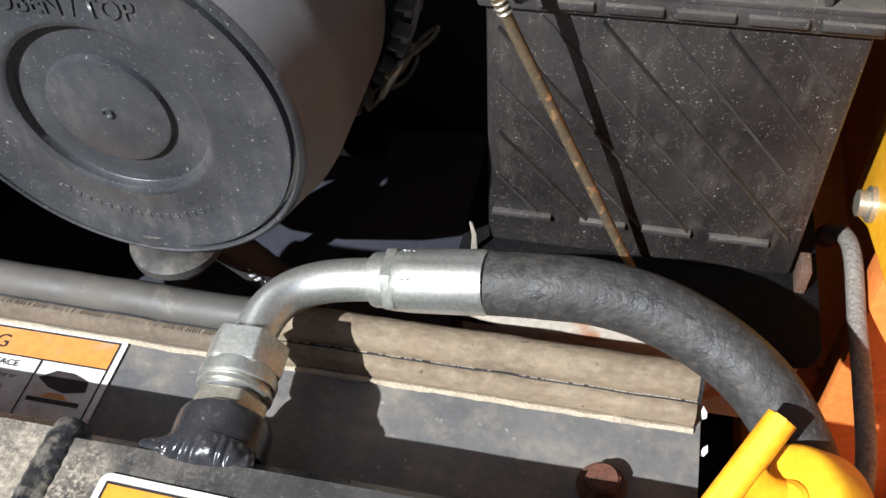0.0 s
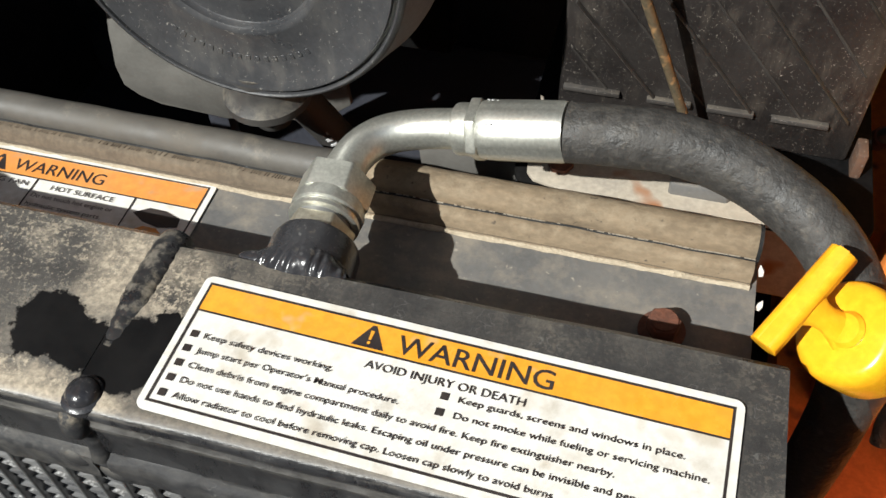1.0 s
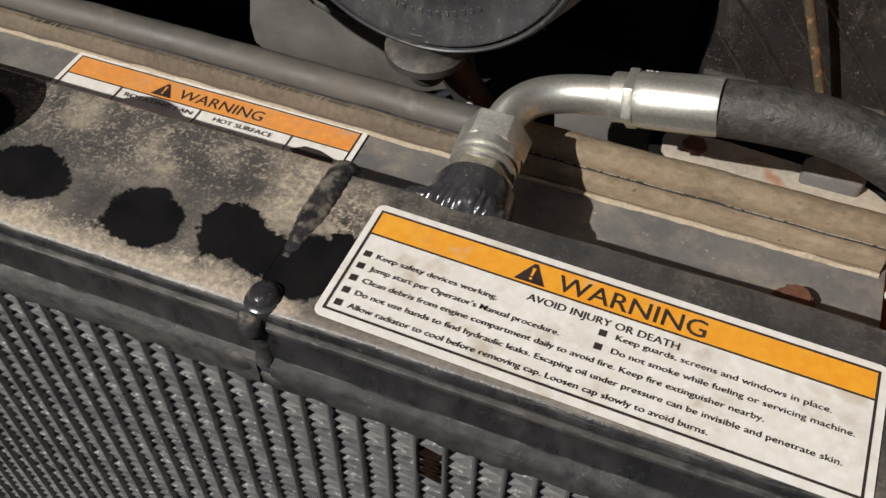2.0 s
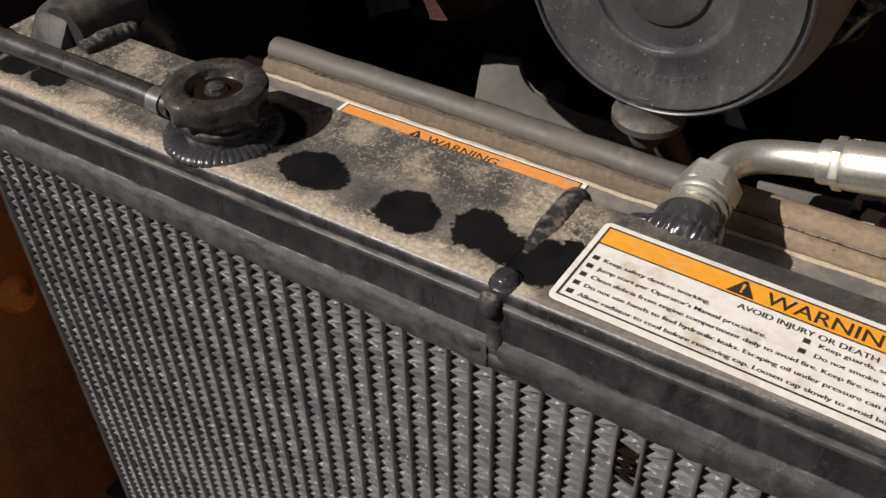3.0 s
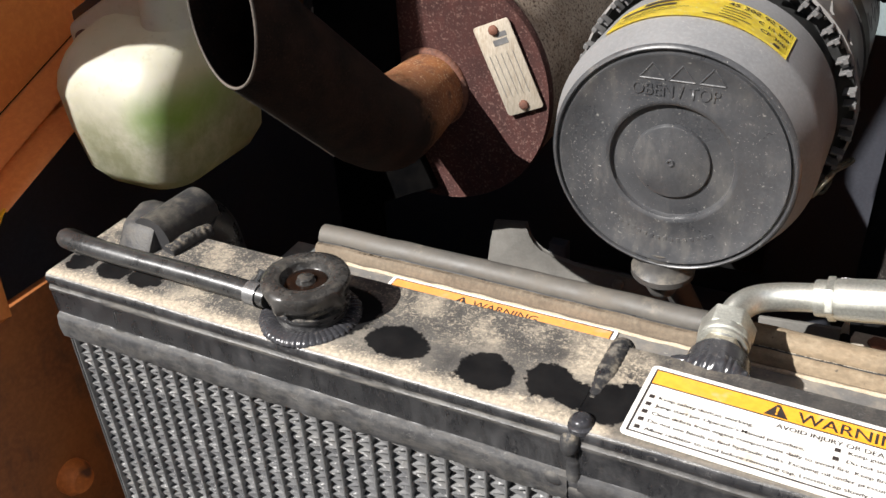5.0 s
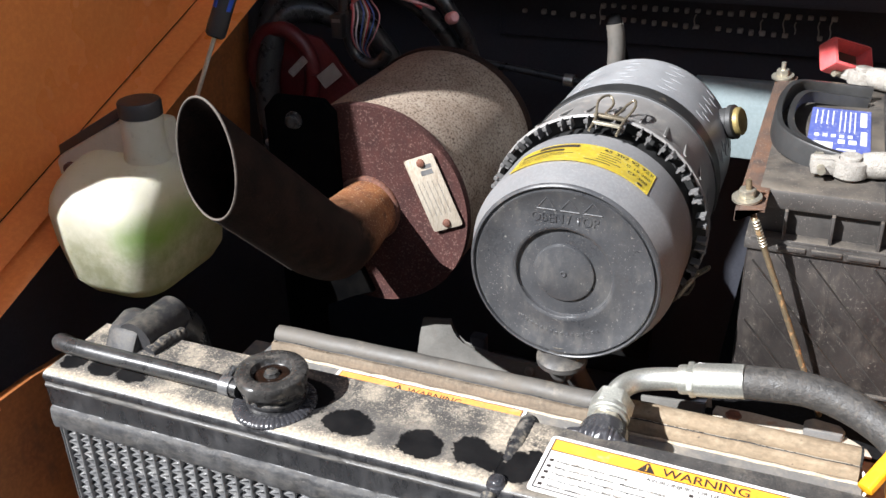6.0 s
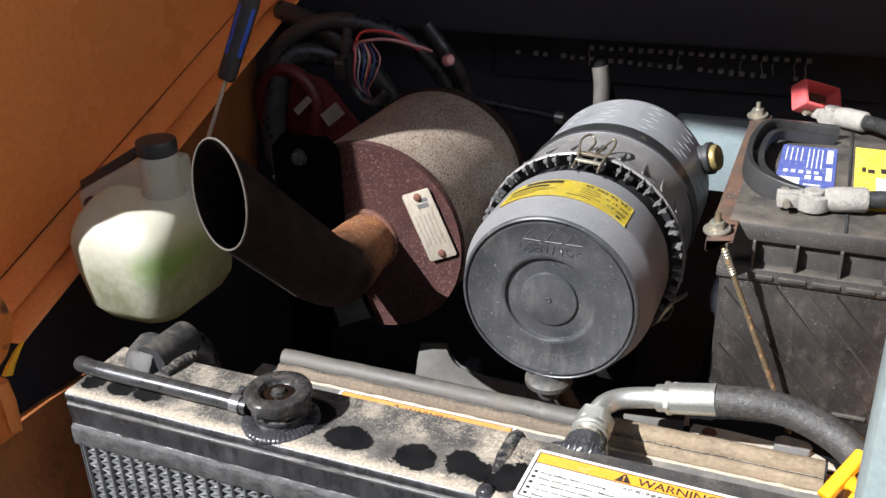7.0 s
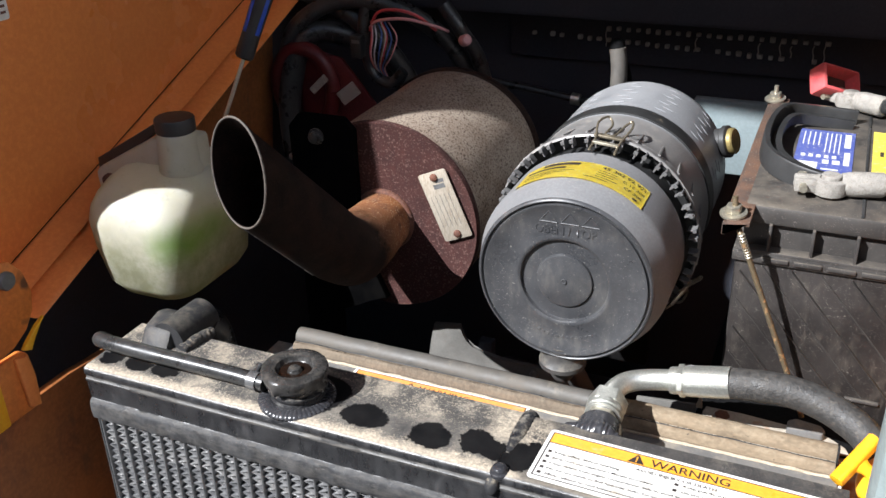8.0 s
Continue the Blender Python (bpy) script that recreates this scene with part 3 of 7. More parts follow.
def letters(body, m, u0, u1, base, cap, material, parent, name="lettering", heavy=0.0, thick=0.0002):
    """A line of writing from u0 to u1 on a flat sheet, standing on the line base, with letters cap high."""
    cu = bpy.data.curves.new("line", "FONT")
    cu.body, cu.size, cu.offset, cu.extrude, cu.resolution_u = body, 1.0, heavy, 0.0, 3
    tmp = new("line", cu)
    bpy.context.view_layer.update()
    me = bpy.data.meshes.new_from_object(tmp)
    bpy.data.objects.remove(tmp)
    bpy.data.curves.remove(cu)
    co = np.empty(3 * len(me.vertices))
    me.vertices.foreach_get("co", co)
    co = co.reshape(-1, 3)
    x0, x1 = co[:, 0].min(), co[:, 0].max()
    out = co.copy()
    out[:, 0] = u0 + (co[:, 0] - x0) * (u1 - u0) / (x1 - x0)
    out[:, 1] = base + co[:, 1] * cap / 0.7
    out[:, 2] = thick
    me.vertices.foreach_set("co", out.ravel())
    me.transform(m)
    me.materials.append(M[material])
    ob = new(name, me)
    ob.parent = parent
    ob.matrix_parent_inverse = parent.matrix_basis.inverted()
    return ob


def bars(m, rows, material, parent, lift=0.0002, name="print_bar"):
    """Plain bars for print too small to read: u0, u1, v0, v1 on a sheet."""
    for u0, u1, v0, v1 in rows:
        bm = bmesh.new()
        bm.faces.new([bm.verts.new(m @ Vector((u, v, lift))) for u, v in ((u0, v0), (u1, v0), (u1, v1), (u0, v1))])
        part(name, bm, material, parent, smooth=0)


# ---- the setting ----
def ground():
    bm = bmesh.new()
    bmesh.ops.create_grid(bm, x_segments=40, y_segments=40, size=60)
    for v in bm.verts:
        v.co.z = -0.02 + 0.02 * noise.noise(v.co * 0.3)
    solid("ground", bm, "earth", "dry pale earth round the machine", "ground", kind="structure", smooth=180)


ground()

RAIL_LOW, RAIL_HIGH = (0.075, 0.988), (0.80, 1.268)
SEAM_LOW, SEAM_HIGH = (0.042, 1.002), (0.82, 1.297)


def side_walls():
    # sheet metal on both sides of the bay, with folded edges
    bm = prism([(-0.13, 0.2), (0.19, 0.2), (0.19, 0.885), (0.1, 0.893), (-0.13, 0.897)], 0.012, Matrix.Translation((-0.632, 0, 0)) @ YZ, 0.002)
    solid("wall_left", bm, "orange_dark", "orange painted sheet steel side wall", "wall", kind="structure")
    bm = prism([(-0.25, 0.2), (0.95, 0.2), (0.95, 1.46), (0.07, 1.09), (0.02, 1.02), (0.0, 1.06), (-0.25, 1.06)], 0.01, Matrix.Translation((-0.74, 0, 0)) @ YZ, 0.002)
    solid("wall_left_outer", bm, "navy_paint", "dark outer skin behind the side wall", "wall", kind="structure")
    bm = prism([(-0.3, 0.2), (0.95, 0.2), (0.95, 1.02), (-0.3, 1.02)], 0.012, Matrix.Translation((0.42, 0, 0)) @ YZ, 0.002)
    solid("wall_right", bm, "orange_worn", "orange painted sheet steel side wall", "wall", kind="structure")
    # unseen screen added to block sky and bounce from the right
    bm = prism([(0.95, 1.02), (0.95, 1.62), (-0.12, 1.62), (-0.28, 1.5), (-0.3, 1.02)], 0.012, Matrix.Translation((0.423, 0, 0)) @ YZ, 0.002)
    solid("bounce_screen", bm, "screen_brown", "unseen dark brown screen added to keep light off the air cleaner", "wall", kind="structure")
    bm = box(-0.74, 0.6, 0.05, 0.95, 0.3, 0.31, 0.002)
    solid("floor", bm, "navy_paint", "dark oily belly plate under the engine", "floor", kind="structure")
    bm = box(-1.2, 0.6, 0.90, 0.915, 0.3, 1.9, 0.003)
    solid("wall_back", bm, "navy_paint", "dark blue painted firewall", "wall", kind="structure")


side_walls()


def surroundings():
    # unseen slab added over the bay to shut out sky from above
    bm = box(-1.3, 0.62, 0.16, 1.6, 2.02, 2.05, 0.004)
    solid("ceiling", bm, "navy_paint", "unseen dark slab in the raised hood's place, added to block sky", "hood", kind="structure")
    # unseen reflector: a sunlit white wall added to fill the left skirt
    bm = box(2.3, 2.45, -2.7, 4.0, -0.1, 4.4, 0.01)
    solid("bounce_wall", bm, "white_wall", "unseen white wall added to bounce sunlight on to the side skirt", "wall", kind="structure")
    # unseen wall added behind the camera to cut low sky light
    bm = box(-5.0, 2.5, -2.9, -2.75, -0.1, 3.2, 0.01)
    solid("sky_block", bm, "block_grey", "unseen grey wall added to hold back the low sky in front", "wall", kind="structure")


surroundings()


def back_panel():
    """The cab's lower rear panel, hanging over the back of the bay."""
    root = thing("rear_panel", (0, 0.85, 1.2), "dark blue cab panel with a folded lower edge", "panel", kind="structure")
    bm = prism([(0.80, 1.205), (0.805, 1.198), (0.86, 1.198), (0.86, 1.205), (0.815, 1.212), (0.835, 2.2), (0.82, 2.2)], 1.6, Matrix.Translation((-0.8, 0, 0)) @ YZ)
    part("panel_sheet", bm, "navy_paint", root)


back_panel()


def lower_panel():
    bm = box(0.0, 0.36, 0.745, 0.76, 1.0, 1.111, 0.003)
    solid("bulkhead", bm, "teal_paint", "blue-grey painted bulkhead behind the battery", "bulkhead", kind="structure")


lower_panel()


def slotted_strip():
    """A strip with two rows of small bright square lugs and dark slots between."""
    root = thing("slotted_strip", (-0.03, 0.9, 1.11), "dark metal strip with two rows of small square lugs", "vent strip", kind="structure")
    part("strip_plate", box(-0.33, 0.27, 0.888, 0.9, 1.11, 1.198, 0.002), "navy_paint", root)
    rnd = random.Random(4)
    first = part("lug", box(-0.0038, 0.0038, 0.882, 0.889, -0.0038, 0.0038, 0.001, 1), "lug_metal", root)
    # dark wires in pale metal: the colour paints their glints
    first_wire = part("slot_wire_glint", sweep(smooth_line([(0, 0.884, -0.014), (0.001, 0.8825, -0.005), (-0.001, 0.884, 0.004), (0.0006, 0.8825, 0.013)], 4), 0.001, 6), "lug_metal", root)
    back = root.matrix_basis.inverted()
    for row, z0 in ((0, 1.137), (1, 1.1655)):
        for k in range(30):
            x = -0.288 + 0.0156 * k
            if (row == 0 and rnd.random() < 0.12) or x > 0.18 or (row and x < -0.148):
                continue
            ob = new("lug", first.data)
            ob.parent, ob.matrix_parent_inverse = root, back
            ob.location = (x, 0, z0 + 0.0015 * rnd.random() - 0.03 * (x - 0.16) * (1 - row))
            ob.scale = (rnd.uniform(0.8, 1.1), 1, rnd.uniform(0.7, 1.1))
    for k in range(21):
        x = -0.148 + 0.0156 * k
        if rnd.random() < 0.22:
            continue
        ob = new("slot_wire_glint", first_wire.data)
        ob.parent, ob.matrix_parent_inverse = root, back
        ob.location, ob.rotation_euler, ob.scale = (x - 0.003, 0, 1.1515), (0, radians(rnd.uniform(-12, 12)), radians(rnd.choice((0, 180)))), (1, 1, rnd.uniform(0.6, 1.05))
    first.location, first_wire.location = (-0.1636, 0, 1.1655), (-0.167, 0, 1.1515)


slotted_strip()


def left_side():
    """The raised side skirt, the sloping rail under it and the hinge plate at its end."""
    # the front edge's points are set by where its shadow should fall
    out = [(0.07, 0.99), (-0.05, 1.07), (-0.077, 1.172), (-0.067, 1.305), (-0.08, 1.348), (-0.119, 1.424), (-0.166, 1.492), (-0.219, 1.541), (-0.261, 1.592), (-0.21, 1.919), (-0.292, 2.194), (-0.596, 2.494), (-0.985, 2.821), (-1.014, 3.594), (1.3, 4.0), (1.3, 1.4), (0.82, 1.26)]
    root = thing("side_skirt", (-0.7, 0.05, 1.07), "large flat orange painted panel with a shaded lower edge", "panel", kind="structure")
    part("skirt_sheet", prism(out, 0.014, Matrix.Translation((-0.7, 0, 0)) @ YZ, 0.003), "orange_paint", root)
    m = Matrix(((0, 0, 1, -0.6855), (1, 0, 0, 0.0), (0, 1, 0, 0), (0, 0, 0, 1)))
    plate = part("decal", prism(round_rect(0.058, 0.058, 0.003, 4, 0.164, 1.331), 0.0006, m), "white_vinyl", root, "small pale printed decal")
    bars(m @ Matrix.Translation((0, 0, 0.0007)), [(0.142 + 0.013 * k, 0.15 + 0.013 * k, v, v + 0.003) for k in range(4) for v in (1.309, 1.316, 1.323, 1.33)], "rust", root)
    rail = thing("side_rail", (-0.63, 0.08, 1.0), "sloping orange folded steel rail along the side of the bay", "rail", kind="structure")
    a, b = Vector((*SEAM_LOW, 0)), Vector((*SEAM_HIGH, 0))
    c, d = Vector((*RAIL_LOW, 0)), Vector((*RAIL_HIGH, 0))

    def fold(name, rows, material, label=""):
        """A sheet folded along the rail: rows of (x, share of the way from the upper to the lower line)."""
        bm = bmesh.new()
        front = [[bm.verts.new((x, p.x, p.y)) for p in (a.lerp(c, f), a.lerp(c, f).lerp(b.lerp(d, f), 0.5), b.lerp(d, f))] for x, f in rows]
        rear = [[bm.verts.new((x - 0.004, p.x, p.y)) for p in (a.lerp(c, f), a.lerp(c, f).lerp(b.lerp(d, f), 0.5), b.lerp(d, f))] for x, f in rows]
        for sheet in (front, rear):
            for p, q in zip(sheet, sheet[1:]):
                for k in range(2):
                    bm.faces.new((p[k], p[k + 1], q[k + 1], q[k]))
        for k in range(2):
            bm.faces.new((front[0][k], front[0][k + 1], rear[0][k + 1], rear[0][k]))
            bm.faces.new((front[-1][k], front[-1][k + 1], rear[-1][k + 1], rear[-1][k]))
        for end in (0, 2):
            for k in range(len(rows) - 1):
                bm.faces.new((front[k][end], front[k + 1][end], rear[k + 1][end], rear[k][end]))
        part(name, bm, material, rail, label, 50)

    fold("upper_flange", [(-0.684, 0.06), (-0.68, 0.06), (-0.652, 0.38), (-0.646, 0.43), (-0.644, 0.47)], "orange_paint", "flat upper flange")
    fold("fold", [(-0.6435, 0.472), (-0.645, 0.5), (-0.652, 0.62), (-0.65, 0.7)], "orange_paint")
    fold("lower_flange", [(-0.6495, 0.702), (-0.634, 0.74), (-0.618, 0.8), (-0.613, 0.9), (-0.612, 0.98), (-0.616, 1.0)], "orange_paint")
    # no open gap here: a black strip paints the seam's shade
    fold("gap_shade_strip", [(-0.6852, 0.012), (-0.6848, 0.032)], "near_black", "black strip that stands for the shade between the panel and the rail")
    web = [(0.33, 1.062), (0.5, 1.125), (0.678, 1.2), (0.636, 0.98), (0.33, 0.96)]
    part("inner_web", prism(web, 0.006, Matrix.Translation((-0.664, 0, 0)) @ YZ, 0.001), "orange_dark", rail, "dark brown inner sheet")
    hinge = thing("hinge_bracket", (-0.6, 0.04, 0.99), "orange hinge bracket with a rounded plate and a pivot pin", "hinge")
    plate = [(-0.04, 1.076), (0.0, 1.084), (0.022, 1.087), (0.042, 1.08), (0.055, 1.062), (0.061, 1.035), (0.056, 1.012), (0.042, 0.994), (0.02, 0.982), (-0.04, 0.972)]
    part("hinge_plate", prism(plate, 0.012, Matrix.Translation((-0.612, 0, 0)) @ YZ, 0.003), "orange_worn", hinge)
    part("pivot_pin", lathe([(0.0105, 0), (0.0105, 0.005), (0.009, 0.007), (0, 0.0075)], toward((-0.601, 0.03, 1.063), (1, 0, 0)), 24), "tube_metal", hinge, "dull grey pivot pin")
    # unseen arm added to keep the sun off the hinge plate
    guard = [(0.0, 1.09), (0.0, 1.145), (-0.05, 1.17), (-0.09, 1.175), (-0.09, 1.07)]
    part("shading_arm", prism(guard, 0.012, Matrix.Translation((-0.65, 0, 0)) @ YZ, 0.003), "orange_worn", hinge)
    leg = [(-0.04, 0.973), (0.028, 0.973), (0.037, 0.966), (0.04, 0.94), (0.037, 0.9), (0.033, 0.896), (-0.008, 0.899), (-0.04, 0.9)]
    part("hinge_leg", prism(leg, 0.01, Matrix.Translation((-0.612, 0, 0)) @ YZ, 0.003), "orange_worn", hinge)
    part("leg_flange", prism([(0.014, 0.972), (0.03, 0.968), (0.035, 0.94), (0.033, 0.9), (0.018, 0.905)], 0.006, Matrix.Translation((-0.6018, 0, 0)) @ YZ, 0.002), "orange_paint", hinge)
    part("bright_flange", box(-0.62, -0.596, -0.05, -0.012, 0.901, 0.96, 0.002), "yellow_paint", hinge)
    # the bracket's sunlit rim: the sunlight is put into its yellow colour
    lip = [(0.064, 1.002), (0.05, 0.996), (0.034, 0.984), (0.026, 0.977), (0.037, 0.972), (0.044, 0.985), (0.055, 0.995)]
    part("sunlit_lip", prism(lip, 0.006, Matrix.Translation((-0.6, 0, 0)) @ YZ, 0.001), "yellow_paint", hinge, "orange edge coloured yellow as if sunlit")
    bolt = thing("wall_knob", (-0.62, 0.045, 0.67), "rusty round bolt head on the side wall", "bolt")
    part("bolt_head", lathe([(0.02, 0), (0.02, 0.012), (0.014, 0.022), (0, 0.024)], toward((-0.622, 0.045, 0.668), (1, 0, 0)), 24), "orange_worn", bolt)


left_side()


def rear_door():
    """The edge of the open rear door, beside the radiator."""
    root = thing("rear_door", (0.4, -0.19, 0.4), "grey-green painted edge of the open rear door", "door", kind="structure")
    flat = Matrix(((1, 0, 0, 0), (0, 0, 1, -0.2), (0, 1, 0, 0.0), (0, 0, 0, 1)))
    part("door_skin", prism(round_rect(0.4, 1.0, 0.012, 4, 0.437, 0.86), 0.03, flat, 0.006), "grey_paint", root)


rear_door()


# ---- radiator ----
def tank_profile(back_y):
    return [(back_y, 0.936), (back_y, 0.995), (back_y - 0.005, 1.0), (0.0055, 1.0), (0.0024, 0.9993), (0.0006, 0.9976), (0.0, 0.9946), (0.0007, 0.9916), (0.0016, 0.9898), (0.002, 0.9888), (0.0016, 0.9876), (0.0004, 0.9862),
            (0.0004, 0.9836), (0.0012, 0.982), (0.0016, 0.962), (0.0022, 0.9606), (0.0012, 0.9592), (-0.001, 0.9578), (-0.0022, 0.955), (-0.0024, 0.9482), (-0.002, 0.9415), (-0.0006, 0.9368), (0.06, 0.934)]


def extrude_x(profile, x0, x1, steps=60, wave=0.0006):
    bm = bmesh.new()
    rings = []
    for k in range(steps + 1):
        x = x0 + (x1 - x0) * k / steps
        rings.append([])
        for y, z in profile:
            dent = 0.0014 if z < 0.9595 and y < 0.01 else 0.0
            rings[-1].append(bm.verts.new((x, y + wave * noise.noise((x * 18, y * 30, z * 30)) + dent * (noise.noise((x * 60, z * 90, 3)) + 0.6 * noise.noise((x * 190, z * 200, 9))), z + wave * noise.noise((x * 14, y * 20, z * 40 + 7)) + dent * noise.noise((x * 85, 5, z * 60)))))
    n = len(profile)
    for a, b in zip(rings, rings[1:]):
        for j in range(n):
            bm.faces.new((a[j], a[(j + 1) % n], b[(j + 1) % n], b[j]))
    bm.faces.new(rings[0])
    bm.faces.new(rings[-1])
    return bm


def bead(line, r, rough=0.05, pitch=0.006, seg=14, flat=1.0, uneven=0.16):
    """A weld bead: a line of overlapping ripples."""
    pts = [Vector(p) for p in line]
    dense = []
    for a, b in zip(pts, pts[1:]):
        n = max(2, int((b - a).length / (pitch / 8)))
        dense += [a.lerp(b, k / n) for k in range(n)]
    dense.append(pts[-1])
    radii = [r * (1 + rough * (abs(math.sin(math.pi * k / 8)) - 0.5) + uneven * noise.noise(p * 110)) for k, p in enumerate(dense)]
    shape = [(math.cos(2 * math.pi * k / seg), flat * math.sin(2 * math.pi * k / seg)) for k in range(seg)]
    return sweep(dense, radii, shape=shape)


def radiator():
    root = thing("radiator", (-0.11, 0.05, 0.45), "black aluminium radiator and oil cooler with dusty welded top tanks", "radiator")
    part("coolant_tank", extrude_x(tank_profile(0.098), -0.481, -0.031, 160), "dusty_tank", root, "black top tank crusted with tan dust, dark wet spots and the cap's painted shadow")
    part("oil_tank", extrude_x(tank_profile(0.0945), -0.024, 0.252, 110), "cooler_paint", root, "satin black oil cooler tank")
    part("joint", extrude_x([(y + 0.001 if y < 0.05 else y - 0.012, z - 0.0003) for y, z in tank_profile(0.096)], -0.0335, -0.0215, 6), "cooler_paint", root)
    line = [(-0.0268, 0.0968, 0.9925), (-0.0268, 0.09, 0.9945), (-0.027, 0.07, 0.995), (-0.0273, 0.056, 0.9945), (-0.0276, 0.047, 0.9935), (-0.0278, 0.03, 0.9918), (-0.0276, 0.018, 0.9912)]
    part("weld_bead", bead(line, 0.0088, 0.04, 0.006, 18, 0.85, 0.05), "weld_black", root, "rippled black weld bead")
    part("weld_knob", lathe([(0.0086, -0.007), (0.0086, -0.001), (0.0076, 0.0022), (0.0048, 0.0045), (0, 0.0053)], toward((-0.0305, 0.0005, 0.9862), (0, -1, 0.12)) @ Matrix.Diagonal((0.82, 1.15, 1, 1)), 28), "tank_plain", root, "dusty rounded weld end")
    part("weld_run", bead([(-0.0295, 0.0052, 0.978), (-0.0292, 0.0055, 0.97), (-0.0285, 0.0045, 0.962), (-0.0278, 0.0015, 0.955)], 0.0052, 0.04, 0.006, 14), "stub_black", root)
    for x0, x1, z0, z1 in ((-0.05, -0.031, 0.9545, 0.9505), (-0.033, -0.012, 0.948, 0.9435)):
        part("weld_lump", sweep([(x0 + (x1 - x0) * k / 10, 0.0022, z0 + (z1 - z0) * k / 10) for k in range(11)], [0.0014 + 0.0046 * math.sin(math.pi * k / 10) ** 0.6 for k in range(11)], 14), "stub_black", root, "dusty lump of weld on the lip")
    part("rivet", lathe([(0.0096, -0.003), (0.0096, 0.0), (0.0086, 0.0008), (0.0074, 0.0012), (0.0071, 0.0026), (0.0056, 0.0044), (0.003, 0.0054), (0, 0.0057)], Matrix.Translation((-0.0258, 0.0082, 0.9991)), 28), "port_black", root, "domed black rivet head")
    part("end_plate", box(-0.4815, -0.48, 0.004, 0.07, 0.45, 0.94, 0.001), "tube_metal", root)
    part("end_plate", box(0.2465, 0.2505, 0.004, 0.07, 0.45, 0.94, 0.001), "tube_metal", root)
    part("bottom_tank", box(-0.481, 0.252, -0.003, 0.09, 0.42, 0.46, 0.004), "tank_plain", root)
    # core: flat tubes with corrugated fins between them
    pitch, gap = 0.0154, 0.013
    cols = int((0.2465 + 0.4795) / pitch)
    rnd = random.Random(7)
    tube = prism(round_rect(0.0022, 0.06, 0.001, 4), 0.485, Matrix.Translation((0, 0.034, 0.455)))
    first = None
    for k in range(cols + 1):
        x = -0.4775 + pitch * k
        if first is None:
            first = part("tube", tube, "tube_metal", root)
            first.location.x = x
        else:
            ob = new("tube", first.data)
            ob.parent, ob.matrix_parent_inverse, ob.location = root, root.matrix_basis.inverted(), (x, 0, 0)
    kinds = []
    for v in range(5):
        bm = bmesh.new()
        step, th, z, flip = 0.0042, 0.00026, 0.46, 0
        line = []
        while z < 0.937:
            line.append(((-0.5 if flip else 0.5) * gap + 0.0004 * rnd.uniform(-1, 1), z, 0.0062 + 0.0022 * rnd.random() * rnd.random()))
            z += step * rnd.uniform(0.86, 1.14)
            flip = 1 - flip
        rows = [[bm.verts.new(p) for p in ((x, y, z - th), (x, y, z + th), (x, 0.05, z + th), (x, 0.05, z - th))] for x, z, y in line]
        for a, b in zip(rows, rows[1:]):
            bm.faces.new((a[1], b[1], b[2], a[2]))
            bm.faces.new((a[0], a[3], b[3], b[0]))
            bm.faces.new((a[0], b[0], b[1], a[1]))
        kinds.append(bm)
    firsts = []
    for k in range(cols):
        x = -0.4775 + pitch * (k + 0.5)
        if k < 5:
            ob = part("fin", kinds[k], "fin_metal", root, smooth=0)
            firsts.append(ob)
        else:
            ob = new("fin", firsts[rnd.randrange(5)].data)
            ob.parent, ob.matrix_parent_inverse = root, root.matrix_basis.inverted()
        ob.location = (x, 0, rnd.uniform(-0.003, 0.003))
    # oil soaked into one stretch of fin
    bm = bmesh.new()
    x, rows = -0.4775 + pitch * 34.5, []
    for k in range(7):
        z, side = 0.887 + 0.0042 * k, (-0.5 if k % 2 else 0.5) * gap * 0.96
        rows.append([bm.verts.new(p) for p in ((x + side, 0.0048, z - 0.0017), (x + side, 0.0048, z + 0.0017), (x + side, 0.02, z + 0.0017), (x + side, 0.02, z - 0.0017))])
    for p, q in zip(rows, rows[1:]):
        for j in range(4):
            bm.faces.new((p[j], q[j], q[(j + 1) % 4], p[(j + 1) % 4]))
    bm.faces.new(rows[0])
    bm.faces.new(rows[-1][::-1])
    part("oil_film", bm, "oil_wet", root, "black glossy oil soaked into the fins", smooth=0)
    # filler neck
    part("filler_weld", bead([(-0.246 + 0.0305 * math.cos(a), 0.037 + 0.0305 * math.sin(a), 0.9995) for a in [2 * math.pi * k / 40 for k in range(41)]], 0.008, 0.075, 0.0036, 14, 0.55, 0.06), "port_black", root, "ring-shaped black weld bead")
    part("filler_neck", lathe([(0.028, 0.998), (0.0265, 1.006), (0.029, 1.0095), (0.029, 1.0125), (0.026, 1.014), (0.0255, 1.02)], Matrix.Translation((-0.246, 0.04, 0)), 40), "weld_black", root)
    # oil port, welded on behind
    port = toward((0.0362, 0.0866, 0.9828), (-0.04, 1, 0.04))
    part("oil_port", lathe([(0.0226, 0.0118), (0.0226, 0.013), (0.0222, 0.0165), (0.0218, 0.027), (0.0204, 0.0305), (0.012, 0.0318), (0, 0.0318)], port, 72), "port_black", root, "round black weld-on oil port")
    # rippled fillet that runs from the port down on to the tank
    bm = bmesh.new()
    grid = []
    for k in range(97):
        a = radians(24 + 132 * k / 96)
        inner = Vector((0.0357 - 0.0227 * math.cos(a), 0.1003, 0.9834 + 0.0227 * math.sin(a)))
        outer = Vector((0.0352 - 0.0262 * math.cos(a), 0.0868 + 0.0055 * math.cos(a) ** 2 + 0.0008 * noise.noise((a * 5, 2, 1)), 0.9996 - 0.003 * math.cos(a) ** 6))
        row = []
        for u in range(9):
            f = u / 8
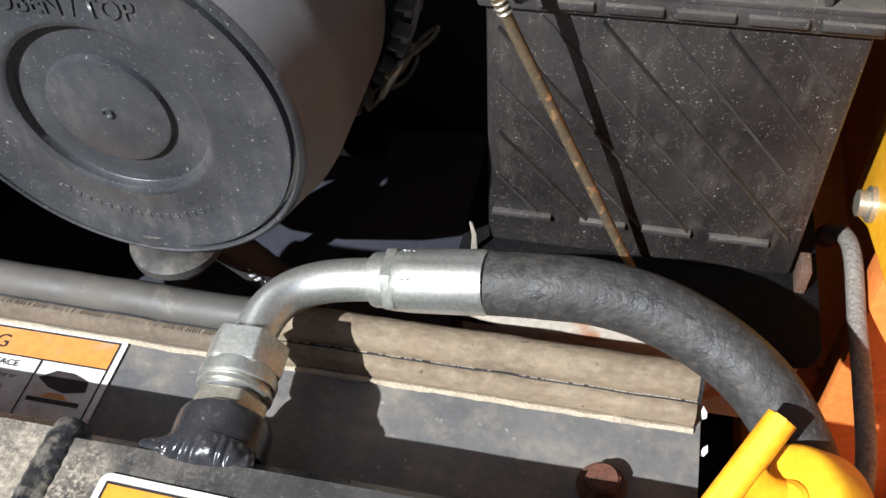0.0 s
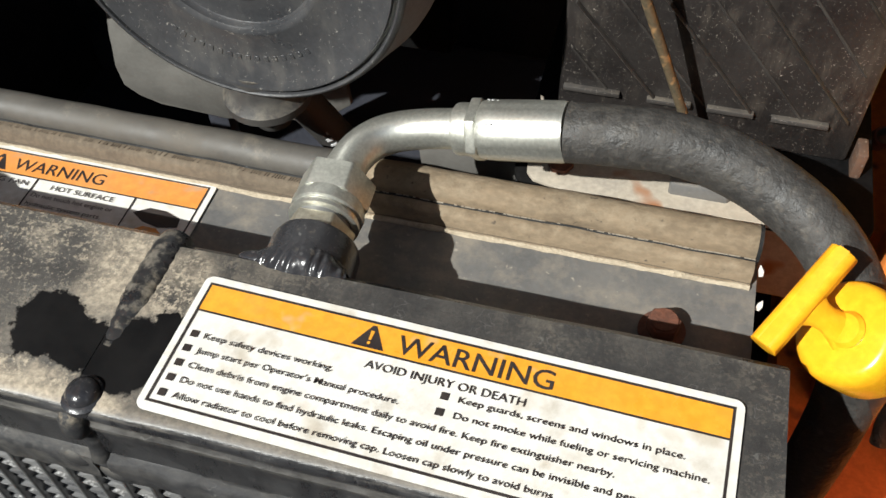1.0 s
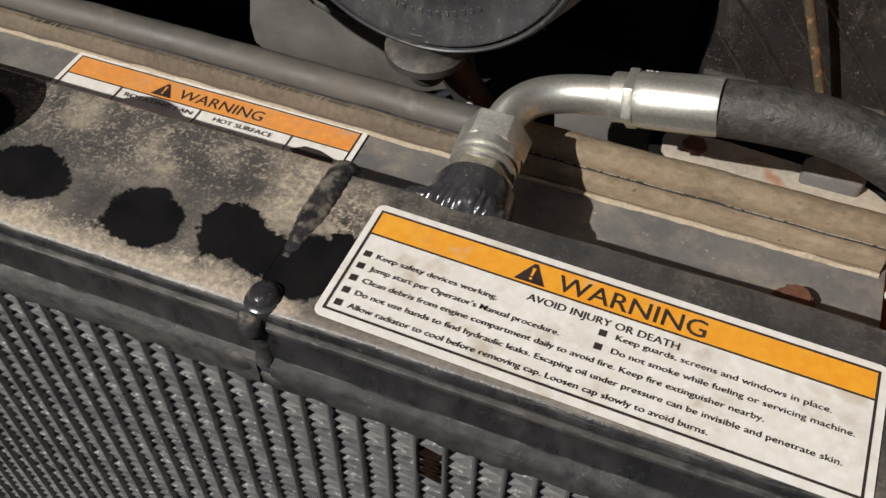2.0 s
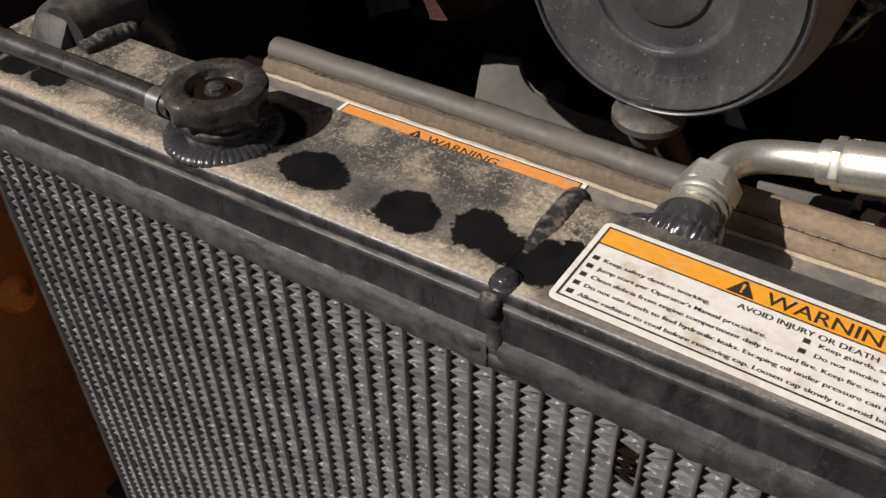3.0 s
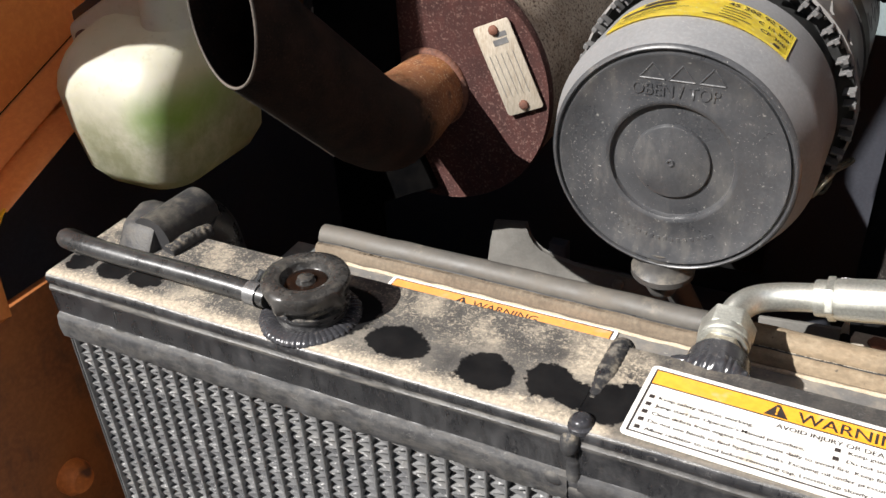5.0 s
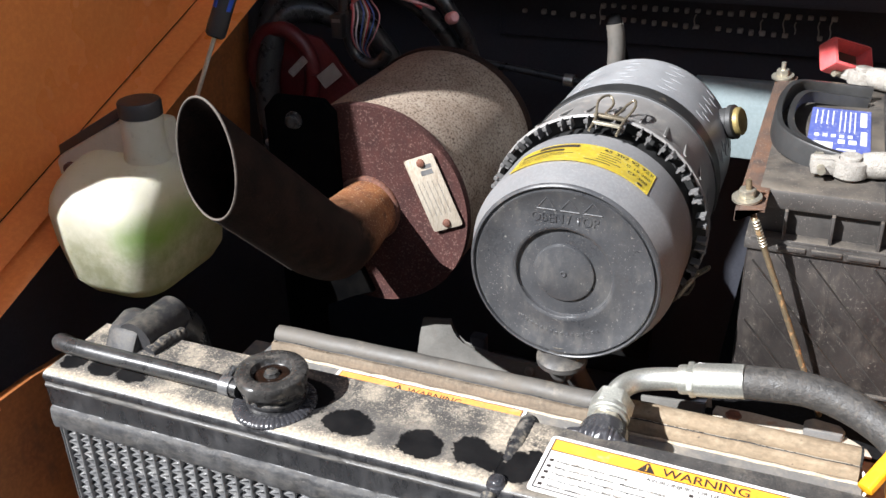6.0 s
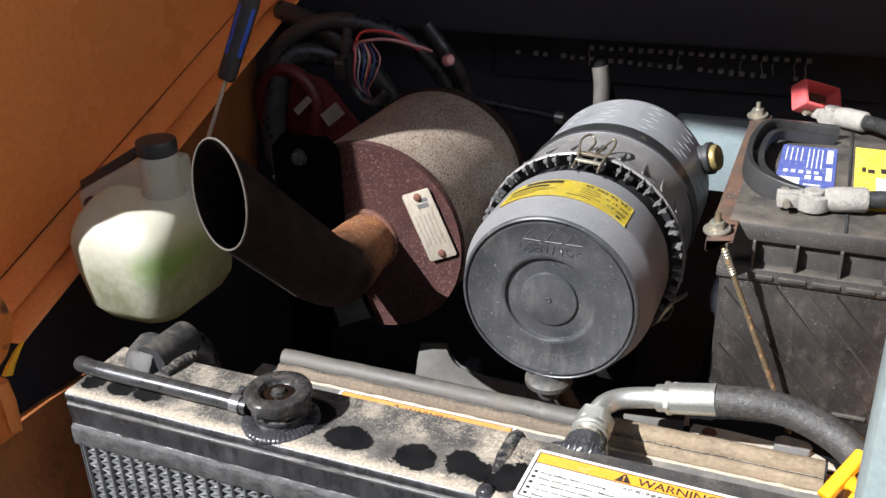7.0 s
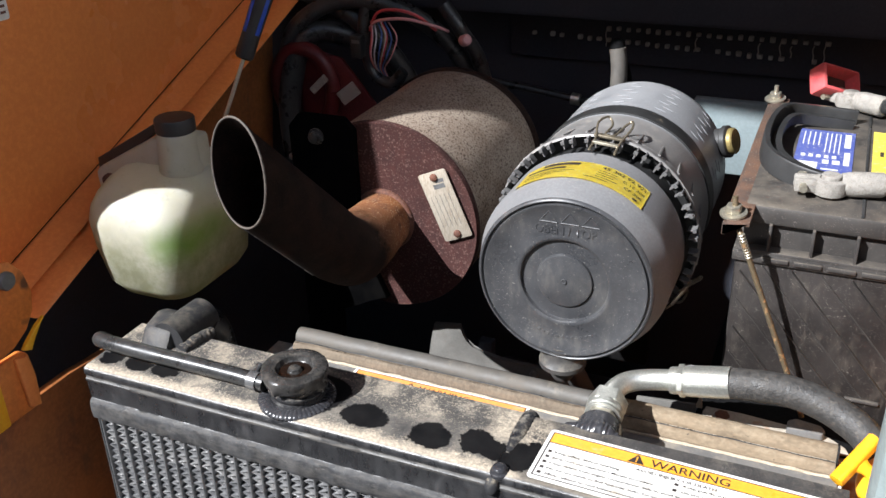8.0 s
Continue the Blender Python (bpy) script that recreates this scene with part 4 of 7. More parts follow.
            lift = math.sin(math.pi * f) * (0.0012 + 0.0017 * abs(math.sin(11.5 * a + 1.6 * f + 1.5 * noise.noise((a * 3, 0, 4)))) + 0.0008 * noise.noise((a * 4, f * 2, 6)))
            p = inner.lerp(outer, f)
            row.append(bm.verts.new(p + Vector((-0.3 * math.cos(a), -0.45, 0.84)) * lift))
        grid.append(row)
    for p, q in zip(grid, grid[1:]):
        for u in range(8):
            bm.faces.new((p[u], p[u + 1], q[u + 1], q[u]))
    part("port_fillet", bm, "port_black", root, "rippled glossy black weld round the port", smooth=80)
    leaf = [(0.0185 - 0.0125 * k / 12, 0.0935, 0.9968 - 0.001 * k / 12) for k in range(13)]
    part("port_weld", sweep(leaf, [0.0038 * math.sqrt(1.0 - (k / 12.0) ** 2) + 0.0004 for k in range(13)], 14), "port_black", root, "leaf-shaped end of the weld")
    # outlet stub at the far end
    part("outlet_stub", lathe([(0.021, 0), (0.021, 0.06), (0.019, 0.062), (0, 0.062)], toward((-0.423, 0.066, 1.006), (0.05, 1, -0.02)), 32), "stub_black", root, "dusty black outlet stub")
    part("stub_saddle", prism([(0.05, 0.998), (0.066, 1.02), (0.09, 1.026), (0.105, 1.02), (0.105, 0.99), (0.05, 0.99)], 0.036, Matrix.Translation((-0.452, 0, 0)) @ YZ, 0.005), "stub_black", root)
    part("stub_weld", bead([(-0.402, 0.062, 1.001), (-0.398, 0.08, 1.004), (-0.394, 0.104, 1.0)], 0.007, 0.06), "tank_plain", root)
    return root


RADIATOR = radiator()


def radiator_cap():
    c = Matrix.Translation((-0.246, 0.0375, 1.0)) @ Matrix.Diagonal((0.9, 0.9, 1.04, 1))
    bm = bmesh.new()
    seg, rings = 72, []
    prof = [(0.0, 0.0305, 0), (0.007, 0.0305, 0), (0.0082, 0.0285, 0), (0.0175, 0.0272, 0), (0.0195, 0.029, 0), (0.0208, 0.0328, 0), (0.0245, 0.0345, 0), (0.0315, 0.0342, 0.0), (0.0352, 0.0328, 0.05), (0.0364, 0.0306, 0.15), (0.0362, 0.0275, 0.5), (0.035, 0.0225, 1.3), (0.034, 0.0195, 1.3), (0.032, 0.0185, 0.6), (0.0275, 0.019, 0), (0.0275, 0.012, 0)]
    for r, z, lob in prof:
        if r == 0:
            rings.append([bm.verts.new((0, 0, z))] * seg)
            continue
        ring = []
        for k in range(seg):
            a = 2 * math.pi * k / seg
            w = max(0.0, math.cos(4 * a + 0.5)) ** 9
            rr = r + lob * (0.0042 * w - 0.0008)
            ring.append(bm.verts.new((rr * math.cos(a), rr * math.sin(a), z)))
        rings.append(ring)
    for a, b in zip(rings, rings[1:]):
        for k in range(seg):
            q = []
            for v in (a[k], a[(k + 1) % seg], b[(k + 1) % seg], b[k]):
                if v not in q:
                    q.append(v)
            bm.faces.new(q)
    bm.faces.new(rings[-1])
    bm.transform(c)
    root = part("filler_cap", bm, "cap_rubber", RADIATOR, "worn black lobed pressure cap")
    part("cap_recess", lathe([(0.0176, 0.0272), (0.0172, 0.0284), (0, 0.0286)], c, 32), "oil_wet", root, "wet brown recess")
    part("centre_button", lathe([(0.0068, 0.0275), (0.0066, 0.0315), (0.005, 0.0326), (0, 0.0328)], c, 24), "cap_rubber", root, "dusty round centre button")
    # raised marks round the rim, too small to read
    for k in range(14):
        a = radians(20 + 17 * k + (40 if k > 6 else 0))
        m = c @ Matrix.Rotation(a, 4, "Z") @ Matrix.Translation((0.0268, 0, 0.0343))
        part("rim_mark", box(-0.0016, 0.0016, -0.0009, 0.0009, 0, 0.0005, m=m), "cap_rubber", root)


radiator_cap()


def overflow_hose():
    root = thing("overflow_hose", (-0.36, 0.03, 1.002), "thin black rubber overflow hose lying across the tank", "hose")
    line = smooth_line([(-0.276, 0.028, 1.013), (-0.31, 0.028, 1.0145), (-0.36, 0.0275, 1.0155), (-0.42, 0.026, 1.017), (-0.462, 0.0265, 1.0175), (-0.481, 0.031, 1.015), (-0.4905, 0.043, 1.006), (-0.495, 0.06, 0.985), (-0.496, 0.075, 0.94), (-0.496, 0.08, 0.88)], 8)
    part("tube", sweep(line, 0.0082, 14), "rubber", root)
    c = toward((-0.288, 0.028, 1.0135), (1, 0.0, -0.04))
    part("hose_clamp", lathe([(0.0084, -0.005), (0.0094, -0.005), (0.0094, 0.005), (0.0084, 0.005)], c, 24, close=False), "tube_metal", root, "small dull hose clamp")
    part("clamp_screw", lathe([(0.003, 0), (0.003, 0.008), (0.0042, 0.008), (0.0042, 0.011), (0, 0.0112)], toward((-0.289, 0.032, 1.019), (0.2, 1, 0.6)), 12), "rubber", root)


overflow_hose()


# ---- warning decals ----
def triangle(m, cu, base, w, h, parent, ground_mat):
    bm = prism([(cu - w / 2, base), (cu + w / 2, base), (cu + w * 0.06, base + h), (cu - w * 0.06, base + h)], 0.0002, m @ Matrix.Translation((0, 0, 0.0002)))
    part("warning_triangle", bm, "black_ink", parent)
    bm = prism([(cu - w * 0.035, base + h * 0.34), (cu + w * 0.035, base + h * 0.34), (cu + w * 0.055, base + h * 0.74), (cu - w * 0.055, base + h * 0.74)], 0.0002, m @ Matrix.Translation((0, 0, 0.0005)))
    part("mark_bar", bm, ground_mat, parent)
    part("mark_dot", lathe([(w * 0.05, 0.0005), (w * 0.05, 0.0007), (0, 0.0007)], m @ Matrix.Translation((cu, base + h * 0.2, 0)), 12), ground_mat, parent)


def frame_lines(m, u0, u1, v0, v1, w, parent):
    for a, b, c, d in ((u0, u1, v1 - w, v1), (u0, u1, v0, v0 + w), (u0, u0 + w, v0 + w, v1 - w), (u1 - w, u1, v0 + w, v1 - w)):
        part("border_line", prism([(a, c), (b, c), (b, d), (a, d)], 0.0002, m @ Matrix.Translation((0, 0, 0.0002))), "black_ink", parent)


def big_decal():
    root = thing("warning_decal", (0.12, 0.04, 1.001), "white and orange printed warning decal stuck on the oil cooler tank", "warning label")
    m = Matrix.Translation((0.0, 0.0765, 1.0013)) @ Matrix.Rotation(radians(-1.75), 4, "Z")
    W, H = 0.2355, 0.0695
    part("sheet", prism(round_rect(W, H, 0.004, 5, W / 2, -H / 2), 0.0005, m @ Matrix.Translation((0, 0, -0.0005))), "white_vinyl", root)
    frame_lines(m, 0.0032, W - 0.0035, -H + 0.0038, -0.0038, 0.0011, root)
    part("orange_band", prism([(0.0043, -0.0182), (W - 0.0046, -0.0182), (W - 0.0046, -0.0049), (0.0043, -0.0049)], 0.0002, m @ Matrix.Translation((0, 0, 0.0001))), "orange_vinyl", root)
    part("band_line", prism([(0.0043, -0.0192), (W - 0.0046, -0.0192), (W - 0.0046, -0.0183), (0.0043, -0.0183)], 0.0002, m @ Matrix.Translation((0, 0, 0.0002))), "black_ink", root)
    up = m @ Matrix.Translation((0, 0, 0.0004))
    triangle(m, 0.0815, -0.0172, 0.0145, 0.0112, root, "orange_vinyl")
    letters("WARNING", up, 0.0935, 0.1605, -0.0166, 0.0092, "black_ink", root, heavy=0.006)
    letters("AVOID INJURY OR DEATH", up, 0.0835, 0.1515, -0.0268, 0.0038, "black_ink", root, heavy=0.002)
    rows = ((0.013, 0.0715, "Keep safety devices working."), (0.013, 0.1025, "Jump start per Operator's Manual procedure."),
            (0.013, 0.191, "Clean debris from engine compartment daily to avoid fire. Keep fire extinguisher nearby."),
            (0.013, 0.2225, "Do not use hands to find hydraulic leaks. Escaping oil under pressure can be invisible and penetrate skin."),
            (0.013, 0.1715, "Allow radiator to cool before removing cap. Loosen cap slowly to avoid burns."))
    for k, (u0, u1, body) in enumerate(rows):
        v = -0.0322 - 0.00742 * k
        letters(body, up, u0, u1, v, 0.00285, "black_ink", root, heavy=0.006)
        part("bullet", prism([(0.0068, v - 0.0002), (0.01, v - 0.0002), (0.01, v + 0.003), (0.0068, v + 0.003)], 0.0002, up), "black_ink", root)
    for k, (u1, body) in enumerate(((0.2155, "Keep guards, screens and windows in place."), (0.2255, "Do not smoke while fueling or servicing machine."))):
        v = -0.0322 - 0.00742 * k
        letters(body, up, 0.1255, u1, v, 0.00285, "black_ink", root, heavy=0.006)
        part("bullet", prism([(0.118, v - 0.0002), (0.1212, v - 0.0002), (0.1212, v + 0.003), (0.118, v + 0.003)], 0.0002, up), "black_ink", root)


big_decal()


def hot_decal():
    root = thing("hot_surface_decal", (-0.16, 0.15, 0.94), "white and orange printed warning decal on the shroud plate", "warning label")
    m = Matrix.Translation((-0.2595, 0.1785, 0.9413)) @ Matrix.Rotation(radians(-0.1), 4, "Z")
    W, H = 0.206, 0.066
    part("sheet", prism(round_rect(W, H, 0.004, 5, W / 2, -H / 2), 0.0005, m @ Matrix.Translation((0, 0, -0.0005))), "white_vinyl", root)
    frame_lines(m, 0.0035, W - 0.0035, -H + 0.0035, -0.0035, 0.0009, root)
    part("orange_band", prism([(0.0044, -0.0205), (W - 0.0044, -0.0205), (W - 0.0044, -0.0046), (0.0044, -0.0046)], 0.0002, m @ Matrix.Translation((0, 0, 0.0001))), "orange_faded", root)
    up = m @ Matrix.Translation((0, 0, 0.0004))
    triangle(m, 0.0715, -0.019, 0.0145, 0.0115, root, "orange_faded")
    letters("WARNING", up, 0.082, 0.1405, -0.0172, 0.0084, "black_ink", root, heavy=0.0)
    for u in (0.0445, 0.1015, 0.164):
        part("divider_line", prism([(u, -H + 0.0045), (u + 0.0008, -H + 0.0045), (u + 0.0008, -0.0212), (u, -0.0212)], 0.0002, up), "black_ink", root)
    part("divider_line", prism([(0.0044, -0.0214), (W - 0.0044, -0.0214), (W - 0.0044, -0.0206), (0.0044, -0.0206)], 0.0002, up), "black_ink", root)
    letters("ROTATING FAN", up, 0.05, 0.098, -0.0275, 0.0035, "black_ink", root, heavy=0.005)
    letters("HOT SURFACE", up, 0.113, 0.153, -0.0275, 0.0036, "black_ink", root, heavy=0.005)
    letters("Do not touch hot engine or", up, 0.1045, 0.156, -0.0345, 0.003, "black_ink", root, heavy=0.006)
    letters("hydraulic system parts.", up, 0.1045, 0.152, -0.041, 0.003, "black_ink", root, heavy=0.006)
    # plain pictogram shapes
    part("pictogram", prism([(0.168, -0.0315), (0.176, -0.0262), (0.186, -0.0265), (0.196, -0.03), (0.197, -0.036), (0.186, -0.0385), (0.176, -0.0365)], 0.0002, up), "black_ink", root)
    part("pictogram", prism([(0.1675, -0.0455), (0.197, -0.0455), (0.197, -0.043), (0.1675, -0.043)], 0.0002, up), "black_ink", root)
    part("pictogram", prism([(0.174, -0.0425), (0.19, -0.0425), (0.186, -0.0395), (0.178, -0.0395)], 0.0002, up), "orange_faded", root)


hot_decal()


# ---- shroud plate, seal ----
def shroud_plate():
    root = thing("shroud_plate", (-0.06, 0.14, 0.93), "grey painted sheet steel plate behind the radiator", "cover plate", kind="structure")
    part("plate", extrude_x([(0.085, 0.934), (0.085, 0.9385), (0.086, 0.94), (0.196, 0.94), (0.198, 0.938), (0.198, 0.88), (0.194, 0.88), (0.194, 0.935)], -0.375, 0.247, 60, 0.0004), "plate_paint", root)


shroud_plate()


def rusty_bolt():
    root = thing("hex_bolt", (0.203, 0.14, 0.94), "rusty hex bolt with a washer in the shroud plate", "bolt")
    c = Matrix.Translation((0.203, 0.139, 0.94))
    part("washer", lathe([(0.0118, 0.0), (0.0118, 0.0018), (0.006, 0.002), (0, 0.002)], c, 32), "rust", root)
    part("bolt_head", prism(hexagon(0.0088, 12), 0.0075, c @ Matrix.Translation((0, 0, 0.002)), 0.0009), "rust", root, "rusted hexagon head")
    part("head_boss", lathe([(0.0072, 0.0092), (0.0068, 0.0105), (0, 0.0107)], c, 24), "rust", root)


rusty_bolt()


def foam_seal():
    root = thing("rubber_seal", (-0.04, 0.195, 0.94), "dusty bulb-shaped rubber edge seal along the plate", "seal")
    def centre(x):
        f = min(1.0, max(0.0, (0.06 - x) / 0.27))
        return 0.196 + 0.0022 * f * f * (3 - 2 * f)

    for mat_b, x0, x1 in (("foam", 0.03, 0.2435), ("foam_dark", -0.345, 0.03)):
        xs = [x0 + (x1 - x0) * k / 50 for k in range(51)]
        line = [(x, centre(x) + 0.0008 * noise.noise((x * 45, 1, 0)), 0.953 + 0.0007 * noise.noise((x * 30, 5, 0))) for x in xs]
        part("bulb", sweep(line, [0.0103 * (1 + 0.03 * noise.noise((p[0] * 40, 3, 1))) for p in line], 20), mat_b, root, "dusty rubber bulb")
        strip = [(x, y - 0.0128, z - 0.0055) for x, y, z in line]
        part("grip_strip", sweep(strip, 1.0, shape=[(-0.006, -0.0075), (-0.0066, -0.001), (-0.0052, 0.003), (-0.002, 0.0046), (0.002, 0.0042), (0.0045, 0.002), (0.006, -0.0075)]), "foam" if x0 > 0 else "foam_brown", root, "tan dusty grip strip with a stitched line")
        rnd = random.Random(5)
        bm = bmesh.new()
        for k in range(110):
            x = x0 + (x1 - x0) * (k + 0.5) / 110
            if rnd.random() < 0.25 or x < 0.03:
                continue
            y = centre(x) + 0.0008 * noise.noise((x * 45, 1, 0)) - 0.0107
            box(x - 0.0009, x + 0.0004 + 0.0008 * rnd.random(), y - 0.0002, y + 0.0003, 0.9522, 0.9531, 0, bm=bm)
        if x0 > 0:
            tagged(part("stitch", bm, "tag_metal", root, "pale stitches along the seam"), kind="stuff")
        else:
            bm.free()
        # thin black line laid in as the shade of the crease beside the bulb
        seam = [(x, y - 0.0107, z - 0.0008) for x, y, z in line]
        part("crease_shade", sweep(seam, [0.0007 + 0.0003 * noise.noise((p[0] * 50, 2, 3)) for p in seam], 6), "rubber", root)
        crust = [(x, y - 0.0195, 0.9405 + 0.0012 * noise.noise((x * 60, 4, 2))) for x, y, z in line]
        part("dust_crust", sweep(crust, [0.0017 + 0.0011 * noise.noise((p[0] * 90, 7, 2)) for p in crust], 8), "sand", root, "pale crust of dust along the strip")
        edge = [(x, y - 0.0182, 0.9425) for x, y, z in line]
        part("edge_line", sweep(edge, 0.0004 if x0 > 0 else 0.0009, 6), "foam_slit", root)
        # fine slits cut across the strip
        if x0 < 0:
            bm = bmesh.new()
            for k in range(230):
                x = x0 + (x1 - x0) * (k + 0.5) / 230
                if rnd.random() < 0.2:
                    continue
                y = centre(x) - 0.0128
                box(-0.0002, 0.0002, -0.0016 - 0.0004 * rnd.random(), 0.0016, 0.9514, 0.95215, 0, m=Matrix.Translation((x, y, 0)) @ Matrix.Rotation(radians(-30 + 16 * rnd.random()), 4, "Z"), bm=bm)
            tagged(part("slit", bm, "foam_slit", root, "fine dark slits cut across the strip"), kind="stuff")
    for k, (x, y, z, turn) in enumerate(((0.2475, 0.184, 0.946, 20), (0.2495, 0.168, 0.938, -15))):
        part("torn_flap", prism([(-0.0014, -0.003), (0.0008, -0.0026), (0.0016, 0.0), (0.0003, 0.0034), (-0.0012, 0.001)], 0.0006, Matrix.Translation((x, y, z)) @ pose(0, 0, 0, 25, 10, turn)), "white_vinyl", root, "torn pale fibre")
    part("torn_end", lathe([(0.0108, 0), (0.0106, 0.002), (0.007, 0.0026), (0.006, 0.0005), (0, 0.0005)], toward((0.2432, 0.196, 0.953), (1, 0, 0)), 18), "rubber", root)


foam_seal()


# ---- hydraulic hose ----
def hydraulic_hose():
    root = thing("hydraulic_hose", (0.039, 0.12, 0.984), "black rubber hydraulic hose with a bright steel elbow fitting", "hydraulic hose")
    a = Vector((0.0338, 0.1155, 0.9845))
    way = Vector((-0.03, 1, 0.07)).normalized()
    m = toward(a, way, 0)
    part("adapter", prism(hexagon(0.0178), 0.0135, m @ Matrix.Translation((0, 0, -0.002)), 0.0012), "zinc", root, "dull steel hexagon adapter")
    part("thread_groove", lathe([(0.0148, 0.011), (0.0148, 0.0145)], m, 32), "tube_metal", root)
    part("collar", lathe([(0.0165, 0.0138), (0.0178, 0.0145), (0.018, 0.0165), (0.0168, 0.0178), (0.0168, 0.0185), (0.0182, 0.0193), (0.0186, 0.0225), (0.0176, 0.0262), (0.0165, 0.0265)], m, 36, close=True), "steel", root, "turned bright collar")
    part("swivel_nut", prism(hexagon(0.0196), 0.0168, m @ Matrix.Translation((0, 0, 0.0255)), 0.0012), "steel", root, "bright hexagon swivel nut")
    p = a + way * 0.041
    b, e = Vector((0.0835, 0.1985, 0.9967)), Vector((0.1415, 0.196, 1.0095))
    reach = (e - b).normalized()
    q, r = p + way * 0.034, b - reach * 0.036
    line = []
    for k in range(25):
        u = k / 24
        line.append((1 - u) ** 3 * p + 3 * u * (1 - u) ** 2 * q + 3 * u * u * (1 - u) * r + u ** 3 * (b + reach * 0.004))
    part("elbow_tube", sweep(line, 0.0106, 24), "steel", root, "smooth bent steel tube")
    f = toward(b, e - b)
    part("crimp_collar", lathe([(0.0112, 0), (0.0132, 0.0005), (0.0136, 0.002), (0.0136, 0.0085), (0.0125, 0.0095)], f, 32), "steel", root)
    part("crimp_nut", prism(hexagon(0.0168, 5), 0.0058, f @ Matrix.Translation((0, 0, 0.0088)), 0.001), "steel", root)
    crimp = []
    for k in range(64):
        t = 2 * math.pi * k / 64
        crimp.append((math.cos(t) * (1 - 0.028 * (max(0, math.cos(8 * t)) ** 6)), math.sin(t) * (1 - 0.028 * (max(0, math.cos(8 * t)) ** 6))))
    ferr = [b + (e - b).normalized() * h for h in (0.014, 0.015, 0.02, 0.04, 0.056, 0.0584)]
    part("ferrule", sweep(ferr, [0.0143, 0.0149, 0.0154, 0.0156, 0.0155, 0.015], shape=crimp), "steel", root, "crimped bright steel ferrule")
    for k in range(7):
        for j, ang in enumerate((62, 128)):
            if (k * 3 + j) % 4 == 3:
                continue
            mm = f @ Matrix.Rotation(radians(ang), 4, "Z") @ Matrix.Translation((0.0154, 0, 0.0172 + 0.0016 * (k % 2) + 0.003 * j))
            part("stamp_mark", box(-0.0001, 0.0002, -0.0006, 0.0006, 0.0011 * k % 0.004, 0.0011 * k % 0.004 + 0.0012, m=mm @ Matrix.Rotation(radians(8 * k - 24), 4, "Z")), "tube_metal", root)
    hose = smooth_line([(0.1405, 0.196, 1.0093), (0.165, 0.1955, 1.0125), (0.19, 0.195, 1.014), (0.216, 0.191, 1.012), (0.241, 0.182, 1.007), (0.262, 0.169, 1.0), (0.278, 0.154, 0.988), (0.289, 0.142, 0.968), (0.295, 0.135, 0.935), (0.297, 0.132, 0.89), (0.297, 0.132, 0.8)], 10)
    part("hose", sweep(hose, [0.0151 * (1 + 0.012 * noise.noise(p * 60)) for p in hose], 28), "hose_rubber", root, "thick weathered black rubber hose")


hydraulic_hose()


# ---- yellow latch ----
def latch():
    root = thing("door_latch", (0.285, 0.11, 0.95), "bright yellow painted cast latch with a bar handle", "latch")
    t0, t1 = Vector((0.267, 0.139, 1.021)), Vector((0.241, 0.1, 0.998))
    way = (t1 - t0).normalized()
    m = Matrix.Translation(t0) @ way.to_track_quat("Z", "Y").to_matrix().to_4x4()
    part("handle_bar", prism(round_rect(0.0122, 0.0115, 0.004, 5), (t1 - t0).length, m, 0.001), "yellow_paint", root)
    face, out = Vector((0.2725, 0.116, 0.9985)), Vector((-0.66, -0.3, 0.69)).normalized()
    mid = t0.lerp(t1, 0.52)
    reach = face - mid
    flat = reach.cross(way).normalized()
    side = flat.cross(reach).normalized()
    bm = bmesh.new()
    rings = []
    for f, half in ((0.0, 0.0165), (0.12, 0.0125), (0.26, 0.0085), (0.42, 0.0062), (0.62, 0.0056), (0.85, 0.007), (1.1, 0.0095)):
        p = mid + reach * f
        rings.append([bm.verts.new(p + half * c * side + 0.0046 * s * flat) for c, s in [(math.cos(2 * math.pi * v / 14), math.sin(2 * math.pi * v / 14)) for v in range(14)]])
    for p, q in zip(rings, rings[1:]):
        for v in range(14):
            bm.faces.new((p[v], p[(v + 1) % 14], q[(v + 1) % 14], q[v]))
    bm.faces.new(rings[0])
    bm.faces.new(rings[-1])
    part("handle_web", bm, "yellow_paint", root, "", 60)
    m = toward(face, out)
    body = lathe([(0.0, 0.0022), (0.006, 0.0022), (0.0068, 0.0008), (0.009, 0.0004), (0.0185, 0.0), (0.0215, -0.0012), (0.0232, -0.0042), (0.0237, -0.0085), (0.0237, -0.025), (0.0215, -0.031), (0.015, -0.034), (0, -0.034)], m, 56)
    for v in body.verts:
        v.co += 0.0006 * Vector((noise.noise(v.co * 60), noise.noise(v.co * 60 + Vector((9, 0, 0))), noise.noise(v.co * 60 + Vector((0, 9, 0)))))
    part("latch_body", body, "yellow_paint", root, "rounded yellow casting", 50)
    part("pivot_boss", lathe([(0.0078, 0.0), (0.0082, 0.0016), (0.0066, 0.0036), (0.003, 0.0042), (0, 0.0042)], m @ Matrix.Translation((0.0015, 0.002, 0)), 28), "yellow_paint", root, "low round boss")
    low = face - 0.028 * out
    part("neck", sweep([low, low + Vector((0.01, 0.008, -0.03)), low + Vector((0.012, 0.012, -0.12))], 0.011, 20), "rubber", root, "dark stem below the latch")


latch()


# ---- air cleaner ----
AX, AZ, AY = -0.0300, 1.0835, 0.1985


def on_drum(angle, r, y):
    """A point on the air cleaner's drum: degrees from the top towards +x."""
    return Vector((AX + r * math.sin(radians(angle)), y, AZ + r * math.cos(radians(angle))))


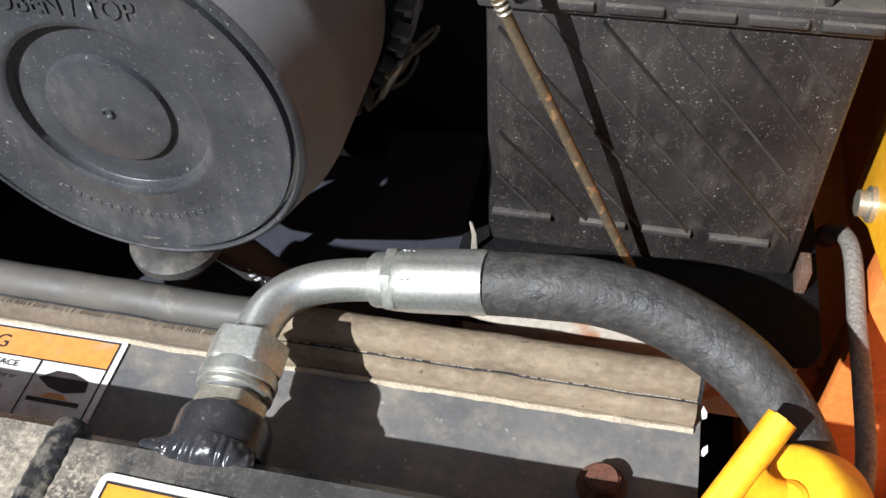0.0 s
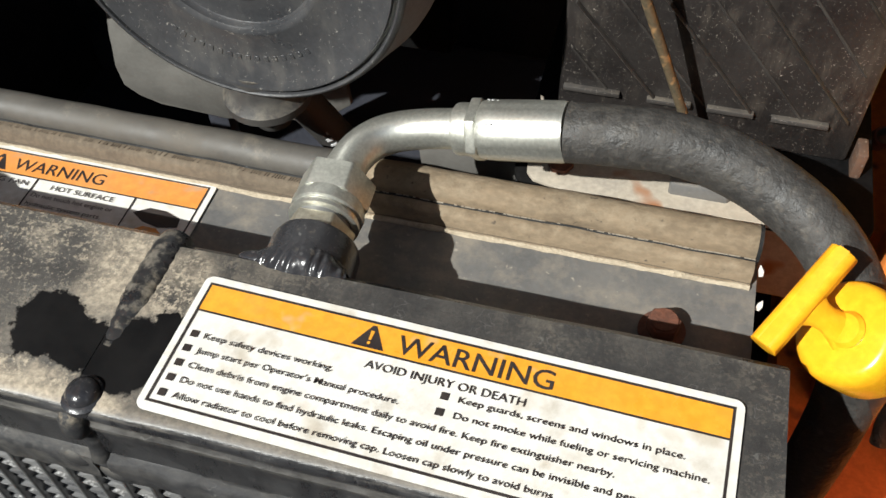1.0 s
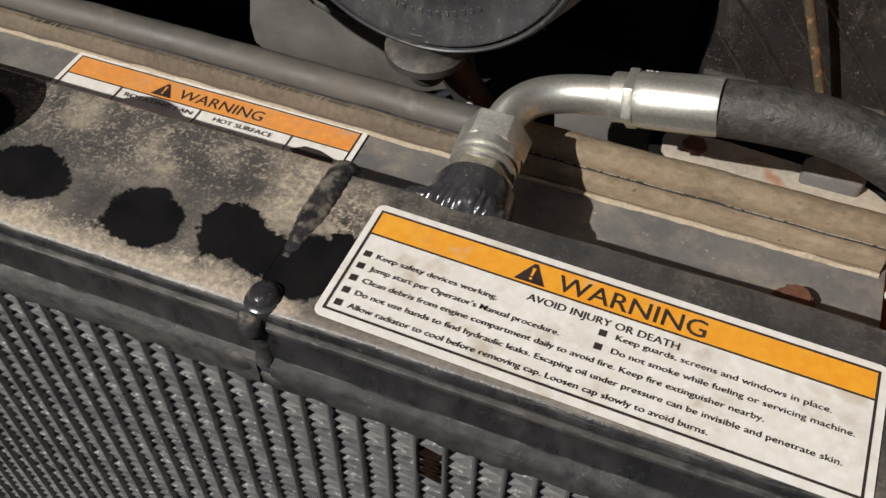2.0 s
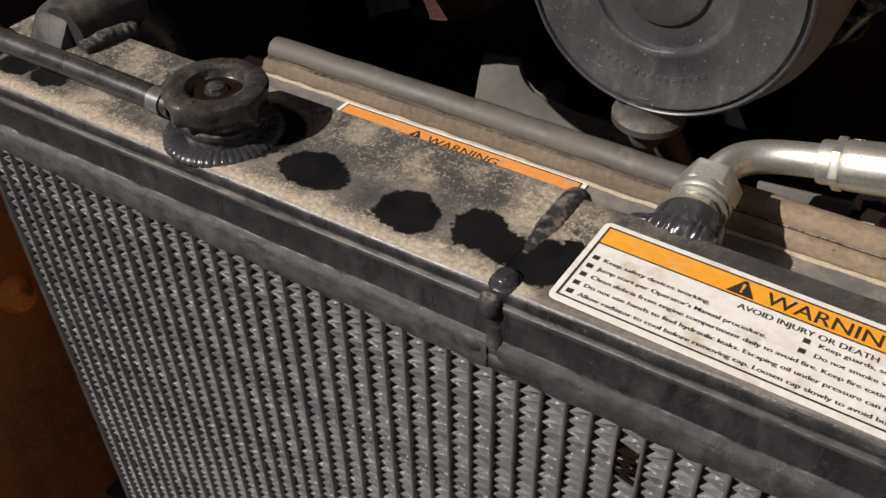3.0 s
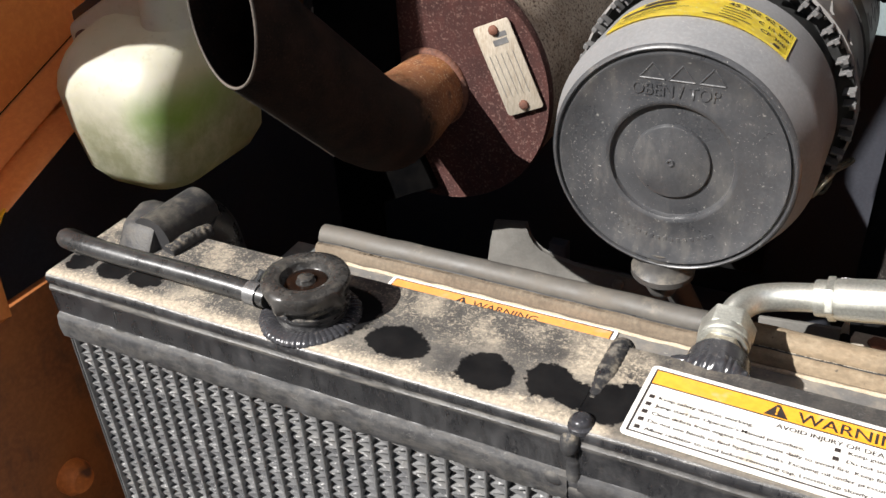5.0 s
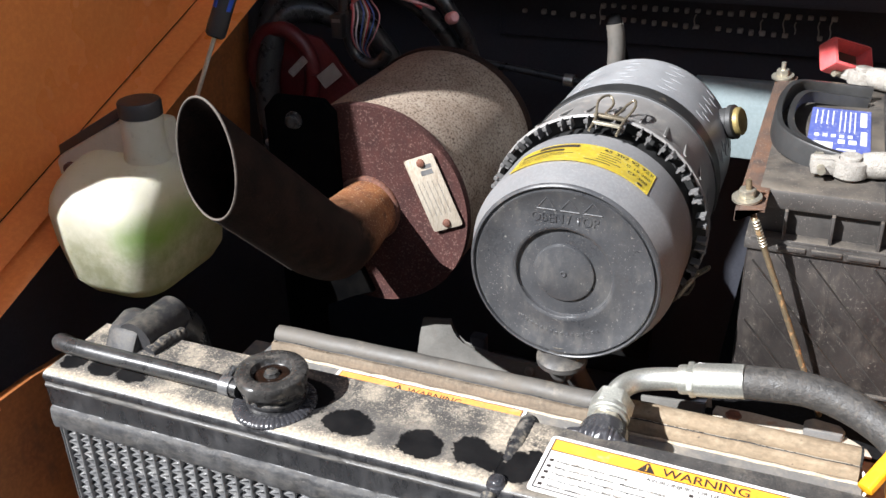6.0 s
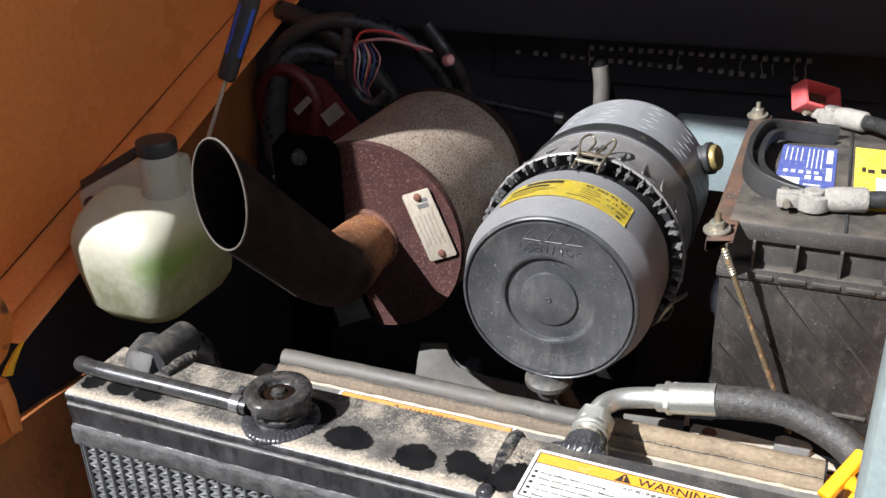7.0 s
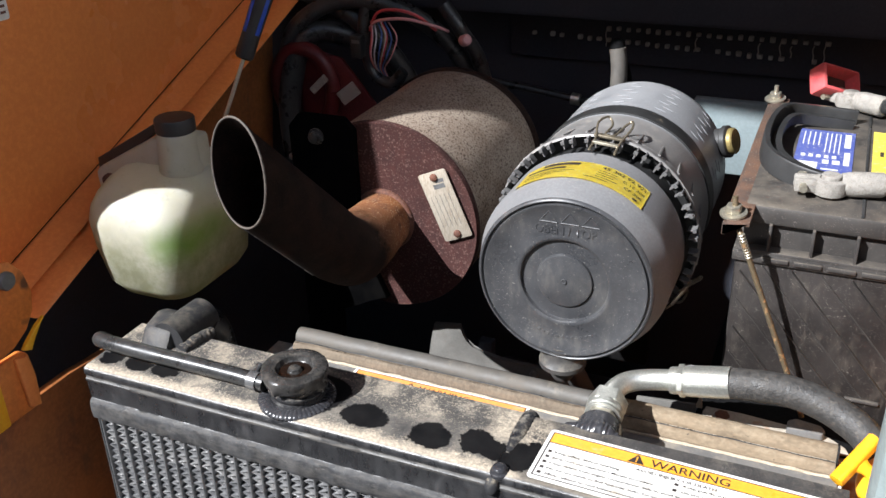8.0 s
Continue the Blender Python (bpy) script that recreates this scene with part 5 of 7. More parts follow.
def drum_m(angle, r, y):
    """x along the turn, y towards the front, z outward."""
    a = radians(angle)
    out, along = Vector((math.sin(a), 0, math.cos(a))), Vector((math.cos(a), 0, -math.sin(a)))
    fr = Vector((0, -1, 0))
    p = on_drum(angle, r, y)
    return Matrix(((along.x, -fr.x, out.x, p.x), (along.y, -fr.y, out.y, p.y), (along.z, -fr.z, out.z, p.z), (0, 0, 0, 1)))


def air_cleaner():
    root = thing("air_cleaner", (AX, 0.38, AZ - 0.1), "grey and black plastic air cleaner drum with a dished cover", "air cleaner")
    m = toward((AX, AY, AZ), (0, 1, 0))
    face = [(0, 0.0038), (0.0012, 0.0038), (0.0018, 0.003), (0.0026, 0.003), (0.003, 0.0042), (0.0272, 0.0042), (0.0284, 0.0048), (0.0292, 0.0074), (0.0445, 0.0078), (0.0452, 0.007), (0.0456, 0.0038),
            (0.0475, 0.0026), (0.0495, 0.0026), (0.0515, 0.0032), (0.08, 0.003), (0.0825, 0.0012), (0.084, 0.0012)]
    part("cover_face", lathe(face, m, 96, close=False), "cleaner_cap", root, "scratched black cover disc with stepped rings")
    part("cover_edge", lathe([(0.084, 0.0012), (0.0845, 0.0045), (0.0862, 0.0045), (0.0868, 0.0018), (0.0876, 0.0012), (0.0888, 0.0016), (0.0904, 0.0042)], m, 96, close=False), "cleaner_cap", root)
    rim = [(0.0904, 0.0042), (0.0958, 0.0225), (0.0978, 0.029), (0.0994, 0.0335), (0.1, 0.039), (0.1, 0.1035), (0.0985, 0.105), (0.092, 0.105)]
    part("cover_rim", lathe(rim, m, 96, close=False), "cover_rim", root, "smooth grey rounded cover rim")
    part("gasket", lathe([(0.092, 0.1052), (0.0945, 0.1056), (0.0945, 0.14), (0.1095, 0.141)], m, 96, close=False), "cleaner_groove", root)
    flange = [(0.1097, 0.1415), (0.1097, 0.125), (0.1105, 0.1235), (0.1125, 0.125), (0.1125, 0.131), (0.1095, 0.137), (0.1065, 0.17), (0.1058, 0.212)]
    part("flange", lathe(flange, m, 96, close=False), "cleaner_flange", root)
    part("mounting_strap", lathe([(0.1055, 0.2165), (0.1074, 0.217), (0.1074, 0.2435), (0.1055, 0.244)], m, 96, close=False), "black_plastic", root, "black metal mounting strap")
    drum = [(0.1056, 0.21), (0.1056, 0.345), (0.103, 0.356), (0.096, 0.362), (0.0, 0.364)]
    part("drum", lathe(drum, m, 96, close=False), "cleaner_body", root, "grey plastic drum")
    # teeth round the flange's front edge and gussets behind it
    tooth = box(-0.0009, 0.0009, -0.011, 0.001, -0.009, 0.0006, 0.0003, 1)
    box(-0.0022, 0.0022, -0.0125, -0.0105, -0.0035, 0.0006, 0.0003, 1, tooth)
    first = part("tooth", tooth, "cleaner_teeth", root)
    gus = bmesh.new()
    pts = [(0, -0.008, -0.003), (0, -0.008, 0.0052), (0, 0.034, -0.002)]
    gl = [[gus.verts.new((dx, y, z)) for _, y, z in pts] for dx in (-0.0011, 0.0011)]
    gus.faces.new(gl[0][::-1])
    gus.faces.new(gl[1])
    for k in range(3):
        gus.faces.new((gl[0][k], gl[0][(k + 1) % 3], gl[1][(k + 1) % 3], gl[1][k]))
    first_g = part("gusset", gus, "cleaner_flange", root)
    inv = root.matrix_basis.inverted()
    for k in range(52):
        ang = 360 * k / 52 + (0.9 if k % 2 else -0.9)
        ob = first if k == 0 else new("tooth", first.data)
        ob.parent, ob.matrix_parent_inverse, ob.matrix_basis = root, inv, drum_m(ang, 0.1112, AY + 0.1232)
    for k in range(26):
        ob = first_g if k == 0 else new("gusset", first_g.data)
        ob.parent, ob.matrix_parent_inverse, ob.matrix_basis = root, inv, drum_m(360 * k / 26 + 5, 0.1083, AY + 0.14)
    # louvre slits pressed into the drum
    slit = bmesh.new()
    bmesh.ops.create_uvsphere(slit, u_segments=10, v_segments=6, radius=1)
    bmesh.ops.scale(slit, vec=(0.008, 0.001, 0.00045), verts=slit.verts)
    first_s = part("louvre", slit, "cleaner_body", root)
    n = 0
    for block in range(9):
        for row in range(7):
            ob = first_s if n == 0 else new("louvre", first_s.data)
            ob.parent, ob.matrix_parent_inverse, ob.matrix_basis = root, inv, drum_m(-62 + 27 * block + (4 if row % 2 else 0), 0.1057, AY + 0.263 + 0.0125 * row)
            n += 1
    # embossed marks on the cover
    fm = Matrix(((1, 0, 0, AX), (0, 0, -1, AY + 0.0032), (0, 1, 0, AZ), (0, 0, 0, 1)))
    letters("OBEN / TOP", fm, -0.031, 0.031, 0.052, 0.009, "cleaner_cap", root, "embossed_lettering", 0.01, 0.0009)
    for cx in (-0.017, 0.004, 0.025):
        tri = [(cx - 0.009, 0.064), (cx + 0.009, 0.064), (cx, 0.0755)]
        for p, q in zip(tri, tri[1:] + tri[:1]):
            part("embossed_arrow", sweep([fm @ Vector((*p, 0.0002)), fm @ Vector((*q, 0.0002))], 0.0007, 6), "cleaner_cap", root)
    for k in range(16):
        a = radians(-126 + 4.6 * k)
        c = fm @ Matrix.Translation((0.064 * math.cos(a), 0.064 * math.sin(a), 0.0)) @ Matrix.Rotation(a + math.pi / 2, 4, "Z")
        part("embossed_mark", box(-0.0015, 0.0012, -0.0016, 0.0016, 0, 0.0005, 0.0002, 1, m=c), "cleaner_cap", root)
    # dust valve
    v = toward((-0.033, AY + 0.021, 0.992), (0.0, 0.05, -1))
    part("dust_valve", lathe([(0.019, -0.012), (0.0195, 0.0), (0.0215, 0.006), (0.025, 0.010), (0.025, 0.015), (0.0215, 0.0165), (0.013, 0.017), (0.0125, 0.03), (0.0105, 0.034), (0, 0.034)], v, 36), "valve_rubber", root, "dusty black rubber dust valve")
    # clips
    for ang in (5, 118):
        c = drum_m(ang, 0.1055, AY + 0.108) @ Matrix.Diagonal((1.55, 1.25, 1.15, 1))
        wire = [(-0.0085, -0.012, 0.001), (-0.008, 0.004, 0.006), (-0.0105, 0.022, 0.014), (-0.0065, 0.036, 0.015), (-0.002, 0.03, 0.0105), (-0.003, 0.012, 0.008), (0.003, 0.012, 0.008), (0.006, 0.03, 0.0105), (0.01, 0.036, 0.0145), (0.0125, 0.022, 0.0135), (0.009, 0.004, 0.006), (0.0085, -0.012, 0.001)]
        part("clip_wire", sweep(smooth_line([c @ Vector(p) for p in wire], 5), 0.0013, 8), "clip_wire", root, "bent steel wire clip")
        part("clip_bridge", box(-0.0105, 0.0105, 0.008, 0.013, 0.005, 0.008, 0.001, m=c), "clip_wire", root)
        part("clip_bridge", box(-0.009, 0.009, -0.003, 0.001, 0.003, 0.006, 0.001, m=c), "zinc", root)
    # curved yellow label
    lab = bmesh.new()
    a0, a1, y0, y1 = -38.0, 40.5, 0.231, 0.274
    rows = []
    for k in range(25):
        f = k / 24
        a = a0 + (a1 - a0) * f
        rows.append([lab.verts.new(on_drum(a, 0.1006 - (0.0022 if y < 0.231 else 0.0), y)) for y in (y0, y0 + 0.006, y1)])
    for p, q in zip(rows, rows[1:]):
        for k in range(2):
            lab.faces.new((p[k], q[k], q[k + 1], p[k + 1]))
    bmesh.ops.solidify(lab, geom=lab.faces[:], thickness=0.0003)
    part("yellow_label", lab, "yellow_vinyl", root, "curved yellow printed label")

    def print_line(body, a_from, a_to, y, cap, heavy):
        cu = bpy.data.curves.new("line", "FONT")
        cu.body, cu.size, cu.offset, cu.resolution_u = body, 1.0, heavy, 2
        tmp = new("line", cu)
        bpy.context.view_layer.update()
        me = bpy.data.meshes.new_from_object(tmp)
        bpy.data.objects.remove(tmp)
        bpy.data.curves.remove(cu)
        xs = [w.co.x for w in me.vertices]
        x0, x1 = min(xs), max(xs)
        for w in me.vertices:
            w.co = on_drum(a_from + (w.co.x - x0) / (x1 - x0) * (a_to - a_from), 0.1013, y + 0.0 - w.co.y * cap / 0.7 * -1)
        me.materials.append(M["black_ink"])
        ob = new("lettering", me)
        ob.parent, ob.matrix_parent_inverse = root, inv

    def ink(a_from, a_to, ya, yb):
        bm = bmesh.new()
        n = max(2, int(abs(a_to - a_from) / 3))
        pairs = [[bm.verts.new(on_drum(a_from + (a_to - a_from) * k / n, 0.1012, y)) for y in (ya, yb)] for k in range(n + 1)]
        for p, q in zip(pairs, pairs[1:]):
            bm.faces.new((p[0], q[0], q[1], p[1]))
        part("print_bar", bm, "black_ink", root, smooth=0)

    print_line("45 302 92 921", 10, 38, 0.264, 0.0058, 0.012)
    print_line("C 15 300", 24, 38.5, 0.253, 0.0048, 0.01)
    print_line("CF 300", 26, 38, 0.2425, 0.0048, 0.01)
    for a_from, a_to, ya, yb in ((-25, -3, 0.2635, 0.2695), (-34, -10, 0.2545, 0.259), (-34, -4, 0.2485, 0.2494), (-34, -8, 0.2445, 0.2454), (-34, -16, 0.2405, 0.2414), (-34, -20, 0.2365, 0.2373), (9, 20, 0.2585, 0.2595),
                                 (9, 21, 0.2535, 0.2545), (9, 19, 0.2485, 0.2495), (9, 22, 0.2435, 0.2445), (3, 17, 0.2385, 0.2397), (33, 36, 0.2345, 0.2385)):
        ink(a_from, a_to, ya, yb)
    # service port on the side
    pm = toward(on_drum(66, 0.1, AY + 0.335), (0.93, -0.2, 0.3)) @ Matrix.Diagonal((0.82, 0.82, 0.9, 1))
    part("port_boss", lathe([(0.021, 0), (0.021, 0.012), (0.024, 0.014), (0.024, 0.02), (0.02, 0.022)], pm, 32), "black_plastic", root)
    part("port_cap", lathe([(0.0195, 0.02), (0.0195, 0.027), (0.0175, 0.029), (0, 0.0292)], pm, 32), "gold", root, "brass-coloured round cap")
    part("bracket_foot", box(AX - 0.05, AX + 0.05, AY + 0.218, AY + 0.243, 0.86, 0.985, 0.003), "near_black", root, "black mounting bracket")


air_cleaner()


def intake_tube():
    root = thing("intake_hose", (-0.09, 0.7, 1.0), "grey rubber hose rising behind the air cleaner", "hose")
    part("tube", sweep(smooth_line([(-0.075, 0.585, 1.0), (-0.077, 0.595, 1.1), (-0.078, 0.6, 1.16), (-0.0795, 0.604, 1.19), (-0.0835, 0.607, 1.211)], 8), 0.0108, 20), "foam_dark", root)
    # the grey hose runs into darkness here; its black colour paints that shade
    part("upper_hose", sweep(smooth_line([(-0.083, 0.606, 1.2), (-0.088, 0.622, 1.21), (-0.1, 0.68, 1.185), (-0.11, 0.78, 1.12)], 6), 0.0106, 16), "near_black", root, "continuation of the hose, blackened to stand for shade")
    root = thing("fuel_line", (-0.19, 0.8, 1.07), "thin black line with a pale metal coupling", "hose")
    part("tube", sweep(smooth_line([(-0.42, 0.78, 1.1), (-0.3, 0.8, 1.085), (-0.19, 0.81, 1.068), (-0.08, 0.8, 1.05), (-0.02, 0.77, 0.98)], 6), 0.006, 12), "rubber", root)
    part("coupling", lathe([(0.0095, 0), (0.0095, 0.014), (0.0075, 0.015)], toward((-0.2, 0.809, 1.07), (1, 0, -0.1)), 16), "steel", root, "small bright coupling")


intake_tube()


def drain_hose():
    root = thing("drain_hose", (0.0, 0.26, 0.75), "black rubber hose with pale printing below the dust valve", "hose")
    line = smooth_line([(-0.034, 0.24, 0.972), (-0.03, 0.25, 0.95), (-0.018, 0.262, 0.915), (-0.003, 0.272, 0.875), (0.012, 0.28, 0.82), (0.02, 0.285, 0.7)], 8)
    part("tube", sweep(line, 0.0115, 18), "valve_rubber", root)
    for k in range(9):
        p = Vector((-0.0225, 0.259, 0.93)).lerp(Vector((-0.0065, 0.27, 0.885)), k / 8)
        w = Vector((0.33, 0.22, -0.92)).normalized()
        out = Vector((0.25, -0.95, 0.1)).normalized()
        side = w.cross(out).normalized()
        out = side.cross(w)
        mm = Matrix(((side.x, w.x, out.x, p.x + 0.0117 * out.x), (side.y, w.y, out.y, p.y + 0.0117 * out.y), (side.z, w.z, out.z, p.z + 0.0117 * out.z), (0, 0, 0, 1)))
        part("print_bar", box(-0.0021, 0.0021, -0.0014, 0.0014 if k % 3 else 0.0004, -0.0004, 0.0004, m=mm), "white_ink", root)


drain_hose()


def fan_shroud():
    """A flat grey guard between the engine and the radiator."""
    root = thing("fan_shroud", (-0.13, 0.39, 0.7), "grey dusty sheet guard in front of the engine, cut to its sunlit part", "fan shroud")
    # the concave top follows the air cleaner's shadow; the shaded part is left out
    out = [(-0.2605, 0.878), (-0.2225, 0.8835), (-0.2205, 0.868), (-0.2155, 0.8595), (-0.2065, 0.8515), (-0.192, 0.846), (-0.163, 0.8425), (-0.126, 0.842), (-0.085, 0.842), (-0.06, 0.838), (-0.058, 0.815), (-0.076, 0.8), (-0.102, 0.788), (-0.178, 0.774), (-0.238, 0.779), (-0.257, 0.784), (-0.27, 0.794), (-0.272, 0.815), (-0.266, 0.85)]
    part("guard", prism(out, 0.006, Matrix(((1, 0, 0, 0), (0, 0, 1, 0.39), (0, 1, 0, 0), (0, 0, 0, 1))), 0.0015), "guard_paint", root)
    part("guard_post", box(-0.2, -0.18, 0.397, 0.412, 0.4, 0.86, 0.002), "navy_paint", root)
    part("side_guard", prism([(0.04, 0.924), (0.042, 0.9), (0.104, 0.898), (0.104, 0.93)], 0.004, Matrix(((1, 0, 0, 0), (0, 0, 1, 0.26), (0, 1, 0, 0), (0, 0, 0, 1))), 0.001), "guard_paint", root)
    part("guard_bolt", lathe([(0.006, 0), (0.006, 0.003), (0.004, 0.005), (0, 0.0052)], toward((-0.118, 0.3895, 0.832), (0, -1, 0.1)), 16), "guard_paint", root)


fan_shroud()


# ---- exhaust ----
def muffler():
    root = thing("muffler", (-0.322, 0.46, 0.9), "large rusty round muffler with a maroon end plate", "muffler")
    cx, cz, r, y0, y1 = -0.2935, 1.056, 0.12, 0.333, 0.568
    m = toward((cx, y0, cz), (0, 1, 0))
    part("shell", lathe([(r - 0.001, 0.0), (r - 0.001, y1 - y0)], m, 96, close=False), "muffler_shell", root, "speckled grey and rust coated shell")
    part("end_plate", lathe([(0.0, 0.0), (r - 0.004, -0.002), (r, -0.003), (r + 0.001, 0.0), (r + 0.001, 0.006), (r - 0.002, 0.008)], m, 96, close=False), "muffler_face", root, "flat maroon rust end plate")
    # the rim lies in shade, painted in with the dark burnt colour
    part("rear_rim", lathe([(r - 0.002, y1 - y0 - 0.012), (r + 0.002, y1 - y0 - 0.01), (r + 0.002, y1 - y0), (r - 0.01, y1 - y0 + 0.004), (0, y1 - y0 + 0.004)], m, 96, close=False), "pipe_burnt", root)
    a = Vector((-0.295, 0.334, 1.053))
    part("stub_weld", bead([(a.x + 0.036 * math.cos(2 * math.pi * k / 32), 0.331, a.z + 0.036 * math.sin(2 * math.pi * k / 32)) for k in range(33)], 0.0042, 0.06, 0.005, 12, 0.8), "rust", root)
    end = Vector((-0.303, 0.066, 1.214))
    bend = smooth_line([a + Vector((0, 0.004, 0)), a + Vector((0.002, -0.05, -0.001)), a + Vector((0.008, -0.1, 0.004)), a + Vector((0.016, -0.148, 0.034))], 8)
    part("outlet_stub", sweep(bend[:9], [0.035 + 0.0036 * min(1.0, k / 8) for k in range(9)], 36, caps=False), "pipe_rust", root, "orange rusty outlet stub")
    way = (end - bend[-1]).normalized()
    line = bend[8:] + [bend[-1].lerp(end, f) for f in (0.15, 0.4, 0.7, 1.0)] + [end + way * 0.06]
    bm = sweep(line, 0.0388, 40, caps=False)
    inner = sweep(line[2:], 0.0376, 40, caps=False)
    n = Vector((-0.3, -0.954, 0.02)).normalized()
    for b in (bm, inner):
        bmesh.ops.bisect_plane(b, geom=b.verts[:] + b.edges[:] + b.faces[:], plane_co=end, plane_no=n, clear_outer=True)
    bmesh.ops.reverse_faces(inner, faces=inner.faces[:])
    me = bpy.data.meshes.new("tmp")
    inner.to_mesh(me)
    inner.free()
    bm.from_mesh(me)
    bpy.data.meshes.remove(me)
    edges = [e for e in bm.edges if e.is_boundary and all(abs((v.co - end).dot(n)) < 1e-4 for v in e.verts)]
    bmesh.ops.bridge_loops(bm, edges=edges)
    part("tail_pipe", bm, "pipe_rust", root, "sooty brown slash-cut tail pipe, darkened partly for shade")
    u = way.cross(n).normalized()
    v = way.cross(u).normalized()
    lip = []
    for k in range(49):
        q = end + 0.0387 * (math.cos(2 * math.pi * k / 48) * u + math.sin(2 * math.pi * k / 48) * v)
        lip.append(q - way * ((q - end).dot(n) / way.dot(n)))
    part("pipe_lip", sweep(lip, 0.0011, 8), "pipe_rim", root, "worn pipe lip")
    low = Vector((-0.35, -0.6, -0.71))
    low = (low - way * low.dot(way)).normalized()
    part("pipe_seam", bead([end.lerp(bend[-1], f) + 0.0388 * low for f in (0.24, 0.4, 0.65, 0.98)], 0.0008, 0.3), "tube_metal", root, "thin pale weld seam")
    # identification tag with two screws
    tag = thing("muffler_tag", (-0.212, 0.328, 1.085), "weathered pale metal plate screwed on the muffler", "name plate")
    c = Vector((-0.2115, 0.3275, 1.0855))
    ax = Vector((0.033, 0, -0.0775)).normalized()
    sx = Vector((0.0775, 0, 0.033)).normalized()
    mm = Matrix(((sx.x, -ax.x, 0, c.x), (0, 0, -1, c.y), (sx.z, -ax.z, 0, c.z), (0, 0, 0, 1)))
    part("plate", prism(round_rect(0.0375, 0.087, 0.003, 4), 0.0012, mm, 0.0002), "tag_metal", tag)
    for sgn in (1, -1):
        part("screw", lathe([(0.0048, 0.001), (0.0044, 0.0035), (0.0025, 0.0048), (0, 0.005)], mm @ Matrix.Translation((0.001, sgn * 0.0365, 0)), 16), "rust", tag)
    up = mm @ Matrix.Translation((0, 0, 0.0013))
    bars(up, [(-0.004, 0.011, 0.022, 0.0275), (0.002, 0.012, 0.029, 0.0335)], "tube_metal", tag)
    bars(up, [(-0.013 + 0.006 * k, -0.0125 + 0.006 * k, -0.026, 0.015) for k in range(5)], "tube_metal", tag)


muffler()


def muffler_bracket():
    root = thing("muffler_bracket", (-0.38, 0.33, 0.8), "black steel bracket with a dull bolt, widened to stand for shade on the muffler", "bracket")
    fl = Matrix(((1, 0, 0, 0), (0, 0, 1, 0.3165), (0, 1, 0, 0), (0, 0, 0, 1)))
    # the lower right wing is added as painted shade over the end plate
    part("bracket_plate", prism([(-0.41, 0.75), (-0.36, 0.75), (-0.36, 0.92), (-0.314, 0.942), (-0.289, 0.95), (-0.31, 0.995), (-0.325, 1.05), (-0.3215, 1.168), (-0.335, 1.182), (-0.395, 1.182), (-0.41, 1.165)], 0.01, fl, 0.002), "shade_black", root)
    part("bolt", lathe([(0.0125, 0), (0.0125, 0.003), (0.0085, 0.0035), (0.0085, 0.009), (0.007, 0.01), (0, 0.0102)], toward((-0.3715, 0.3165, 1.156), (0, -1, 0)) @ Matrix.Diagonal((0.8, 0.8, 1, 1)), 20), "weld_black", root, "dull grey bolt head")
    part("stay_rod", sweep([(-0.36, 0.36, 1.13), (-0.44, 0.36, 1.105)], 0.004, 10), "tube_metal", root)


muffler_bracket()


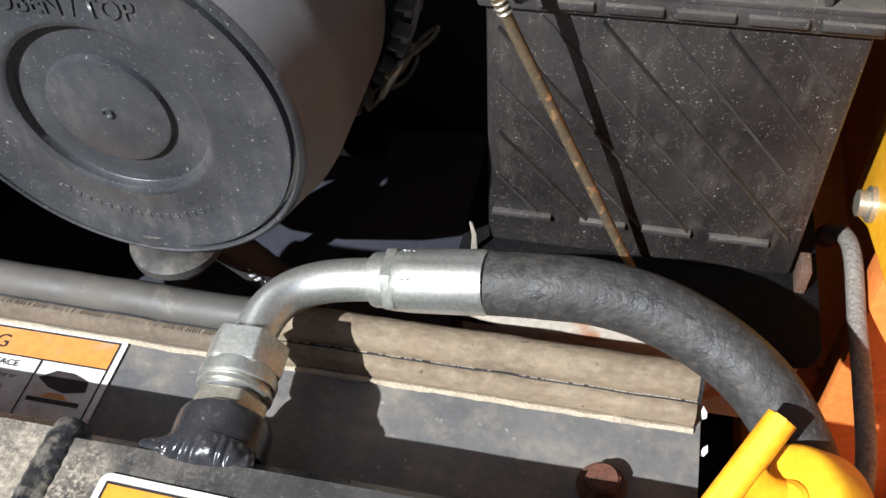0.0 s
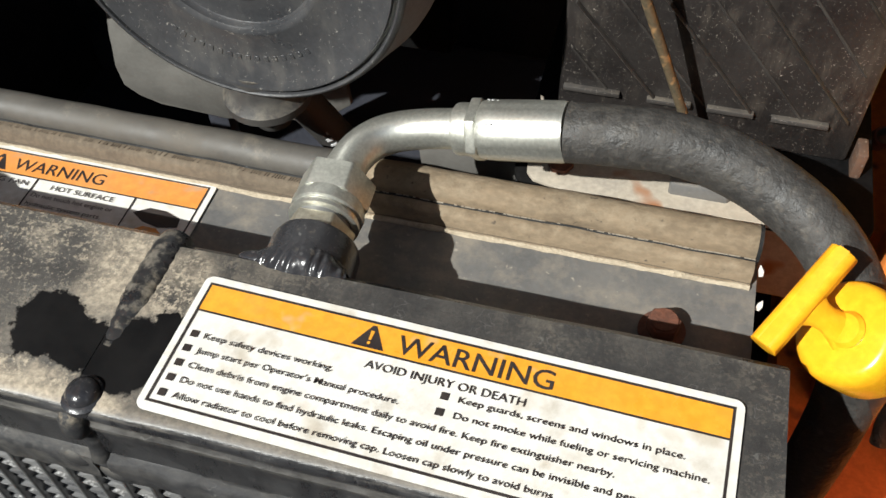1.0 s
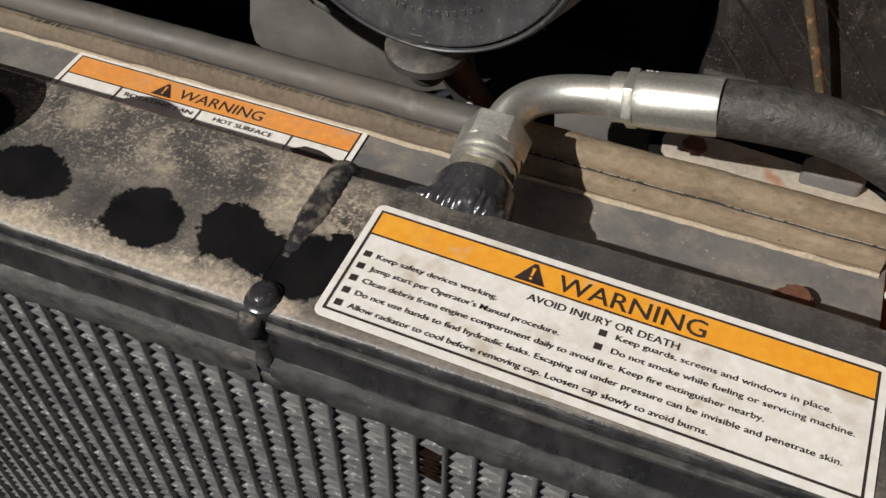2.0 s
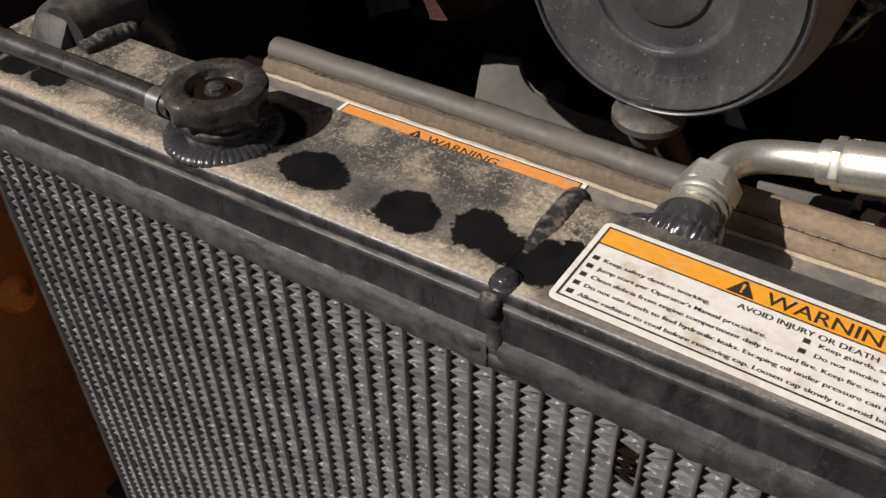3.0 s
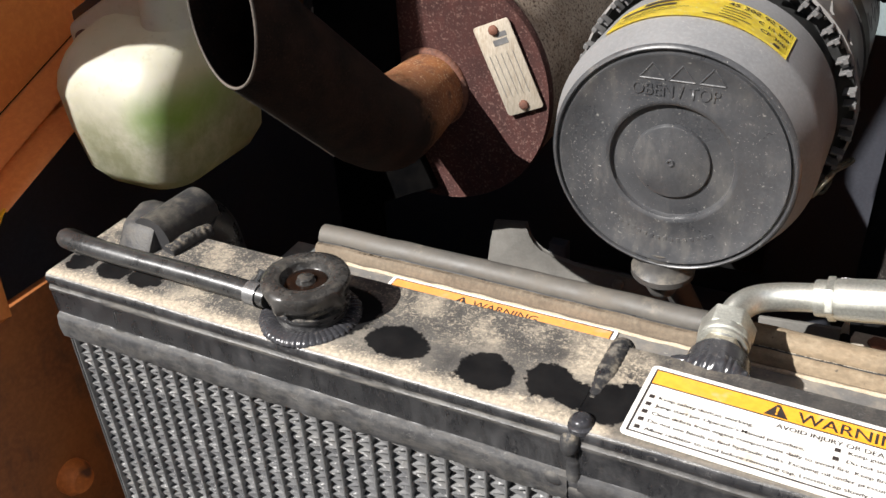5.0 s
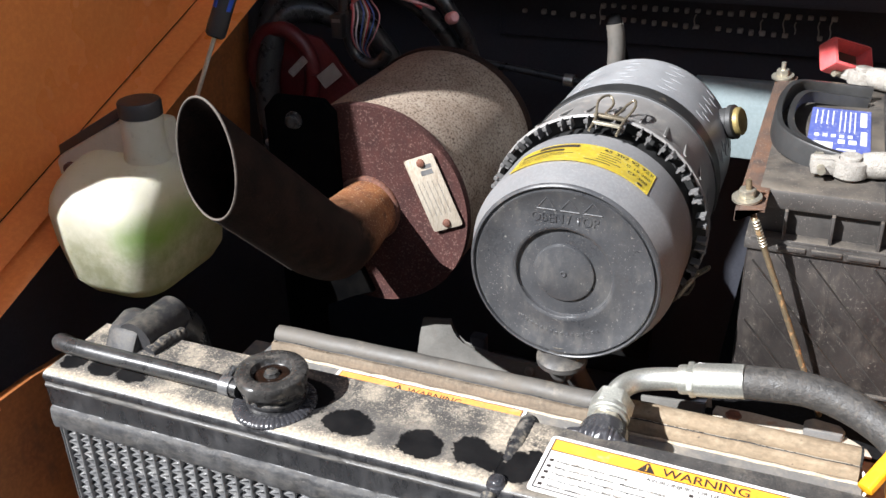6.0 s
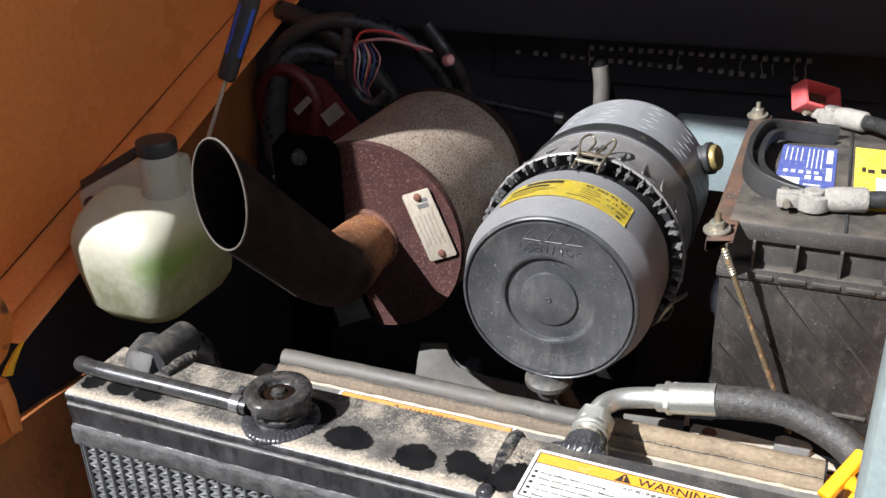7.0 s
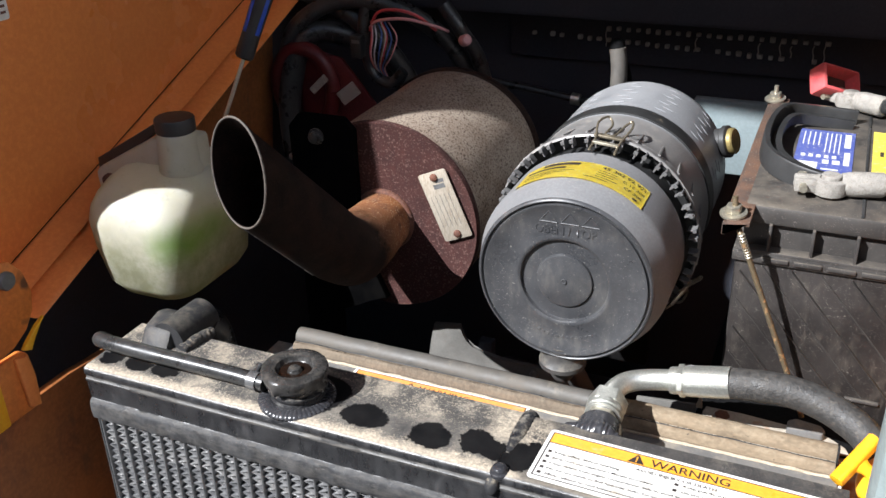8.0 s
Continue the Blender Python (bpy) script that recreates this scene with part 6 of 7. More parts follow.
# ---- coolant reservoir ----
def reservoir():
    root = thing("coolant_reservoir", (-0.455, 0.175, 1.015), "translucent yellow-white coolant bottle with green stains and a black cap", "coolant bottle")
    # z, x0, x1, y0, y1, corner
    sec = [(1.0, -0.543, -0.472, 0.155, 0.255, 0.024), (1.0035, -0.56, -0.46, 0.14, 0.274, 0.03), (1.018, -0.572, -0.452, 0.131, 0.286, 0.034), (1.06, -0.58, -0.448, 0.127, 0.291, 0.036), (1.092, -0.584, -0.445, 0.127, 0.292, 0.036),
           (1.106, -0.583, -0.4455, 0.131, 0.292, 0.036), (1.12, -0.578, -0.448, 0.14, 0.29, 0.036), (1.131, -0.571, -0.452, 0.153, 0.287, 0.034), (1.138, -0.563, -0.456, 0.168, 0.283, 0.03), (1.143, -0.556, -0.46, 0.181, 0.271, 0.026), (1.147, -0.546, -0.465, 0.19, 0.255, 0.02)]
    bm = bmesh.new()
    rings = []
    for z, x0, x1, y0, y1, r in sec:
        rings.append([bm.verts.new((x + 0.002 * noise.noise((x * 20, y * 20, z * 20)), y, z)) for x, y in round_rect(x1 - x0, y1 - y0, r, 6, (x0 + x1) / 2, (y0 + y1) / 2)])
    n = len(rings[0])
    for a, b in zip(rings, rings[1:]):
        for k in range(n):
            bm.faces.new((a[k], a[(k + 1) % n], b[(k + 1) % n], b[k]))
    bm.faces.new(rings[0][::-1])
    bm.faces.new(rings[-1])
    part("bottle", bm, "jug_plastic", root, "translucent stained plastic bottle", 60)
    nm = Matrix.Translation((-0.4835, 0.203, 1.1755))
    part("neck", lathe([(0.0265, -0.038), (0.0235, -0.022), (0.0228, -0.002), (0.0222, 0.01), (0.0195, 0.014), (0.0195, 0.022)], nm, 36), "jug_plastic", root)
    grip = [(math.cos(2 * math.pi * k / 60) * (1 + 0.015 * (k % 2)), math.sin(2 * math.pi * k / 60) * (1 + 0.015 * (k % 2))) for k in range(60)]
    part("cap", sweep([nm @ Vector((0, 0, h)) for h in (0.012, 0.0132, 0.0268, 0.0288, 0.0292)], [0.0205, 0.0222, 0.0222, 0.021, 0.017], shape=grip), "black_plastic", root, "black ribbed screw cap")
    part("mounting_ear", prism([(-0.606, 1.126), (-0.6, 1.132), (-0.515, 1.178), (-0.5, 1.182), (-0.462, 1.182), (-0.46, 1.12), (-0.54, 1.118), (-0.598, 1.094), (-0.604, 1.1)], 0.04, Matrix(((1, 0, 0, 0), (0, 0, 1, 0.193), (0, 1, 0, 0), (0, 0, 0, 1))), 0.006), "jug_plastic", root)
    part("ear_bolt", lathe([(0.0095, 0), (0.009, 0.006), (0.005, 0.008), (0, 0.0082)], toward((-0.583, 0.194, 1.118), (0, -1, 0)), 16), "rust", root, "rusty ear bolt")
    st = thing("bottle_bracket", (-0.52, 0.222, 1.1), "black steel strip behind the coolant bottle", "bracket")
    part("strip", prism([(-0.622, 1.07), (-0.618, 1.134), (-0.52, 1.19), (-0.512, 1.183), (-0.604, 1.126), (-0.606, 1.0), (-0.622, 1.0)], 0.012, Matrix(((1, 0, 0, 0), (0, 0, 1, 0.214), (0, 1, 0, 0), (0, 0, 0, 1))), 0.001), "black_plastic", st)


reservoir()


def screwdriver():
    root = thing("screwdriver", (-0.37, 0.13, 1.19), "long screwdriver with a black and blue grip stuck behind the pipe", "screwdriver")
    a, b = Vector((-0.529, 0.277, 1.063)), Vector((-0.472, 0.33, 1.238))
    w = (b - a).normalized()
    part("shaft", sweep([a, b + w * 0.004], 0.0026, 12), "steel", root, "bright steel shaft")
    m = toward(b, w)
    part("grip", lathe([(0.0088, 0), (0.0112, 0.0025), (0.0115, 0.01), (0.0112, 0.03), (0.0118, 0.06), (0.0122, 0.095), (0.011, 0.108), (0.006, 0.113), (0, 0.113)], m, 28), "black_plastic", root, "black rubber grip")
    for k in range(4):
        mm = m @ Matrix.Rotation(radians(90 * k - 65), 4, "Z")
        part("grip_stripe", box(0.0094, 0.0122, -0.003, 0.003, 0.032, 0.092, 0.0012, m=mm), "blue_grip", root, "blue grip stripe")


screwdriver()


# ---- battery ----
BX0, BX1, BY0, BY1, BZ0, BZ1 = 0.121, 0.295, 0.296, 0.636, 0.926, 1.152


def battery():
    root = thing("battery", (0.208, 0.466, BZ0), "dusty black battery with ribbed walls and printed labels", "battery")
    part("case", box(BX0, BX1, BY0, BY1, BZ0, 1.094, 0.003), "battery_case", root, "black ribbed battery case")
    # slanting ribs on the front wall and foot bars
    for k in range(9):
        x = BX0 - 0.085 + 0.028 * k
        z0, z1 = 0.953, 1.088
        xa, xb = x + 0.0, x + 0.115
        p, q = Vector((xb, BY0 - 0.0004, z0)), Vector((xa, BY0 - 0.0004, z1))
        d = q - p
        f0 = max(0.0, (BX1 - 0.008 - p.x) / d.x) if p.x > BX1 - 0.008 else 0.0
        f1 = min(1.0, (BX0 + 0.006 - p.x) / d.x) if q.x < BX0 + 0.006 else 1.0
        if f1 > f0 + 0.05:
            part("rib", sweep([p + d * f0, p + d * f1], 1.0, shape=[(0.0026 * math.cos(v), 0.0008 * math.sin(v)) for v in [math.pi * w / 4 for w in range(8)]] if k % 2 else [(0.0007 * math.cos(v), 0.0008 * math.sin(v)) for v in [math.pi * w / 4 for w in range(8)]]), "rib_black", root)
    for k, (xa, xb) in enumerate(((0.124, 0.158), (0.174, 0.2), (0.209, 0.236), (0.246, 0.278))):
        part("foot_bar", box(xa, xb, BY0 - 0.0035, BY0 + 0.002, 0.951, 0.9545, 0.0008), "battery_lid", root, "worn pale foot bar")
    part("side_groove", box(BX0 - 0.0015, BX0 + 0.004, BY0 + 0.02, BY1 - 0.02, 1.0, 1.07, 0.001), "battery_case", root)
    # lid with a rim of pockets
    part("lid_skirt", box(BX0 - 0.003, BX1 + 0.003, BY0 - 0.004, BY1 + 0.004, 1.092, 1.104, 0.0015), "battery_lid", root)
    for k in range(5):
        part("skirt_bar", box(0.146 + 0.031 * k, 0.172 + 0.031 * k, BY0 - 0.0065, BY0 - 0.002, 1.0955, 1.1, 0.0008), "battery_lid", root)
    part("lid_wall", box(BX0 + 0.004, BX1 - 0.002, BY0 + 0.010, BY1 - 0.006, 1.1, 1.134, 0.002), "battery_lid", root)
    part("lid_top", box(BX0 + 0.002, BX1, BY0 + 0.002, BY1, 1.132, 1.152, 0.0035), "battery_lid", root, "dusty black battery lid")
    part("lid_ledge", box(BX0 + 0.002, BX1, BY0 - 0.004, BY0 + 0.012, 1.102, 1.106, 0.001), "battery_lid", root, "ledge heaped with dry dust")
    for k in range(4):
        x = BX0 + 0.03 + 0.04 * k
        part("lid_web", box(x - 0.0015, x + 0.0015, BY0 - 0.003, BY0 + 0.012, 1.104, 1.134, 0.0005), "battery_lid", root)
    part("lid_seam", box(0.2295, 0.2325, BY0 + 0.004, BY1 - 0.002, 1.1515, 1.1535, 0.0005), "rubber", root)
    # recess under the carrying handle
    hl = smooth_line([(0.215, 0.352, 1.158), (0.17, 0.362, 1.162), (0.138, 0.385, 1.167), (0.126, 0.43, 1.168), (0.126, 0.5, 1.168), (0.137, 0.548, 1.167), (0.165, 0.568, 1.162), (0.215, 0.575, 1.158)], 8)
    part("carry_handle", sweep(hl, 1.0, shape=[(-0.0035, -0.012), (0.0035, -0.012), (0.0035, 0.009), (0.0025, 0.011), (-0.0025, 0.011), (-0.0035, 0.009)]), "black_plastic", root, "black flexible carrying handle")
    part("handle_inner", sweep([Vector((0.2, 0.465, p.z - 0.002)) + (p - Vector((0.2, 0.465, p.z))) * 0.83 for p in hl], 1.0, shape=[(-0.003, -0.006), (0.003, -0.006), (0.003, 0.006), (-0.003, 0.006)]), "black_plastic", root)
    # labels
    up = Matrix.Translation((0, 0, 1.1525))
    part("blue_label", prism([(0.157, 0.402), (0.2165, 0.388), (0.2165, 0.538), (0.157, 0.538)], 0.0004, up), "blue_vinyl", root, "blue printed label with a bar code")
    lm = Matrix.Translation((0, 0, 1.1529))
    bars(lm, [(0.206, 0.2125, 0.485, 0.53), (0.158, 0.1815, 0.409, 0.432)], "white_ink", root)
    bars(lm, [(0.186 + 0.0048 * k, 0.1872 + 0.0048 * k, 0.465, 0.53) for k in range(4)], "white_ink", root)
    bars(lm, [(0.162 + 0.0055 * k, 0.1632 + 0.0055 * k, 0.485, 0.53) for k in range(4)], "white_ink", root)
    bars(lm, [(0.163 + 0.008 * k, 0.1675 + 0.008 * k, 0.447, 0.456) for k in range(5)], "white_ink", root)
    bars(lm, [(0.186, 0.1925, 0.43, 0.442), (0.196, 0.2035, 0.43, 0.442), (0.1855, 0.203, 0.412, 0.416), (0.207, 0.213, 0.43, 0.47)], "white_ink", root)
    bars(lm, [(0.1735, 0.2155, 0.3895, 0.4055)], "white_ink", root)
    bars(Matrix.Translation((0, 0, 1.1532)), [(0.1855 + 0.0022 * k, 0.1855 + 0.0022 * k + (0.0014 if k % 3 else 0.0007), 0.391, 0.404) for k in range(12)], "black_ink", root)
    part("yellow_label", prism([(0.2355, 0.362), (0.29, 0.362), (0.29, 0.548), (0.2355, 0.552)], 0.0004, up), "yellow_vinyl", root, "yellow printed label")
    bars(lm, [(0.257, 0.28, 0.385, 0.455)], "white_ink", root)
    bars(lm, [(0.243, 0.247, 0.47, 0.485), (0.249, 0.256, 0.468, 0.48), (0.262, 0.268, 0.47, 0.485)], "black_ink", root)


battery()


def clamp(at, way, name_label, cover):
    root = thing("battery_clamp", at, name_label, "battery clamp", "battery clamps")
    at, way = Vector(at), Vector(way).normalized()
    side = way.cross((0, 0, 1)).normalized()
    m = Matrix(((way.x, side.x, 0, at.x), (way.y, side.y, 0, at.y), (way.z, side.z, 1, at.z), (0, 0, 0, 1)))
    part("post", lathe([(0.0105, -0.008), (0.0095, 0.018), (0.0085, 0.019), (0, 0.019)], m, 24), "lead", root)
    bm = lathe([(0.0105, 0.0), (0.0165, 0.0), (0.0175, 0.004), (0.0165, 0.014), (0.0105, 0.015)], m, 28, close=False)
    part("ring", bm, "lead", root, "corroded grey clamp ring")
    part("jaw", box(-0.034, -0.012, -0.010, -0.002, 0.001, 0.0145, 0.002, m=m), "lead", root)
    part("jaw", box(-0.034, -0.012, 0.002, 0.010, 0.001, 0.0145, 0.002, m=m), "lead", root)
    part("clamp_bolt", sweep([m @ Vector((-0.026, -0.019, 0.008)), m @ Vector((-0.026, 0.019, 0.008))], 0.0038, 10), "zinc", root)
    part("clamp_nut", prism(hexagon(0.0068), 0.006, m @ toward((-0.026, -0.016, 0.008), (0, 1, 0)), 0.0006), "zinc", root)
    part("barrel", lathe([(0.011, 0.008), (0.0125, 0.018), (0.0125, 0.045), (0.0105, 0.048)], m @ toward((0.002, 0, 0.009), (1, 0, 0.06)), 24), "lead", root, "pale crusted cable barrel")
    cable = [m @ Vector(p) for p in ((0.045, 0, 0.012), (0.075, 0, 0.013), (0.11, 0.005, 0.006), (0.135, 0.01, -0.03), (0.145, 0.012, -0.1))]
    part("cable", sweep(smooth_line(cable, 6), 0.0085, 16), "rubber", root)
    if cover:
        # open red terminal cover, tipped back on its hinge
        cm = Matrix.Translation((0.184, 0.655, 1.176)) @ look((0, 0, 0), (-0.62, 0.5, -0.6)) @ Matrix.Rotation(radians(-24), 4, "Z")
        bm = box(-0.029, 0.029, -0.018, 0.018, -0.014, 0.014, 0.004)
        top = max(bm.faces, key=lambda f: f.calc_center_median().z)
        bmesh.ops.inset_region(bm, faces=[top], thickness=0.003, depth=0)
        bmesh.ops.translate(bm, vec=(0, 0, -0.022), verts=top.verts[:])
        bm.transform(cm)
        part("terminal_cover", bm, "red_plastic", root, "faded red plastic terminal cover")
        part("cover_inside", box(-0.0225, 0.0225, -0.0125, 0.0125, -0.0079, -0.0068, 0.0003, m=cm), "brown_smoke", root)


clamp((0.198, 0.345, 1.156), (1, 0.12, 0), "corroded grey battery clamp with a crusted bolt", False)
clamp((0.205, 0.632, 1.156), (0.75, -0.6, 0), "grey battery clamp with an open red cover", True)


def hold_down():
    root = thing("battery_hold_down", (0.122, 0.45, 1.14), "rusty steel angle bar across the battery's edge", "hold-down bar")
    part("bar", prism([(-0.013, 0.0), (0.012, 0.0), (0.012, 0.0035), (-0.0095, 0.0035), (-0.0095, -0.011), (-0.013, -0.011)][::-1], 0.4, Matrix(((1, 0, 0, 0.122), (0, 0, 1, 0.252), (0, 1, 0, 1.148), (0, 0, 0, 1))), 0.0006), "rust_bar", root)
    for y, zt in ((0.268, 1.153), (0.64, 1.153)):
        rod = thing("hold_down_rod", (0.122, y, 1.15), "threaded steel hold-down rod with a nut and washer", "rod", "hold-down rods")
        part("washer", lathe([(0.013, 0), (0.013, 0.002), (0.005, 0.0022), (0, 0.0022)], Matrix.Translation((0.117, y, zt)) @ pose(0, 0, 0, 8, -6, 0), 24), "zinc", rod)
        part("nut", prism(hexagon(0.0078, 20), 0.0075, Matrix.Translation((0.117, y, zt + 0.002)) @ pose(0, 0, 0, 5, -4, 0), 0.0008), "zinc", rod, "bright hexagon nut")
        top = Vector((0.1165, y, zt + 0.018))
        low = Vector((0.2085, 0.2795 if y < 0.4 else 0.65, 0.93))
        if y < 0.4:
            line = [top, Vector((0.1205, y - 0.003, 1.148))] + [Vector((0.1265, 0.2545, 1.14)).lerp(low, f) for f in (0.03, 0.12, 0.3, 0.6, 1.0)]
        else:
            line = [top, Vector((0.1175, y, 1.1)), Vector((0.1175, y + 0.002, 0.95))]
        part("rod", sweep(smooth_line(line, 5), 0.0028, 14), "zinc" if y > 0.4 else "rust_rod", rod, "brass-brown rusting rod")
        thread = bmesh.new()
        for k in range(9):
            lathe([(0.003, -0.0008), (0.0036, 0), (0.003, 0.0008)], toward(Vector((0.1275, 0.2548, 1.138)).lerp(low, 0.014 * k) if y < 0.4 else (0.1173, y, 1.14 - 0.002 * k), (low - top)), 14, thread)
        part("thread", thread, "zinc", rod)


M["rust_rod"] = surface("rust_rod", (0.19, 0.14, 0.08), (0.11, 0.095, 0.065), 0.5, 0.4, 60, 420, 0.4, 0.0006, flecks=(0.5, 0.3, 0.14), flecks_at=(0.58, 0.68), flecks_scale=130)
hold_down()


def battery_tray():
    root = thing("battery_tray", (0.21, 0.45, 0.88), "pale painted steel battery tray streaked with rust", "battery tray", kind="structure")
    # the plate under the battery is near black, unlike the pale ledge
    part("tray_plate", prism(round_rect(0.206, 0.43, 0.012, 4, 0.208, 0.452), 0.006, Matrix.Translation((0, 0, 0.9195)), 0.0012), "near_black", root)
    part("tray_ledge", prism([(0.112, 0.254), (0.1135, 0.243), (0.118, 0.2375), (0.139, 0.2325), (0.2, 0.2325), (0.257, 0.2335), (0.253, 0.243), (0.24, 0.252), (0.23, 0.2585), (0.194, 0.2605), (0.15, 0.264), (0.114, 0.264)], 0.003, Matrix.Translation((0, 0, 0.9257)), 0.0008), "tray_paint", root, "pale painted ledge with rust streaks")
    part("front_lip", box(0.116, 0.3, 0.2395, 0.243, 0.86, 0.9205, 0.001), "tray_paint", root)
    part("side_lip", box(0.1055, 0.109, 0.25, 0.66, 0.86, 0.92, 0.001), "black_plastic", root)
    part("corner_chip", box(0.297, 0.303, 0.285, 0.3, 0.925, 0.944, 0.001), "rust_bar", root)
    part("bent_tab", prism([(-0.005, 0.0), (0.003, 0.0), (0.0006, 0.019), (-0.0006, 0.02)], 0.0016, Matrix(((1, 0, 0, 0.1075), (0, 0, 1, 0.262), (0, 1, 0, 0.924), (0, 0, 0, 1))), 0.0003), "tray_paint", root, "small bent sheet tab")
    part("bent_tab", prism([(0.0, 0.0), (0.004, 0.001), (0.0036, 0.014), (0.0015, 0.022), (-0.0005, 0.023), (0.0012, 0.013)], 0.0016, Matrix(((1, 0, 0, 0.1125), (0, 0, 1, 0.285), (0, 1, 0, 0.927), (0, 0, 0, 1))), 0.0003), "tray_paint", root, "small bent sheet tab")
    clip = thing("rod_hook", (0.212, 0.232, 0.925), "grey rounded steel hook plate with rust at its foot", "hook")
    part("hook_plate", prism([(-0.016, -0.002), (0.018, -0.002), (0.021, 0.006), (0.016, 0.014), (-0.008, 0.018), (-0.016, 0.012)], 0.012, Matrix.Translation((0.212, 0.246, 0.9255)), 0.002), "plate_paint", clip)
    part("rust_patch", box(0.186, 0.198, 0.24, 0.256, 0.9255, 0.9275, 0.0008), "rust_bright", clip)
    bolt = thing("tray_bolt", (0.134, 0.222, 0.925), "rusty bolt head in the battery tray", "bolt")
    part("bolt_head", prism(hexagon(0.008), 0.006, Matrix.Translation((0.132, 0.252, 0.9255)), 0.0008), "rust", bolt)


battery_tray()


# ---- right side ----
def right_side():
    root = thing("side_bracket", (0.345, 0.3, 0.9), "bright yellow steel bracket with a bolt", "bracket")
    part("bracket_plate", prism([(0.368, 0.914), (0.372, 1.04), (0.25, 1.04), (0.25, 0.965), (0.325, 0.947)], 0.014, Matrix.Translation((0.334, 0, 0)) @ YZ, 0.002), "yellow_paint", root)
    part("bolt", lathe([(0.0105, 0), (0.0105, 0.003), (0.0075, 0.0035), (0.0075, 0.009), (0, 0.0095)], toward((0.334, 0.329, 0.958), (-1, 0, 0)), 18), "zinc", root, "grey bolt head")
    hose = thing("braided_line", (0.335, 0.3, 0.8), "grey braided sleeve over a cable along the side wall", "cable")
    part("sleeve", sweep(smooth_line([(0.333, 0.385, 0.87), (0.334, 0.36, 0.9), (0.336, 0.334, 0.91), (0.337, 0.289, 0.904), (0.338, 0.245, 0.9), (0.34, 0.2, 0.885), (0.342, 0.17, 0.83)], 8), 0.0054, 16), "braid", hose)
    part("end_ferrule", lathe([(0.0072, 0), (0.0075, 0.002), (0.0075, 0.016), (0.0065, 0.018)], toward((0.333, 0.386, 0.868), (0.02, -0.6, 0.8)), 18), "rust", hose, "dull metal end sleeve")
    rail = thing("frame_rail", (0.33, 0.3, 0.8), "orange painted frame rail beside the battery", "rail", kind="structure")
    part("rail_top", box(0.318, 0.42, 0.1, 0.9, 0.62, 0.66, 0.003), "orange_worn", rail)
    part("rail_post", box(0.345, 0.42, 0.3, 0.33, 0.66, 0.95, 0.003), "orange_worn", rail)


right_side()


